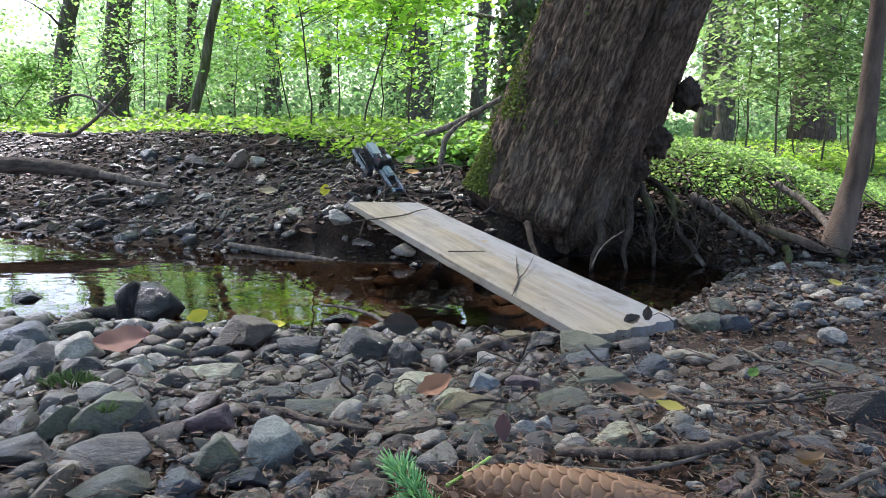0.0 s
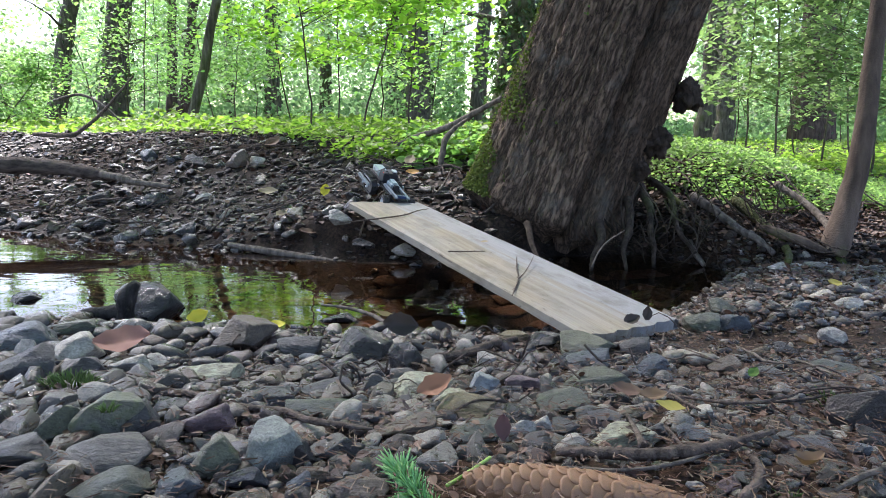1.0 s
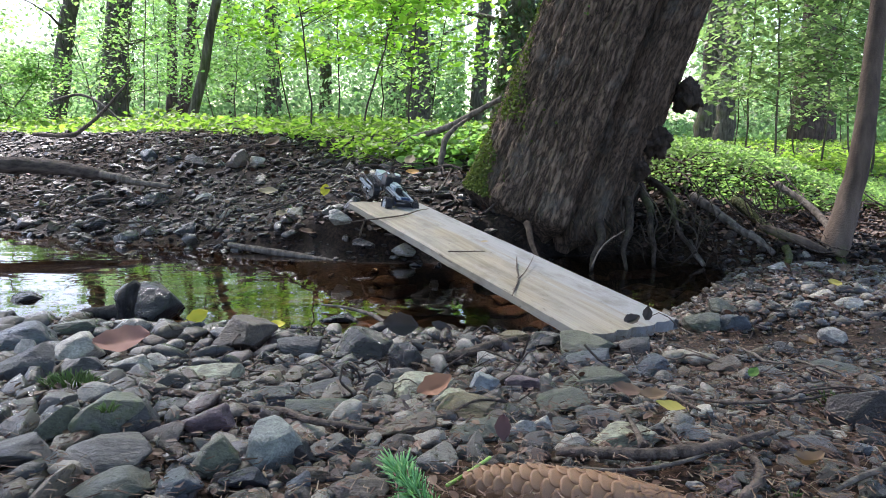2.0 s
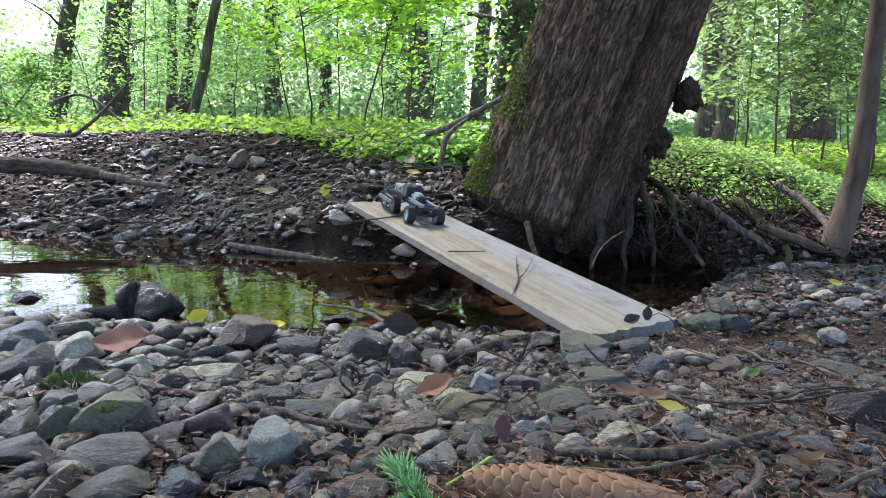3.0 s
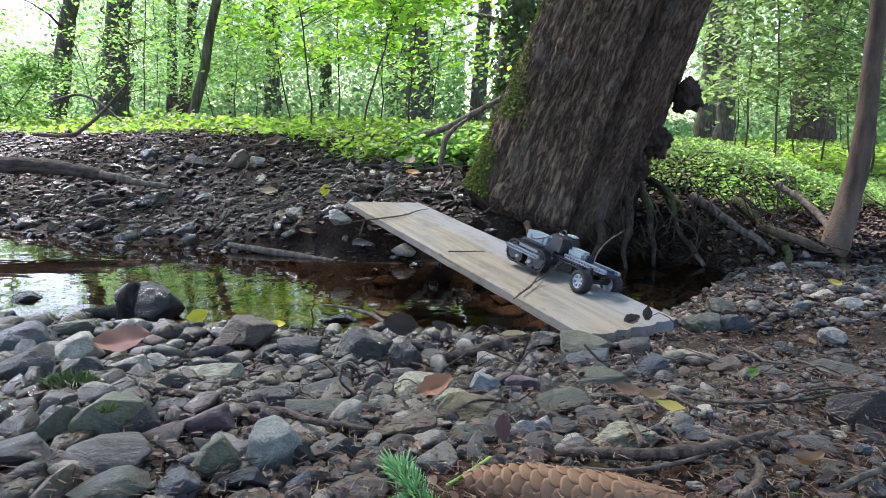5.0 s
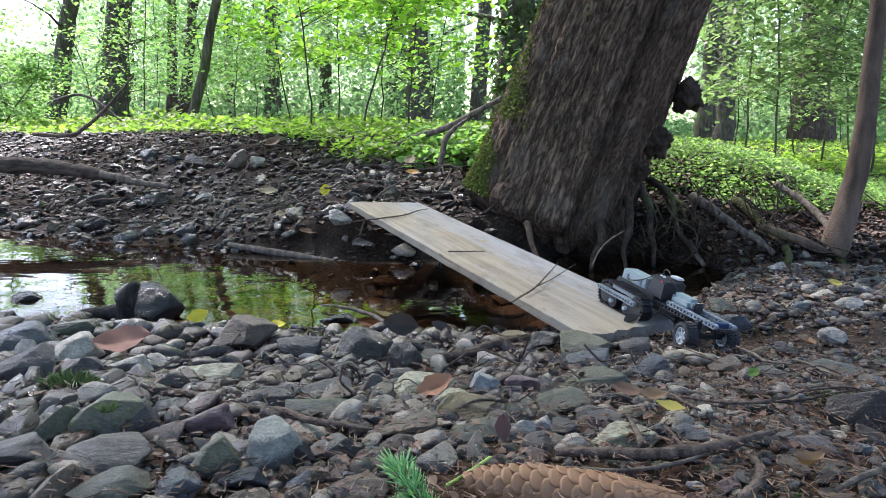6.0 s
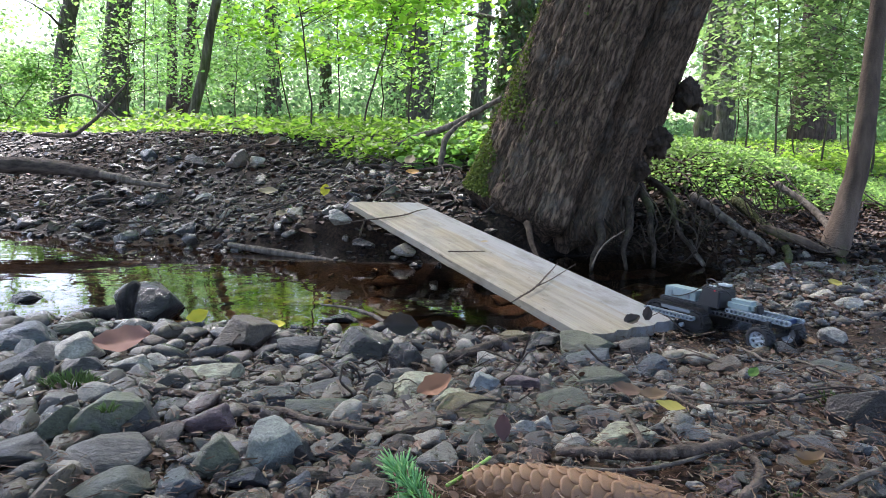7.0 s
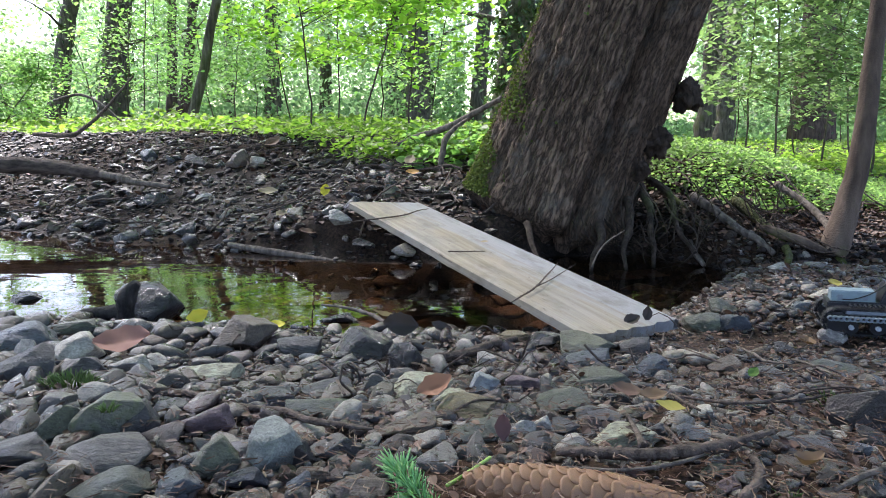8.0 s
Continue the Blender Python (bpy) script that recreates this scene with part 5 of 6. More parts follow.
stick("driftwood", "curved dark stick half under water", "stick", [(-0.268, 1.542, 0.009), (-0.211, 1.510, 0.010), (-0.158, 1.465, 0.009), (-0.104, 1.368, 0.010)], (0.002, 0.0035, 0.0042, 0.005), BARK_DEAD, "")
stick("stick", "dark stick lying between the shore stones", "stick", [(-0.007, 0.939, 0.090), (0.037, 0.986, 0.082), (0.082, 1.050, 0.075), (0.188, 1.284, 0.021)], (0.006, 0.007, 0.006, 0.004), TWIG, "")
stick("twig", "rough dark spruce twig on the stones", "twig", [(-0.261, 0.657, 0.150), (-0.226, 0.626, 0.157), (-0.172, 0.575, 0.167), (-0.131, 0.559, 0.169), (-0.106, 0.527, 0.174), (-0.079, 0.515, 0.176), (-0.053, 0.511, 0.176)], (0.0022, 0.003, 0.003, 0.0028, 0.003, 0.0025, 0.001), TWIG, "")
stick("twig", "thin dark twig on the stones", "twig", [(-0.514, 0.802, 0.117), (-0.499, 0.845, 0.108), (-0.501, 0.899, 0.097)], (0.002, 0.002, 0.0015), TWIG, "")
stick("twig", "rough grey twig between the stones", "twig", [(-0.378, 0.610, 0.160), (-0.407, 0.696, 0.141), (-0.460, 0.817, 0.114), (-0.494, 0.899, 0.097)], (0.0015, 0.0025, 0.003, 0.002), BARK_DEAD, "")
stick("twig", "rough dark spruce twig on the stones", "twig", [(-0.396, 0.790, 0.120), (-0.332, 0.731, 0.133), (-0.284, 0.716, 0.137)], (0.002, 0.002, 0.002), TWIG, "")
stick("twig", "rough dark spruce twig on the stones", "twig", [(-0.268, 0.610, 0.160), (-0.282, 0.677, 0.146), (-0.290, 0.731, 0.133)], (0.0015, 0.002, 0.002), TWIG, "")
stick("twig", "thick rough spruce twig lying in litter", "twig", [(0.078, 0.456, 0.183), (0.112, 0.452, 0.183), (0.140, 0.448, 0.184), (0.173, 0.456, 0.183), (0.201, 0.468, 0.182), (0.239, 0.492, 0.180)], (0.003, 0.004, 0.0045, 0.0045, 0.004, 0.002), TWIG, "")
stick("twig", "dark side twig standing over the litter", "twig", [(0.147, 0.543, 0.172), (0.142, 0.504, 0.178), (0.135, 0.456, 0.184)], (0.0015, 0.002, 0.003), TWIG, "")
stick("twig", "rough side twig in litter", "twig", [(0.165, 0.504, 0.178), (0.163, 0.472, 0.182), (0.164, 0.456, 0.183)], (0.0015, 0.002, 0.003), TWIG, "")
stick("twig", "rough grey twig in litter", "twig", [(0.194, 0.492, 0.179), (0.206, 0.472, 0.182), (0.213, 0.468, 0.181)], (0.0025, 0.0025, 0.002), BARK_DEAD, "")
stick("twig", "curved rough twig in litter", "twig", [(0.204, 0.456, 0.183), (0.201, 0.432, 0.185), (0.193, 0.411, 0.186), (0.173, 0.387, 0.188)], (0.002, 0.003, 0.0035, 0.0035), TWIG, "")
stick("twig", "thin pale twig in litter", "twig", [(0.077, 0.428, 0.185), (0.112, 0.424, 0.185), (0.148, 0.436, 0.184), (0.181, 0.456, 0.183)], (0.001, 0.0012, 0.0015, 0.001), BARK_DEAD, "")
stick("twig", "thin pale twig in litter", "twig", [(0.436, 1.042, 0.073), (0.433, 0.974, 0.084), (0.415, 0.899, 0.097), (0.436, 0.868, 0.103)], (0.0015, 0.002, 0.002, 0.001), BARK_DEAD, "")
stick("twig", "thin pale twig in litter", "twig", [(0.452, 0.899, 0.097), (0.452, 0.845, 0.108), (0.434, 0.751, 0.129)], (0.0015, 0.002, 0.001), BARK_DEAD, "")
stick("twig", "thin dark twig in litter", "twig", [(0.214, 0.626, 0.157), (0.243, 0.594, 0.163), (0.267, 0.594, 0.163), (0.319, 0.610, 0.160), (0.386, 0.657, 0.150)], (0.001, 0.0015, 0.0015, 0.0015, 0.001), TWIG, "")
stick("twig", "rough dark twig in litter", "twig", [(0.281, 0.677, 0.146), (0.298, 0.653, 0.151), (0.326, 0.645, 0.152), (0.370, 0.657, 0.150)], (0.0015, 0.0025, 0.0025, 0.0015), TWIG, "")
stick("twig", "rough dark twig in litter", "twig", [(0.211, 0.634, 0.155), (0.211, 0.594, 0.163), (0.210, 0.559, 0.169)], (0.001, 0.002, 0.001), TWIG, "")
stick("twig", "pale twig at the foot of the board", "twig", [(0.291, 1.086, 0.072), (0.311, 1.046, 0.075), (0.310, 0.986, 0.082), (0.294, 0.899, 0.097)], (0.0015, 0.002, 0.002, 0.001), BARK_DEAD, "")
stick("wood_piece", "pale barkless piece of wood on the gravel", "wood", [(0.295, 0.919, 0.093), (0.326, 0.939, 0.090), (0.340, 0.915, 0.094), (0.360, 0.919, 0.093)], (0.007, 0.011, 0.009, 0.006), PALE_WOOD, "")
stick("twig", "thin twig lying over the shore", "twig", [(0.232, 0.395, 0.187), (0.254, 0.411, 0.186), (0.281, 0.428, 0.185)], (0.0012, 0.002, 0.002), BARK_DEAD, "")
stick("green_stalk", "bright green plant stalk on the pebbles", "stalk", [(0.002, 0.407, 0.186), (0.016, 0.424, 0.185), (0.033, 0.448, 0.184)], (0.0012, 0.0015, 0.0012), STALK, "")

board_twig = stick("twig", "small forked dark twig lying on the board", "twig", [(0.121, 1.243, 0.104), (0.143, 1.344, 0.108), (0.152, 1.438, 0.113), (0.157, 1.515, 0.122)], (0.0012, 0.0018, 0.0015, 0.0008), TWIG)
fork = smooth_path([(0.145, 1.360, 0.109), (0.165, 1.417, 0.113), (0.194, 1.518, 0.122)], 9) - np.array(board_twig.location)
mesh_part("fork", clean_mesh("fork", *tube(fork, (0.0014, 0.0010, 0.0006), 5, 9, 0.003, 5), TWIG), board_twig)
stick("twig", "thin straight dark twig lying on the board", "twig", [(0.010, 1.521, 0.131), (0.038, 1.532, 0.129), (0.092, 1.562, 0.126)], (0.001, 0.0015, 0.001), TWIG)
stick("twig", "long dark twig hanging over the board edge", "twig", [(-0.25, 1.74, 0.165), (-0.190, 1.772, 0.166), (-0.137, 1.848, 0.165), (-0.096, 1.915, 0.165), (-0.041, 2.027, 0.167)], (0.001, 0.002, 0.002, 0.002, 0.001), TWIG)
stick("twig", "pale bare twig rising from the bank", "twig", [(0.36, 1.72, 0.06), (0.40, 1.78, 0.10), (0.47, 1.85, 0.13)], (0.002, 0.002, 0.001), BARK_DEAD)


# ---- fallen leaves ----
def leaf_mesh(seed, curl=0.3, wide=0.33, lobes=0.0):
    """A single curled blade of unit length with a midrib fold and a wavy rim, 1.5 % thick."""
    n, m = 10, 4
    v, f = [], []
    r = random.Random(seed)
    ph = r.uniform(0, 6)
    for i in range(n + 1):
        u = i / n
        w = wide * math.sin(math.pi * min(1, u * 0.96 + 0.02)) ** 0.8 * (1 + lobes * math.sin(u * 21 + ph))
        for j in range(-m, m + 1):
            s = j / m
            v.append((u, s * w, curl * (u - 0.5) ** 2 + 0.35 * curl * abs(s) * w * 2 + 0.02 * math.sin(9 * u + 4 * s + ph)))
    k = 2 * m + 1
    for i in range(n):
        for j in range(k - 1):
            f.append((i * k + j, (i + 1) * k + j, (i + 1) * k + j + 1, i * k + j + 1))
    return np.array(v), np.array(f)


LEAF_COLOURS = {
    "red": ((0.24, 0.112, 0.082), "reddish brown fallen leaf, dry and curled"),
    "yellow": ((0.50, 0.42, 0.035), "bright yellow fallen leaf on the stones"),
    "dull": ((0.30, 0.25, 0.05), "dull yellow fallen leaf in litter"),
    "maroon": ((0.070, 0.030, 0.027), "dark maroon leaf standing on edge"),
    "tan": ((0.15, 0.088, 0.046), "tan fallen leaf lying in litter"),
    "brown": ((0.115, 0.065, 0.042), "brown dry fallen leaf"),
    "pale": ((0.25, 0.195, 0.12), "pale dry curled leaf"),
    "dark": ((0.035, 0.026, 0.022), "almost black rotten leaf"),
    "orange": ((0.40, 0.20, 0.05), "orange fallen leaf on the bank"),
    "rust": ((0.24, 0.11, 0.06), "rusty curled fallen leaf"),
    "green": ((0.055, 0.12, 0.014), "small fresh green leaf"),
}
LEAF_MATS = {}


def fallen_leaf(colour, x, y, z, size, turn, tilt=0, roll=0, curl=0.4):
    col, label = LEAF_COLOURS[colour]
    if colour not in LEAF_MATS:
        lo, hi = tuple(c * 0.7 for c in col), tuple(c * 1.25 for c in col)
        LEAF_MATS[colour] = mat_leaf("fallen_leaf_" + colour, lo, col, hi, 0.15, 0.7)
    v, f = leaf_mesh(int(x * 1000) + int(y * 777), curl, 0.32, 0.08)
    ob = new("fallen_leaf", mesh_of("fallen_leaf", (v - (0.5, 0, 0)) * size, f, LEAF_MATS[colour], True))
    ob.matrix_world = pose(x, y, z, roll, tilt, turn)
    return tagged(ob, label, "leaf", "fallen leaves")


fallen_leaf("red", -0.452, 0.985, 0.096, 0.078, 8, -6, 30, 0.5)
fallen_leaf("yellow", -0.472, 1.345, 0.035, 0.045, 30, -20, 50)
fallen_leaf("yellow", -0.316, 1.329, 0.024, 0.034, 0, 0, 25)
fallen_leaf("dull", 0.189, 0.570, 0.168, 0.024, -15, 8, 10)
fallen_leaf("tan", 0.195, 0.640, 0.150, 0.028, 10, 0, 15, 0.6)
fallen_leaf("brown", 0.175, 0.656, 0.150, 0.028, -20, 10, 20)
fallen_leaf("tan", 0.578, 1.111, 0.056, 0.048, 60, 5, 20, 0.6)
fallen_leaf("tan", 0.233, 0.431, 0.186, 0.021, 10, 0, 0, 1.3)
fallen_leaf("dark", -0.071, 1.109, 0.085, 0.058, 20, 10, 60, 0.9)
fallen_leaf("dark", -0.08, 1.14, 0.075, 0.05, 80, 50, 20, 0.9)
fallen_leaf("maroon", 0.042, 0.479, 0.190, 0.018, 90, -60, 0, 0.2)
fallen_leaf("pale", -0.669, 2.762, 0.145, 0.075, 15, 0, 25)
fallen_leaf("yellow", -0.388, 2.372, 0.185, 0.048, 80, -50, 20)
fallen_leaf("orange", -0.102, 2.414, 0.242, 0.045, 10, 0, 30)
fallen_leaf("dull", 0.792, 1.430, 0.082, 0.036, 20, 5, 25)
fallen_leaf("green", 0.310, 0.691, 0.155, 0.016, 40, -20, 20)
fallen_leaf("dark", 0.345, 1.185, 0.083, 0.026, 70, -60, 10, 0.8)
fallen_leaf("dark", 0.300, 1.120, 0.090, 0.03, 20, -10, 40, 0.9)
fallen_leaf("rust", -0.007, 0.609, 0.170, 0.034, 20, -20, 30, 0.8)
fallen_leaf("pale", -0.547, 2.444, 0.10, 0.058, 60, -15, 15)
fallen_leaf("brown", -0.420, 2.220, 0.07, 0.060, 30, 10, 20)
fallen_leaf("brown", -0.794, 3.40, 0.315, 0.090, 50, -30, 25)
fallen_leaf("dark", -0.004, 1.125, 0.075, 0.034, 0, 20, 30, 0.8)
fallen_leaf("pale", 0.096, 1.653, 0.131, 0.020, 30, 0, 10)
fallen_leaf("pale", -0.12, 2.62, 0.27, 0.06, 70, -30, 10)
fallen_leaf("pale", -0.095, 1.115, 0.100, 0.035, -10, 10, -30, 0.6)


# ---- spruce cone and sprig ----
CONE = mat_plain("cone_scale", (0.20, 0.098, 0.044), 0.5, 0, 90, 0.35, 0.3)
CONE_CORE = mat_plain("cone_core", (0.10, 0.055, 0.03), 0.8, 0, 60)


def build_cone():
    t = thing("spruce_cone", "closed light brown spruce cone lying on the pebbles", "cone", at=pose(0.0150, 0.414, 0.1825, 0, 3, -9))
    length = 0.132
    v, f = tube([(0, 0, 0), (length * 0.3, 0, 0), (length * 0.7, 0, 0), (length, 0, 0)], (0.004, 0.013, 0.0135, 0.006), 16, 24)
    mesh_part("core", clean_mesh("core", v, f, CONE_CORE), t, "dark brown inner core")
    n, m = 7, 6
    sv, sf = [], []
    for i in range(n + 1):
        u = i / n
        w = 0.62 * (0.75 + 0.45 * u) * (1 if u < 0.55 else math.sqrt(max(0.0, 1 - ((u - 0.55) / 0.47) ** 2)) * 0.92 + 0.08)
        for j in range(m + 1):
            s = 2 * j / m - 1
            sv.append((-u * 1.25, s * w, 0.10 * u - 0.30 * (s * w) ** 2 + 0.05 * u * u - 0.25 * max(0, u - 0.85)))
    for i in range(n):
        for j in range(m):
            sf.append((i * (m + 1) + j, i * (m + 1) + j + 1, (i + 1) * (m + 1) + j + 1, (i + 1) * (m + 1) + j))
    sv = np.array(sv)
    k = len(sv)
    sf = np.array(sf)
    both = np.vstack([sv, sv - (0, 0, 0.06)])
    rim = [j for j in range(m + 1)] + [(i + 1) * (m + 1) + m for i in range(n)] + [n * (m + 1) + j for j in range(m - 1, -1, -1)] + [i * (m + 1) for i in range(n - 1, 0, -1)]
    nx = rim[1:] + rim[:1]
    faces = np.vstack([sf, sf[:, ::-1] + k, np.array([(a, a + k, b + k, b) for a, b in zip(rim, nx)])])
    me = mesh_of("scale", both, faces, CONE, True)
    golden = math.radians(137.5)
    for i in range(150):
        u = (i + 0.5) / 150
        x = length * (0.02 + 0.97 * u)
        r = np.interp(u, (0, 0.08, 0.3, 0.7, 0.92, 1), (0.004, 0.0095, 0.0145, 0.0148, 0.010, 0.004))
        a = i * golden
        size = 0.0112 * (0.62 + 0.38 * math.sin(math.pi * (0.12 + 0.76 * u)))
        ob = mesh_part("scale", me, t)
        ob.matrix_basis = Matrix.Translation((x + size * 0.5, 0, 0)) @ Matrix.Rotation(a, 4, "X") @ Matrix.Translation((0, 0, r)) @ Matrix.Rotation(math.radians(3), 4, "Y") @ Matrix.Scale(size, 4)
    return t


def build_sprig():
    t = thing("spruce_sprig", "fresh green spruce tip lying on the pebbles", "sprig", at=pose(-0.0135, 0.400, 0.174))
    stem = np.array([(0.008, -0.012, -0.004), (0, 0.0, 0.003), (-0.009, 0.012, 0.010), (-0.016, 0.026, 0.012)])
    mesh_part("stem", clean_mesh("stem", *tube(stem, (0.0012, 0.0011, 0.0009, 0.0005), 6, 14), STALK), t)
    c = smooth_path(stem, 40)
    pieces = []
    for k in range(260):
        u = rng.uniform(0.05, 1)
        p = c[int(u * 39)]
        d = np.array([-0.35, 0.55, 0.22]) * 0.9 + rng.normal(0, 0.62, 3)
        d /= np.linalg.norm(d)
        ln = rng.uniform(0.010, 0.016)
        q = p + d * ln * 0.55 + (0, 0, 0.0006)
        pieces.append(tube([p, q, p + d * ln + np.array([-0.001, 0.001, 0.0016])], (0.0006, 0.0007, 0.00025), 4, 4))
    tagged(limbs("needles", pieces, NEEDLE, t), kind="stuff")


NEEDLE = mat_leaf("spruce_needle", (0.10, 0.28, 0.10), (0.18, 0.40, 0.15), (0.30, 0.52, 0.22), 0.3, 0.4)
build_cone()
build_sprig()
stick("wood_stub", "black wet stub of wood standing by the water", "wood", [(-0.63, 1.37, -0.03), (-0.62, 1.37, 0.04), (-0.612, 1.37, 0.072), (-0.592, 1.37, 0.098)], (0.021, 0.017, 0.019, 0.009), WET_WOOD)
stick("wood_stub", "black wet piece of wood lying in the water", "wood", [(-0.78, 1.47, 0.0), (-0.72, 1.46, 0.012), (-0.65, 1.45, 0.02)], (0.010, 0.016, 0.016), WET_WOOD)


def tuft(label, x, y, z, spread, height, count, mat):
    """A small tuft of upright blades between the stones."""
    r = np.random.default_rng(count)
    t = thing("moss_tuft", label, "plant", at=pose(x, y, z))
    for k in range(count):
        a, q = r.uniform(0, 2 * np.pi), spread * math.sqrt(r.uniform(0, 1))
        h = height * r.uniform(0.5, 1.1) * (1.1 - 0.5 * q / spread)
        b = np.array([q * math.cos(a), q * math.sin(a) * 0.6, -0.004])
        d = np.array([math.cos(a) * 0.45, math.sin(a) * 0.45, 1.0]) + r.normal(0, 0.25, 3)
        d *= h / np.linalg.norm(d)
        mesh_part("blade", clean_mesh("blade", *tube([b, b + d * 0.55, b + d + (0.1 * d[0], 0.1 * d[1], -0.15 * h)], (0.0007, 0.0006, 0.0002), 4, 5), mat), t)


TUFT = mat_leaf("moss_green", (0.045, 0.085, 0.018), (0.075, 0.13, 0.028), (0.12, 0.19, 0.045), 0.3, 0.6)
tuft("cushion of green moss between the shore stones", -0.374, 0.690, 0.148, 0.028, 0.018, 150, TUFT)
tuft("small pale green seedling on a mossy stone", -0.247, 0.503, 0.196, 0.006, 0.013, 22, TUFT)
tuft("thin grass seedlings beside a dark stone", 0.354, 0.622, 0.152, 0.016, 0.026, 20, TUFT)
tuft("few green grass blades in the litter", 0.215, 0.412, 0.174, 0.010, 0.012, 18, TUFT)


# ---- litter ----
def build_litter():
    # needles and small twigs
    n = 26000
    y = 0.32 + 1.75 * rng.uniform(0, 1, n) ** 1.25
    x = rng.uniform(-0.7, 0.72, n) * y
    d = near_shore(x) - y
    keep = (d > -0.02) & (rng.uniform(0, 1, n) < np.interp(x / y, (-0.6, -0.1, 0.15, 0.6), (0.5, 0.6, 0.95, 1.0)))
    x, y = x[keep], y[keep]
    m = len(x)
    a, ln, r, el = rng.uniform(0, np.pi, m), rng.uniform(0.003, 0.0095, m) * np.exp(rng.normal(0, 0.35, m)), rng.uniform(0.0002, 0.0006, m), rng.normal(0, 0.18, m)
    c = np.stack([x, y, ground_height(x, y) + rng.uniform(0.003, 0.016, m)], 1)
    u = np.stack([np.cos(a) * np.cos(el), np.sin(a) * np.cos(el), np.sin(el)], 1)
    s = np.stack([-np.sin(a), np.cos(a), 0 * a], 1)
    w = np.cross(u, s)
    h, rr = (ln / 2)[:, None], r[:, None]
    ring = [s * rr, (-0.5 * s + 0.87 * w) * rr, (-0.5 * s - 0.87 * w) * rr]
    v = np.stack([c - u * h + k for k in ring] + [c + u * h * 0.98 + 0.7 * k for k in ring], 1).reshape(-1, 3)
    f = (np.array([(0, 1, 4, 3), (1, 2, 5, 4), (2, 0, 3, 5)])[None] + (np.arange(m) * 6)[:, None, None]).reshape(-1, 4)
    tagged(new("needle_litter", mesh_of("needle_litter", v, f, NEEDLE_LITTER)), "brown spruce needles and small twigs on the gravel", "litter", kind="stuff")
    # crumbled leaves: near, right, far bank, under the mound
    sets = []
    for count, x0, x1, y0, y1, s0, s1 in ((9000, -0.3, 1.7, 0.35, 2.0, 0.003, 0.010), (800, -1.0, 0.2, 0.40, 1.35, 0.004, 0.011), (1100, -2.6, 0.35, 2.05, 4.2, 0.010, 0.034), (500, -0.75, 0.35, 2.02, 2.7, 0.010, 0.028), (3000, 0.55, 1.6, 1.93, 2.5, 0.008, 0.026), (900, 0.9, 2.0, 1.7, 2.4, 0.008, 0.022), (1200, 0.45, 1.5, 1.3, 2.0, 0.008, 0.022)):
        x, y = rng.uniform(x0, x1, count), rng.uniform(y0, y1, count)
        ok = (near_shore(x) - y > 0) | (y - far_shore(x) > 0.03)
        x, y = x[ok], y[ok]
        p = np.stack([x, y, ground_height(x, y) + rng.uniform(0.003, 0.014, len(x)) + np.where(y > 2, 0.008, 0)], 1)
        sets.append(leaves(rng, p, rng.uniform(s0, s1, len(x)), 0.0, 0.42, "blade"))
    v, f = joined(sets)
    tagged(new("leaf_litter", mesh_of("leaf_litter", v, f, LITTER)), "crumbled brown and grey dead leaves on the soil", "litter", kind="stuff")


NEEDLE_LITTER = mat_leaf("needle_litter", (0.060, 0.026, 0.014), (0.105, 0.052, 0.030), (0.19, 0.135, 0.085), 0.05, 0.7)
build_litter()


def build_twig_litter():
    """Thin bare twigs strewn over the far bank and along the near gravel."""
    r = np.random.default_rng(88)
    pieces = []
    for count, x0, x1, y0, y1, l0, l1, w in ((260, -2.6, 0.3, 2.0, 3.9, 0.08, 0.36, 0.0036), (60, 0.5, 1.7, 1.95, 2.5, 0.05, 0.22, 0.0025), (90, -0.5, 0.9, 0.6, 1.3, 0.03, 0.12, 0.0013)):
        for _ in range(count):
            x, y, a, ln = r.uniform(x0, x1), r.uniform(y0, y1), r.uniform(0, np.pi), r.uniform(l0, l1)
            d = np.array([np.cos(a), np.sin(a)]) * ln / 2
            q = [np.array([x, y]) + k * d + np.append(r.normal(0, 0.07), r.normal(0, 0.07)) * ln for k in (-1, -0.3, 0.4, 1)]
            if any(-0.01 < e[1] - near_shore(e[0]) and e[1] - far_shore(e[0]) < 0.02 for e in q):
                continue
            up = w * 2 + (0.006 if y < 1.7 else 0.02) + np.abs(r.normal(0, 0.014, 4))
            p = np.array([(e[0], e[1], on_soil(e[0], e[1], u)) for e, u in zip(q, up)])
            t = w * r.uniform(0.5, 1.3)
            pieces.append(tube(p, (t, t, t * 0.8, t * 0.4), 5, 8))
    v, f = joined(pieces)
    tagged(new("twig_litter", mesh_of("twig_litter", v, f, TWIG)), "thin bare brown twigs strewn over the banks", "twigs", kind="stuff")


build_twig_litter()


# ---- the toy half-track ----
BEAM_GREY = mat_plain("pale_grey_plastic", (0.17, 0.20, 0.222), 0.35, 0, 200, 0.08, 0.05)
BOX_GREY = mat_plain("bluish_grey_plastic", (0.19, 0.25, 0.262), 0.4, 0, 200, 0.08, 0.05)
DARK_GREY = mat_plain("dark_grey_plastic", (0.012, 0.013, 0.016), 0.55, 0, 200, 0.2, 0.05)
FENDER = mat_plain("grey_plastic", (0.16, 0.185, 0.20), 0.4, 0, 200, 0.1, 0.05)
BLACK = mat_plain("black_plastic", (0.009, 0.009, 0.010), 0.55, 0, 200, 0.2, 0.05)
RUBBER = mat_plain("black_rubber", (0.014, 0.014, 0.015), 0.75, 0, 200, 0.25, 0.3)
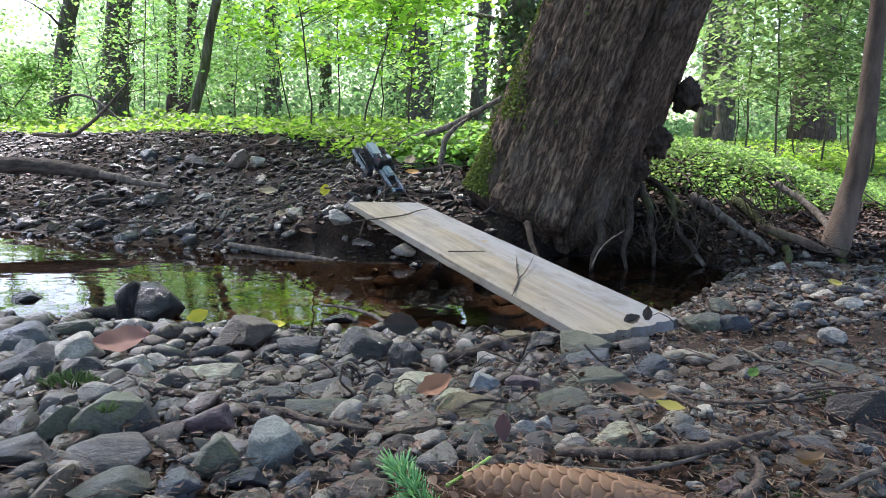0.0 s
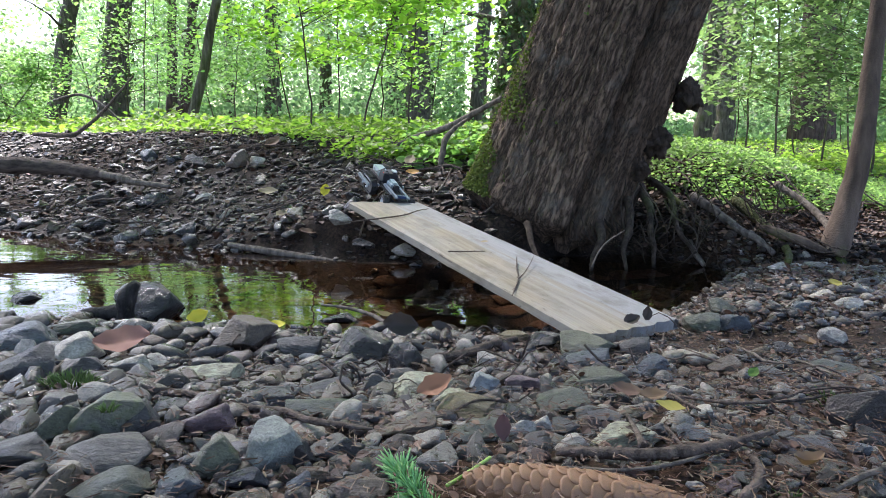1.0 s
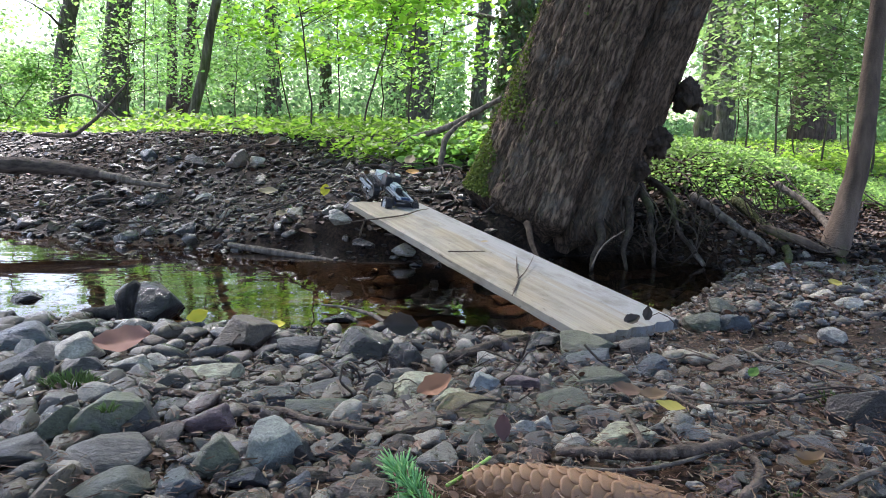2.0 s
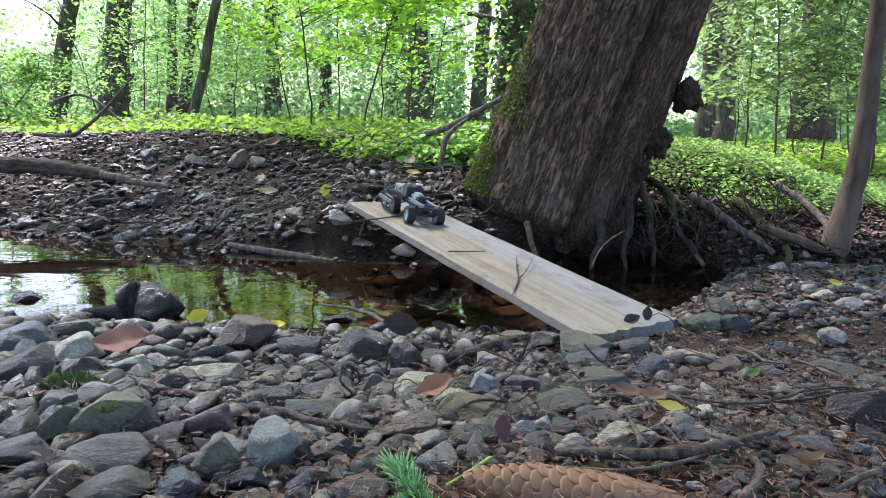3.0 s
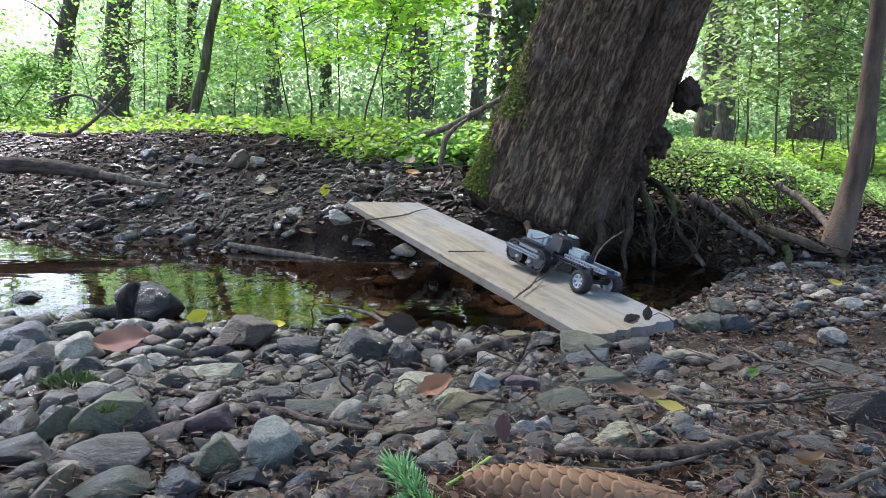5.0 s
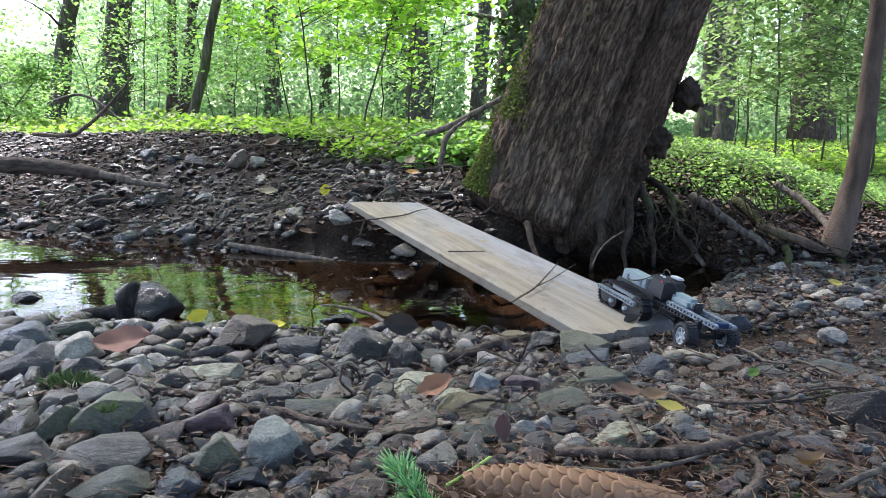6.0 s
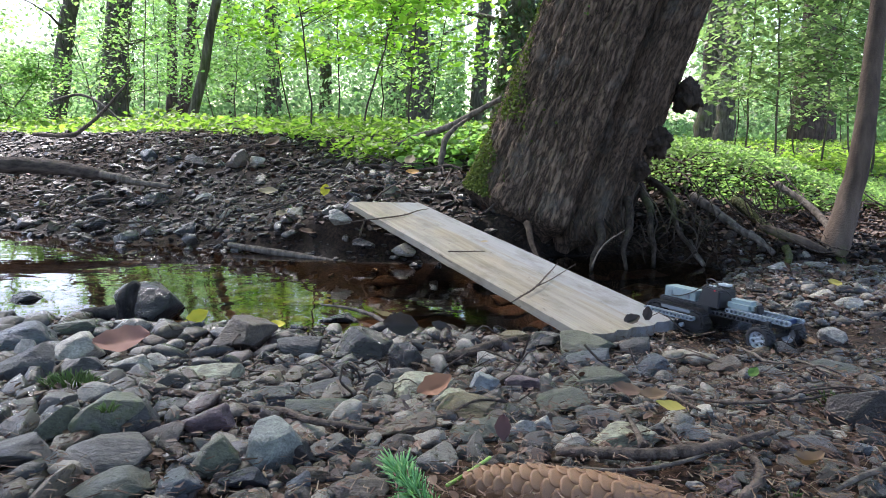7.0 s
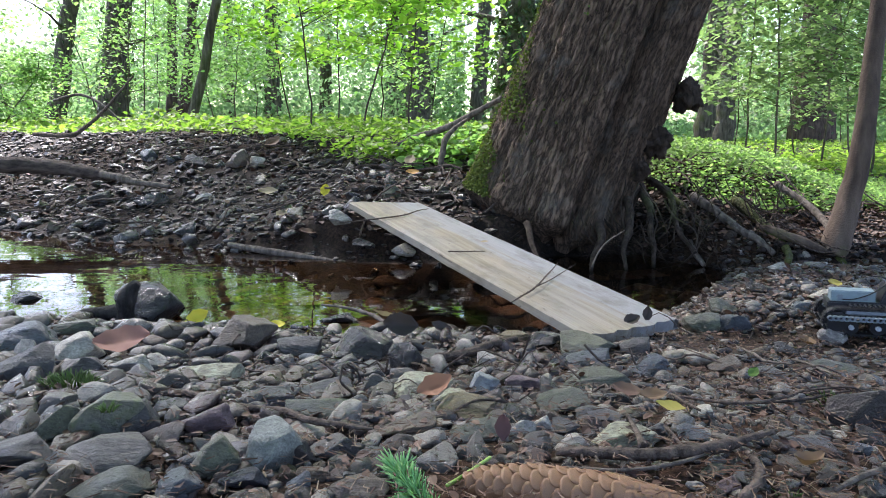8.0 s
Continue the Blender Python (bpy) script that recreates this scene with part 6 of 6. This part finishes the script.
BLUE = mat_plain("blue_plastic", (0.018, 0.040, 0.10), 0.4, 0, 200, 0.1, 0.05)
RIM = mat_plain("light_grey_plastic", (0.42, 0.45, 0.46), 0.35, 0, 200, 0.08, 0.05)
LED, ln_, ll_, lb_ = material("red_indicator", 0.4)
lb_.inputs["Base Color"].default_value = (0.5, 0.01, 0.02, 1)
lb_.inputs["Emission Color"].default_value = (1, 0.03, 0.05, 1)
lb_.inputs["Emission Strength"].default_value = 0.15
PITCH = 0.008


def beam_mesh(holes, mat, thick=0.0074):
    """A studless beam with round ends and real holes, along x from hole 0."""
    bm = bmesh.new()
    seg, hr, half = 16, 0.0025, PITCH / 2
    for h in range(holes):
        ring = []
        for k in range(seg):
            a = 2 * math.pi * (k + 0.5) / seg
            c, s = math.cos(a), math.sin(a)
            q = half / max(abs(c), abs(s))
            if (h == 0 and c < 0) or (h == holes - 1 and c > 0):
                q = half
            ring.append([(h * PITCH + r * c, y, r * s) for r, y in ((q, -thick / 2), (hr, -thick / 2), (hr, thick / 2), (q, thick / 2))])
        rows = [[bm.verts.new(p) for p in col] for col in ring]
        for k in range(seg):
            a, b = rows[k], rows[(k + 1) % seg]
            for j in range(3):
                bm.faces.new((a[j], b[j], b[j + 1], a[j + 1]))
            mid = 2 * math.pi * (k + 1) / seg
            seam = abs(math.cos(mid)) > 0.72 and not ((h == 0 and math.cos(mid) < 0) or (h == holes - 1 and math.cos(mid) > 0))
            if not seam:
                bm.faces.new((a[3], b[3], b[0], a[0]))
    bmesh.ops.remove_doubles(bm, verts=bm.verts, dist=1e-6)
    bmesh.ops.recalc_face_normals(bm, faces=bm.faces)
    me = bpy.data.meshes.new("beam")
    bm.to_mesh(me)
    bm.free()
    me.materials.append(mat)
    return me


def rounded_box(sx, sy, sz, bevel=0.001):
    bm = bmesh.new()
    bmesh.ops.create_cube(bm, size=1)
    bmesh.ops.scale(bm, vec=(sx, sy, sz), verts=bm.verts)
    bmesh.ops.bevel(bm, geom=bm.edges[:], offset=bevel, segments=2, affect="EDGES")
    return bm


def lathe(profile, seg=28):
    """A wheel turned about y: profile of (radius, y)."""
    bm = bmesh.new()
    rows = [[bm.verts.new((r * math.cos(2 * math.pi * k / seg), y, r * math.sin(2 * math.pi * k / seg))) for r, y in profile] for k in range(seg)]
    for k in range(seg):
        a, b = rows[k], rows[(k + 1) % seg]
        for j in range(len(profile) - 1):
            bm.faces.new((a[j], b[j], b[j + 1], a[j + 1]))
    bmesh.ops.remove_doubles(bm, verts=bm.verts, dist=1e-6)
    bmesh.ops.recalc_face_normals(bm, faces=bm.faces)
    return bm


def add_box(bm, sx, sy, sz, m):
    g = bmesh.ops.create_cube(bm, size=1)["verts"]
    bmesh.ops.transform(bm, matrix=m @ Matrix.Diagonal((sx, sy, sz, 1)), verts=g)


def front_wheel(parent, x, y, z, side):
    r = 0.0216
    tyre = lathe([(0.0135, -0.0095), (0.0165, -0.0105), (0.0196, -0.0098), (0.0207, -0.007), (0.0207, 0.007), (0.0196, 0.0098), (0.0165, 0.0105), (0.0135, 0.0095), (0.0135, -0.0095)], 36)
    for k in range(22):
        for s in (-1, 1):
            a = 2 * math.pi * (k + (0.25 if s > 0 else 0)) / 22
            add_box(tyre, 0.0030, 0.0085, 0.0016, Matrix.Translation((r * 0.983 * math.cos(a), s * 0.005, r * 0.983 * math.sin(a))) @ Matrix.Rotation(-a, 4, "Y") @ Matrix.Rotation(math.pi / 2, 4, "Y") @ Matrix.Rotation(s * 0.35, 4, "Z"))
    hub = mesh_part("wheel", bpy.data.meshes.new("wheel"), parent)
    bm = lathe([(0.0, side * 0.0045), (0.0022, side * 0.0045), (0.0022, side * 0.0075), (0.0042, side * 0.0082), (0.0046, side * 0.0072), (0.0046, side * 0.004), (0.0, side * 0.004)], 20)
    bm.to_mesh(hub.data)
    bm.free()
    hub.data.materials.append(RIM)
    hub.matrix_basis = pose(x, y, z)
    part("tyre", tyre, RUBBER, hub, "black ribbed rubber tyre")
    rim = lathe([(0.0138, -side * 0.009), (0.0138, side * 0.0085), (0.0122, side * 0.0085), (0.0112, side * 0.0035), (0.0040, side * 0.0050), (0.0040, side * 0.0030), (0.0112, side * 0.0015), (0.0118, -side * 0.009), (0.0138, -side * 0.009)], 28)
    for k in range(6):
        a = 2 * math.pi * k / 6
        add_box(rim, 0.0085, 0.0018, 0.0030, Matrix.Rotation(a, 4, "Y") @ Matrix.Translation((0.0080, side * 0.0066, 0)))
    part("rim", rim, RIM, hub, "light grey spoked rim")
    for k in range(6):
        a = 2 * math.pi * (k + 0.5) / 6
        pit = lathe([(0.0, side * 0.0056), (0.0021, side * 0.0056), (0.0021, side * 0.003), (0.0, side * 0.003)], 10)
        bmesh.ops.translate(pit, vec=(0.0082 * math.cos(a), 0, 0.0082 * math.sin(a)), verts=pit.verts)
        part("rim_recess", pit, BLACK, hub)
    return hub


TRACK_R, TRACK_HALF, LINKS = 0.0205, 0.040, 28
TRACK_LEN = 4 * TRACK_HALF + 2 * math.pi * TRACK_R


def track_pose(s, y):
    """Place of a track link s metres along the loop (running forward on top)."""
    s = s % TRACK_LEN
    straight, arc = 2 * TRACK_HALF, math.pi * TRACK_R
    cz = TRACK_R + 0.003
    if s < straight:
        return Matrix.Translation((-TRACK_HALF + s, y, cz + TRACK_R))
    if s < straight + arc:
        a = (s - straight) / TRACK_R
        return Matrix.Translation((TRACK_HALF + TRACK_R * math.sin(a), y, cz + TRACK_R * math.cos(a))) @ Matrix.Rotation(a, 4, "Y")
    if s < 2 * straight + arc:
        return Matrix.Translation((TRACK_HALF - (s - straight - arc), y, cz - TRACK_R)) @ Matrix.Rotation(math.pi, 4, "Y")
    a = (s - 2 * straight - arc) / TRACK_R
    return Matrix.Translation((-TRACK_HALF - TRACK_R * math.sin(a), y, cz - TRACK_R * math.cos(a))) @ Matrix.Rotation(math.pi + a, 4, "Y")


def build_truck():
    t = thing("toy_half_track", "grey and black plastic construction-kit half-track toy truck", "toy truck")
    wheels, links, rollers = [], [], []
    link_bm = rounded_box(TRACK_LEN / LINKS * 0.94, 0.019, 0.0024, 0.0005)
    for s in (-1, 1):
        add_box(link_bm, 0.0022, 0.019, 0.0030, Matrix.Translation((s * 0.0026, 0, 0.0018)))
    link_me = bpy.data.meshes.new("track_link")
    link_bm.to_mesh(link_me)
    link_bm.free()
    link_me.materials.append(BLACK)
    beam13, beam14, beam9 = beam_mesh(13, BEAM_GREY), beam_mesh(14, BEAM_GREY), beam_mesh(9, BEAM_GREY)
    for side in (-1, 1):
        yb, yt = side * 0.0565, side * 0.041
        mesh_part("side_beam", beam13, t, "pale grey holed beam", pose(-0.0525, yb, 0.031))
        mesh_part("inner_beam", beam13, t, "pale grey holed beam", pose(-0.048, side * 0.0265, 0.034))
        for x in (-TRACK_HALF, TRACK_HALF):
            spr = lathe([(0.0, -0.008), (0.0165, -0.008), (0.0165, -0.003), (0.0125, -0.002), (0.0125, 0.002), (0.0165, 0.003), (0.0165, 0.008), (0.0, 0.008)], 24)
            for k in range(10):
                a = 2 * math.pi * k / 10
                add_box(spr, 0.004, 0.015, 0.004, Matrix.Rotation(a, 4, "Y") @ Matrix.Translation((0.0165, 0, 0)))
            w = part("sprocket", spr, BLACK, t, "black toothed sprocket", pose(x, yt, TRACK_R + 0.003))
            rollers.append((w, x, yt, TRACK_R + 0.003, 0.0195))
        for x in (-0.020, 0.019):
            rd = lathe([(0.0, -0.0075), (0.0115, -0.0075), (0.0115, 0.0075), (0.0, 0.0075)], 20)
            w = part("road_wheel", rd, BLACK, t, "", pose(x, yt, 0.0152))
            cap = lathe([(0.0, side * 0.0135), (0.0030, side * 0.0135), (0.0040, side * 0.012), (0.0040, side * 0.007), (0.0, side * 0.007)], 12)
            part("hub_cap", cap, RIM, w, "light grey axle bush")
            rollers.append((w, x, yt, 0.0152, 0.0115))
        part("fender", rounded_box(0.062, 0.017, 0.008, 0.001), FENDER, t, "grey fender plate", pose(0.002, side * 0.0405, 0.0405))
        for k in range(8):
            part("fender_rib", rounded_box(0.0025, 0.019, 0.0024, 0.0005), DARK_GREY, t, "", pose(-0.021 + k * 0.0071, side * 0.0405, 0.0500))
        for k in range(LINKS):
            ob = mesh_part("track_link", link_me, t)
            ob.matrix_basis = track_pose(k * TRACK_LEN / LINKS, yt)
            links.append((ob, k, yt))
        mesh_part("chassis_beam", beam14, t, "pale grey holed beam", pose(0.084, side * 0.0185, 0.0500))
        mesh_part("lower_beam", beam_mesh(11, DARK_GREY), t, "dark holed beam", pose(0.050, side * 0.0185, 0.0415))
        wheels.append((front_wheel(t, 0.160, side * 0.0400, 0.0216, side), side))
        strut = part("steering_arm", rounded_box(0.010, 0.022, 0.008, 0.0015), BLUE if side < 0 else DARK_GREY, t, "", pose(0.158, side * 0.024, 0.028))
        part("knuckle", rounded_box(0.009, 0.009, 0.024, 0.0015), DARK_GREY, t, "", pose(0.160, side * 0.024, 0.037))
    part("rear_deck", rounded_box(0.105, 0.050, 0.016, 0.002), DARK_GREY, t, "dark grey deck", pose(0.0, 0, 0.044))
    part("spine", rounded_box(0.152, 0.026, 0.008, 0.0015), DARK_GREY, t, "", pose(0.101, 0, 0.0415))
    part("axle_bar", rounded_box(0.008, 0.060, 0.007, 0.001), BLACK, t, "black front axle", pose(0.160, 0, 0.024))
    part("front_cross_beam", rounded_box(0.0078, 0.030, 0.0078, 0.001), BLUE, t, "blue cross piece", pose(0.1790, 0, 0.050))
    part("front_bumper", rounded_box(0.007, 0.0290, 0.0075, 0.002), DARK_GREY, t, "", pose(0.1910, 0, 0.0445))
    rear = part("receiver", rounded_box(0.066, 0.030, 0.019, 0.0015), BOX_GREY, t, "pale bluish grey battery housing", pose(-0.014, -0.004, 0.0600))
    for x in (-0.020, 0.017):
        part("clip", rounded_box(0.009, 0.003, 0.010, 0.001), BEAM_GREY, rear, "", pose(x, -0.0155, -0.001))
    box = rounded_box(0.044, 0.046, 0.034, 0.002)
    for v in box.verts:
        if v.co.z > 0 and v.co.x < 0:
            v.co.x += 0.010
        if v.co.z > 0 and v.co.x > 0.012:
            v.co.z -= 0.004
    body = part("motor_box", box, DARK_GREY, t, "dark motor box with sloped rear", pose(0.046, 0, 0.0660))
    for x in (-0.004, 0.004, 0.012):
        for y in (-0.012, 0.010):
            stud = lathe([(0.0, -0.001), (0.0024, -0.001), (0.0024, 0.001), (0.0, 0.001)], 12)
            bmesh.ops.rotate(stud, cent=(0, 0, 0), matrix=Matrix.Rotation(math.pi / 2, 3, "X"), verts=stud.verts)
            part("stud", stud, RIM if (x, y) in ((-0.004, -0.012), (0.004, -0.012), (0.012, 0.010)) else DARK_GREY, body, "", pose(x, y, 0.0180))
    part("lens_plate", rounded_box(0.020, 0.014, 0.004, 0.001), RIM, body, "light grey plate", pose(0.006, 0.014, 0.0185))
    part("indicator", rounded_box(0.002, 0.002, 0.002, 0.0004), LED, body, "small glowing red indicator", pose(0.0120, -0.0225, 0.0120))
    motor = rounded_box(0.048, 0.026, 0.020, 0.006)
    part("motor", motor, BOX_GREY, t, "pale bluish grey rounded motor", pose(0.098, 0, 0.0585))
    part("motor_cap", rounded_box(0.009, 0.020, 0.017, 0.003), DARK_GREY, t, "dark motor end cap", pose(0.1268, 0, 0.0570))
    for pts in ([(-0.030, -0.020, 0.055), (-0.012, -0.0225, 0.057), (0.012, -0.021, 0.067), (0.030, -0.016, 0.080), (0.040, -0.006, 0.088)], [(0.062, -0.010, 0.084), (0.075, -0.008, 0.076), (0.082, -0.004, 0.0675)], [(0.018, 0.016, 0.075), (0.010, 0.020, 0.085), (0.026, 0.014, 0.090), (0.040, 0.008, 0.087)]):
        mesh_part("cable", clean_mesh("cable", *tube(pts, (0.0011, 0.0011), 6, 16), BLACK), t, "thin black cable")
    return t, wheels, links, rollers


truck, truck_wheels, track_links, track_rollers = build_truck()


TRUCK_ROWS = [
    (0.0, -0.242, 2.471, 0.256, 0, 35.2, -56.4), (0.4, -0.216, 2.425, 0.235, -4.0, 30.9, -63.8), (0.8, -0.203, 2.350, 0.209, -5.1, 22.1, -66.9),
    (1.0, -0.200, 2.265, 0.196, -8, 17.0, -67.2), (1.2, -0.200, 2.237, 0.191, -9.6, 14.8, -67.1), (1.7, -0.199, 2.228, 0.190, -10.4, 14.4, -67.2), (2.2, -0.170, 2.135, 0.181, -9, 10.5, -68.4),
    (2.8, -0.123, 2.010, 0.169, -6.4, 5.8, -69.6), (3.5, -0.059, 1.871, 0.154, -9.2, 5.8, -67.0), (4.2, 0.043, 1.699, 0.135, -10.6, 6.2, -60.8),
    (4.7, 0.140, 1.557, 0.119, -11.2, 7.9, -57.5), (5.2, 0.243, 1.395, 0.099, -12, 8.2, -61.0), (5.8, 0.341, 1.222, 0.079, -12, 8.5, -68.0), (6.0, 0.345, 1.234, 0.071, -9, 7.2, -67.5),
    (6.2, 0.350, 1.243, 0.065, -6.2, 6.2, -66.5), (6.6, 0.351, 1.241, 0.065, -6.2, 6.1, -66.2), (6.8, 0.366, 1.228, 0.050, -14, 0.5, -61.5),
    (7.0, 0.438, 1.236, 0.046, -2.5, -0.4, -56.5), (7.2, 0.482, 1.235, 0.037, -1, -3.0, -34.0), (7.4, 0.525, 1.211, 0.045, 2.5, -1.2, -13.0),
    (7.5, 0.551, 1.205, 0.043, 0.5, 0.3, -11.0), (7.7, 0.593, 1.172, 0.047, -1, -6.5, -14.0), (8.0, 0.702, 1.182, 0.058, 0, -1.5, -19.0)]


def motions():
    walk(water, [(0.0, pose(0, 0, 0)), (8.0, pose(0.10, -0.01, 0))])
    walk(truck, [(r[0], pose(*r[1:])) for r in TRUCK_ROWS])
    # way gone, for the turning wheels and the running tracks
    ts = np.array([r[0] for r in TRUCK_ROWS])
    ways = np.concatenate([[0], np.cumsum([(Vector(b[1:4]) - Vector(a[1:4])).length for a, b in zip(TRUCK_ROWS, TRUCK_ROWS[1:])])])
    grid = np.arange(0, 8.0001, 1 / 15)
    gone = np.interp(grid, ts, ways)
    steer = np.interp(grid, (0, 1.0, 3.0, 4.5, 5.8, 6.4, 6.8, 7.2, 7.6, 8.0), (0, 0, 2, 3, -8, -16, -10, 0, 0, 0))
    for wheel, side in truck_wheels:
        walk(wheel, [(t, pose(0.160, side * 0.024, 0.0216) @ Matrix.Rotation(radians(a), 4, "Z") @ pose(0, side * 0.016, 0) @ Matrix.Rotation(g / 0.0216, 4, "Y")) for t, g, a in zip(grid, gone, steer)])
    for roller, x, y, z, r in track_rollers:
        walk(roller, [(t, pose(x, y, z) @ Matrix.Rotation(g / r, 4, "Y")) for t, g in zip(grid, gone)])
    for link, k, y in track_links:
        walk(link, [(t, track_pose(k * TRACK_LEN / LINKS + g, y)) for t, g in zip(grid, gone)])
    # the twig that the tracks drag round
    base = board_twig.location.copy()
    walk(board_twig, [(0.0, pose(*base)), (4.55, pose(*base)), (4.9, pose(base.x, base.y - 0.02, base.z + 0.001, 0, 0, -10)), (5.3, pose(base.x - 0.006, base.y - 0.045, base.z - 0.001, 0, 0, -18)), (8.0, pose(base.x - 0.006, base.y - 0.045, base.z - 0.001, 0, 0, -18))])


motions()
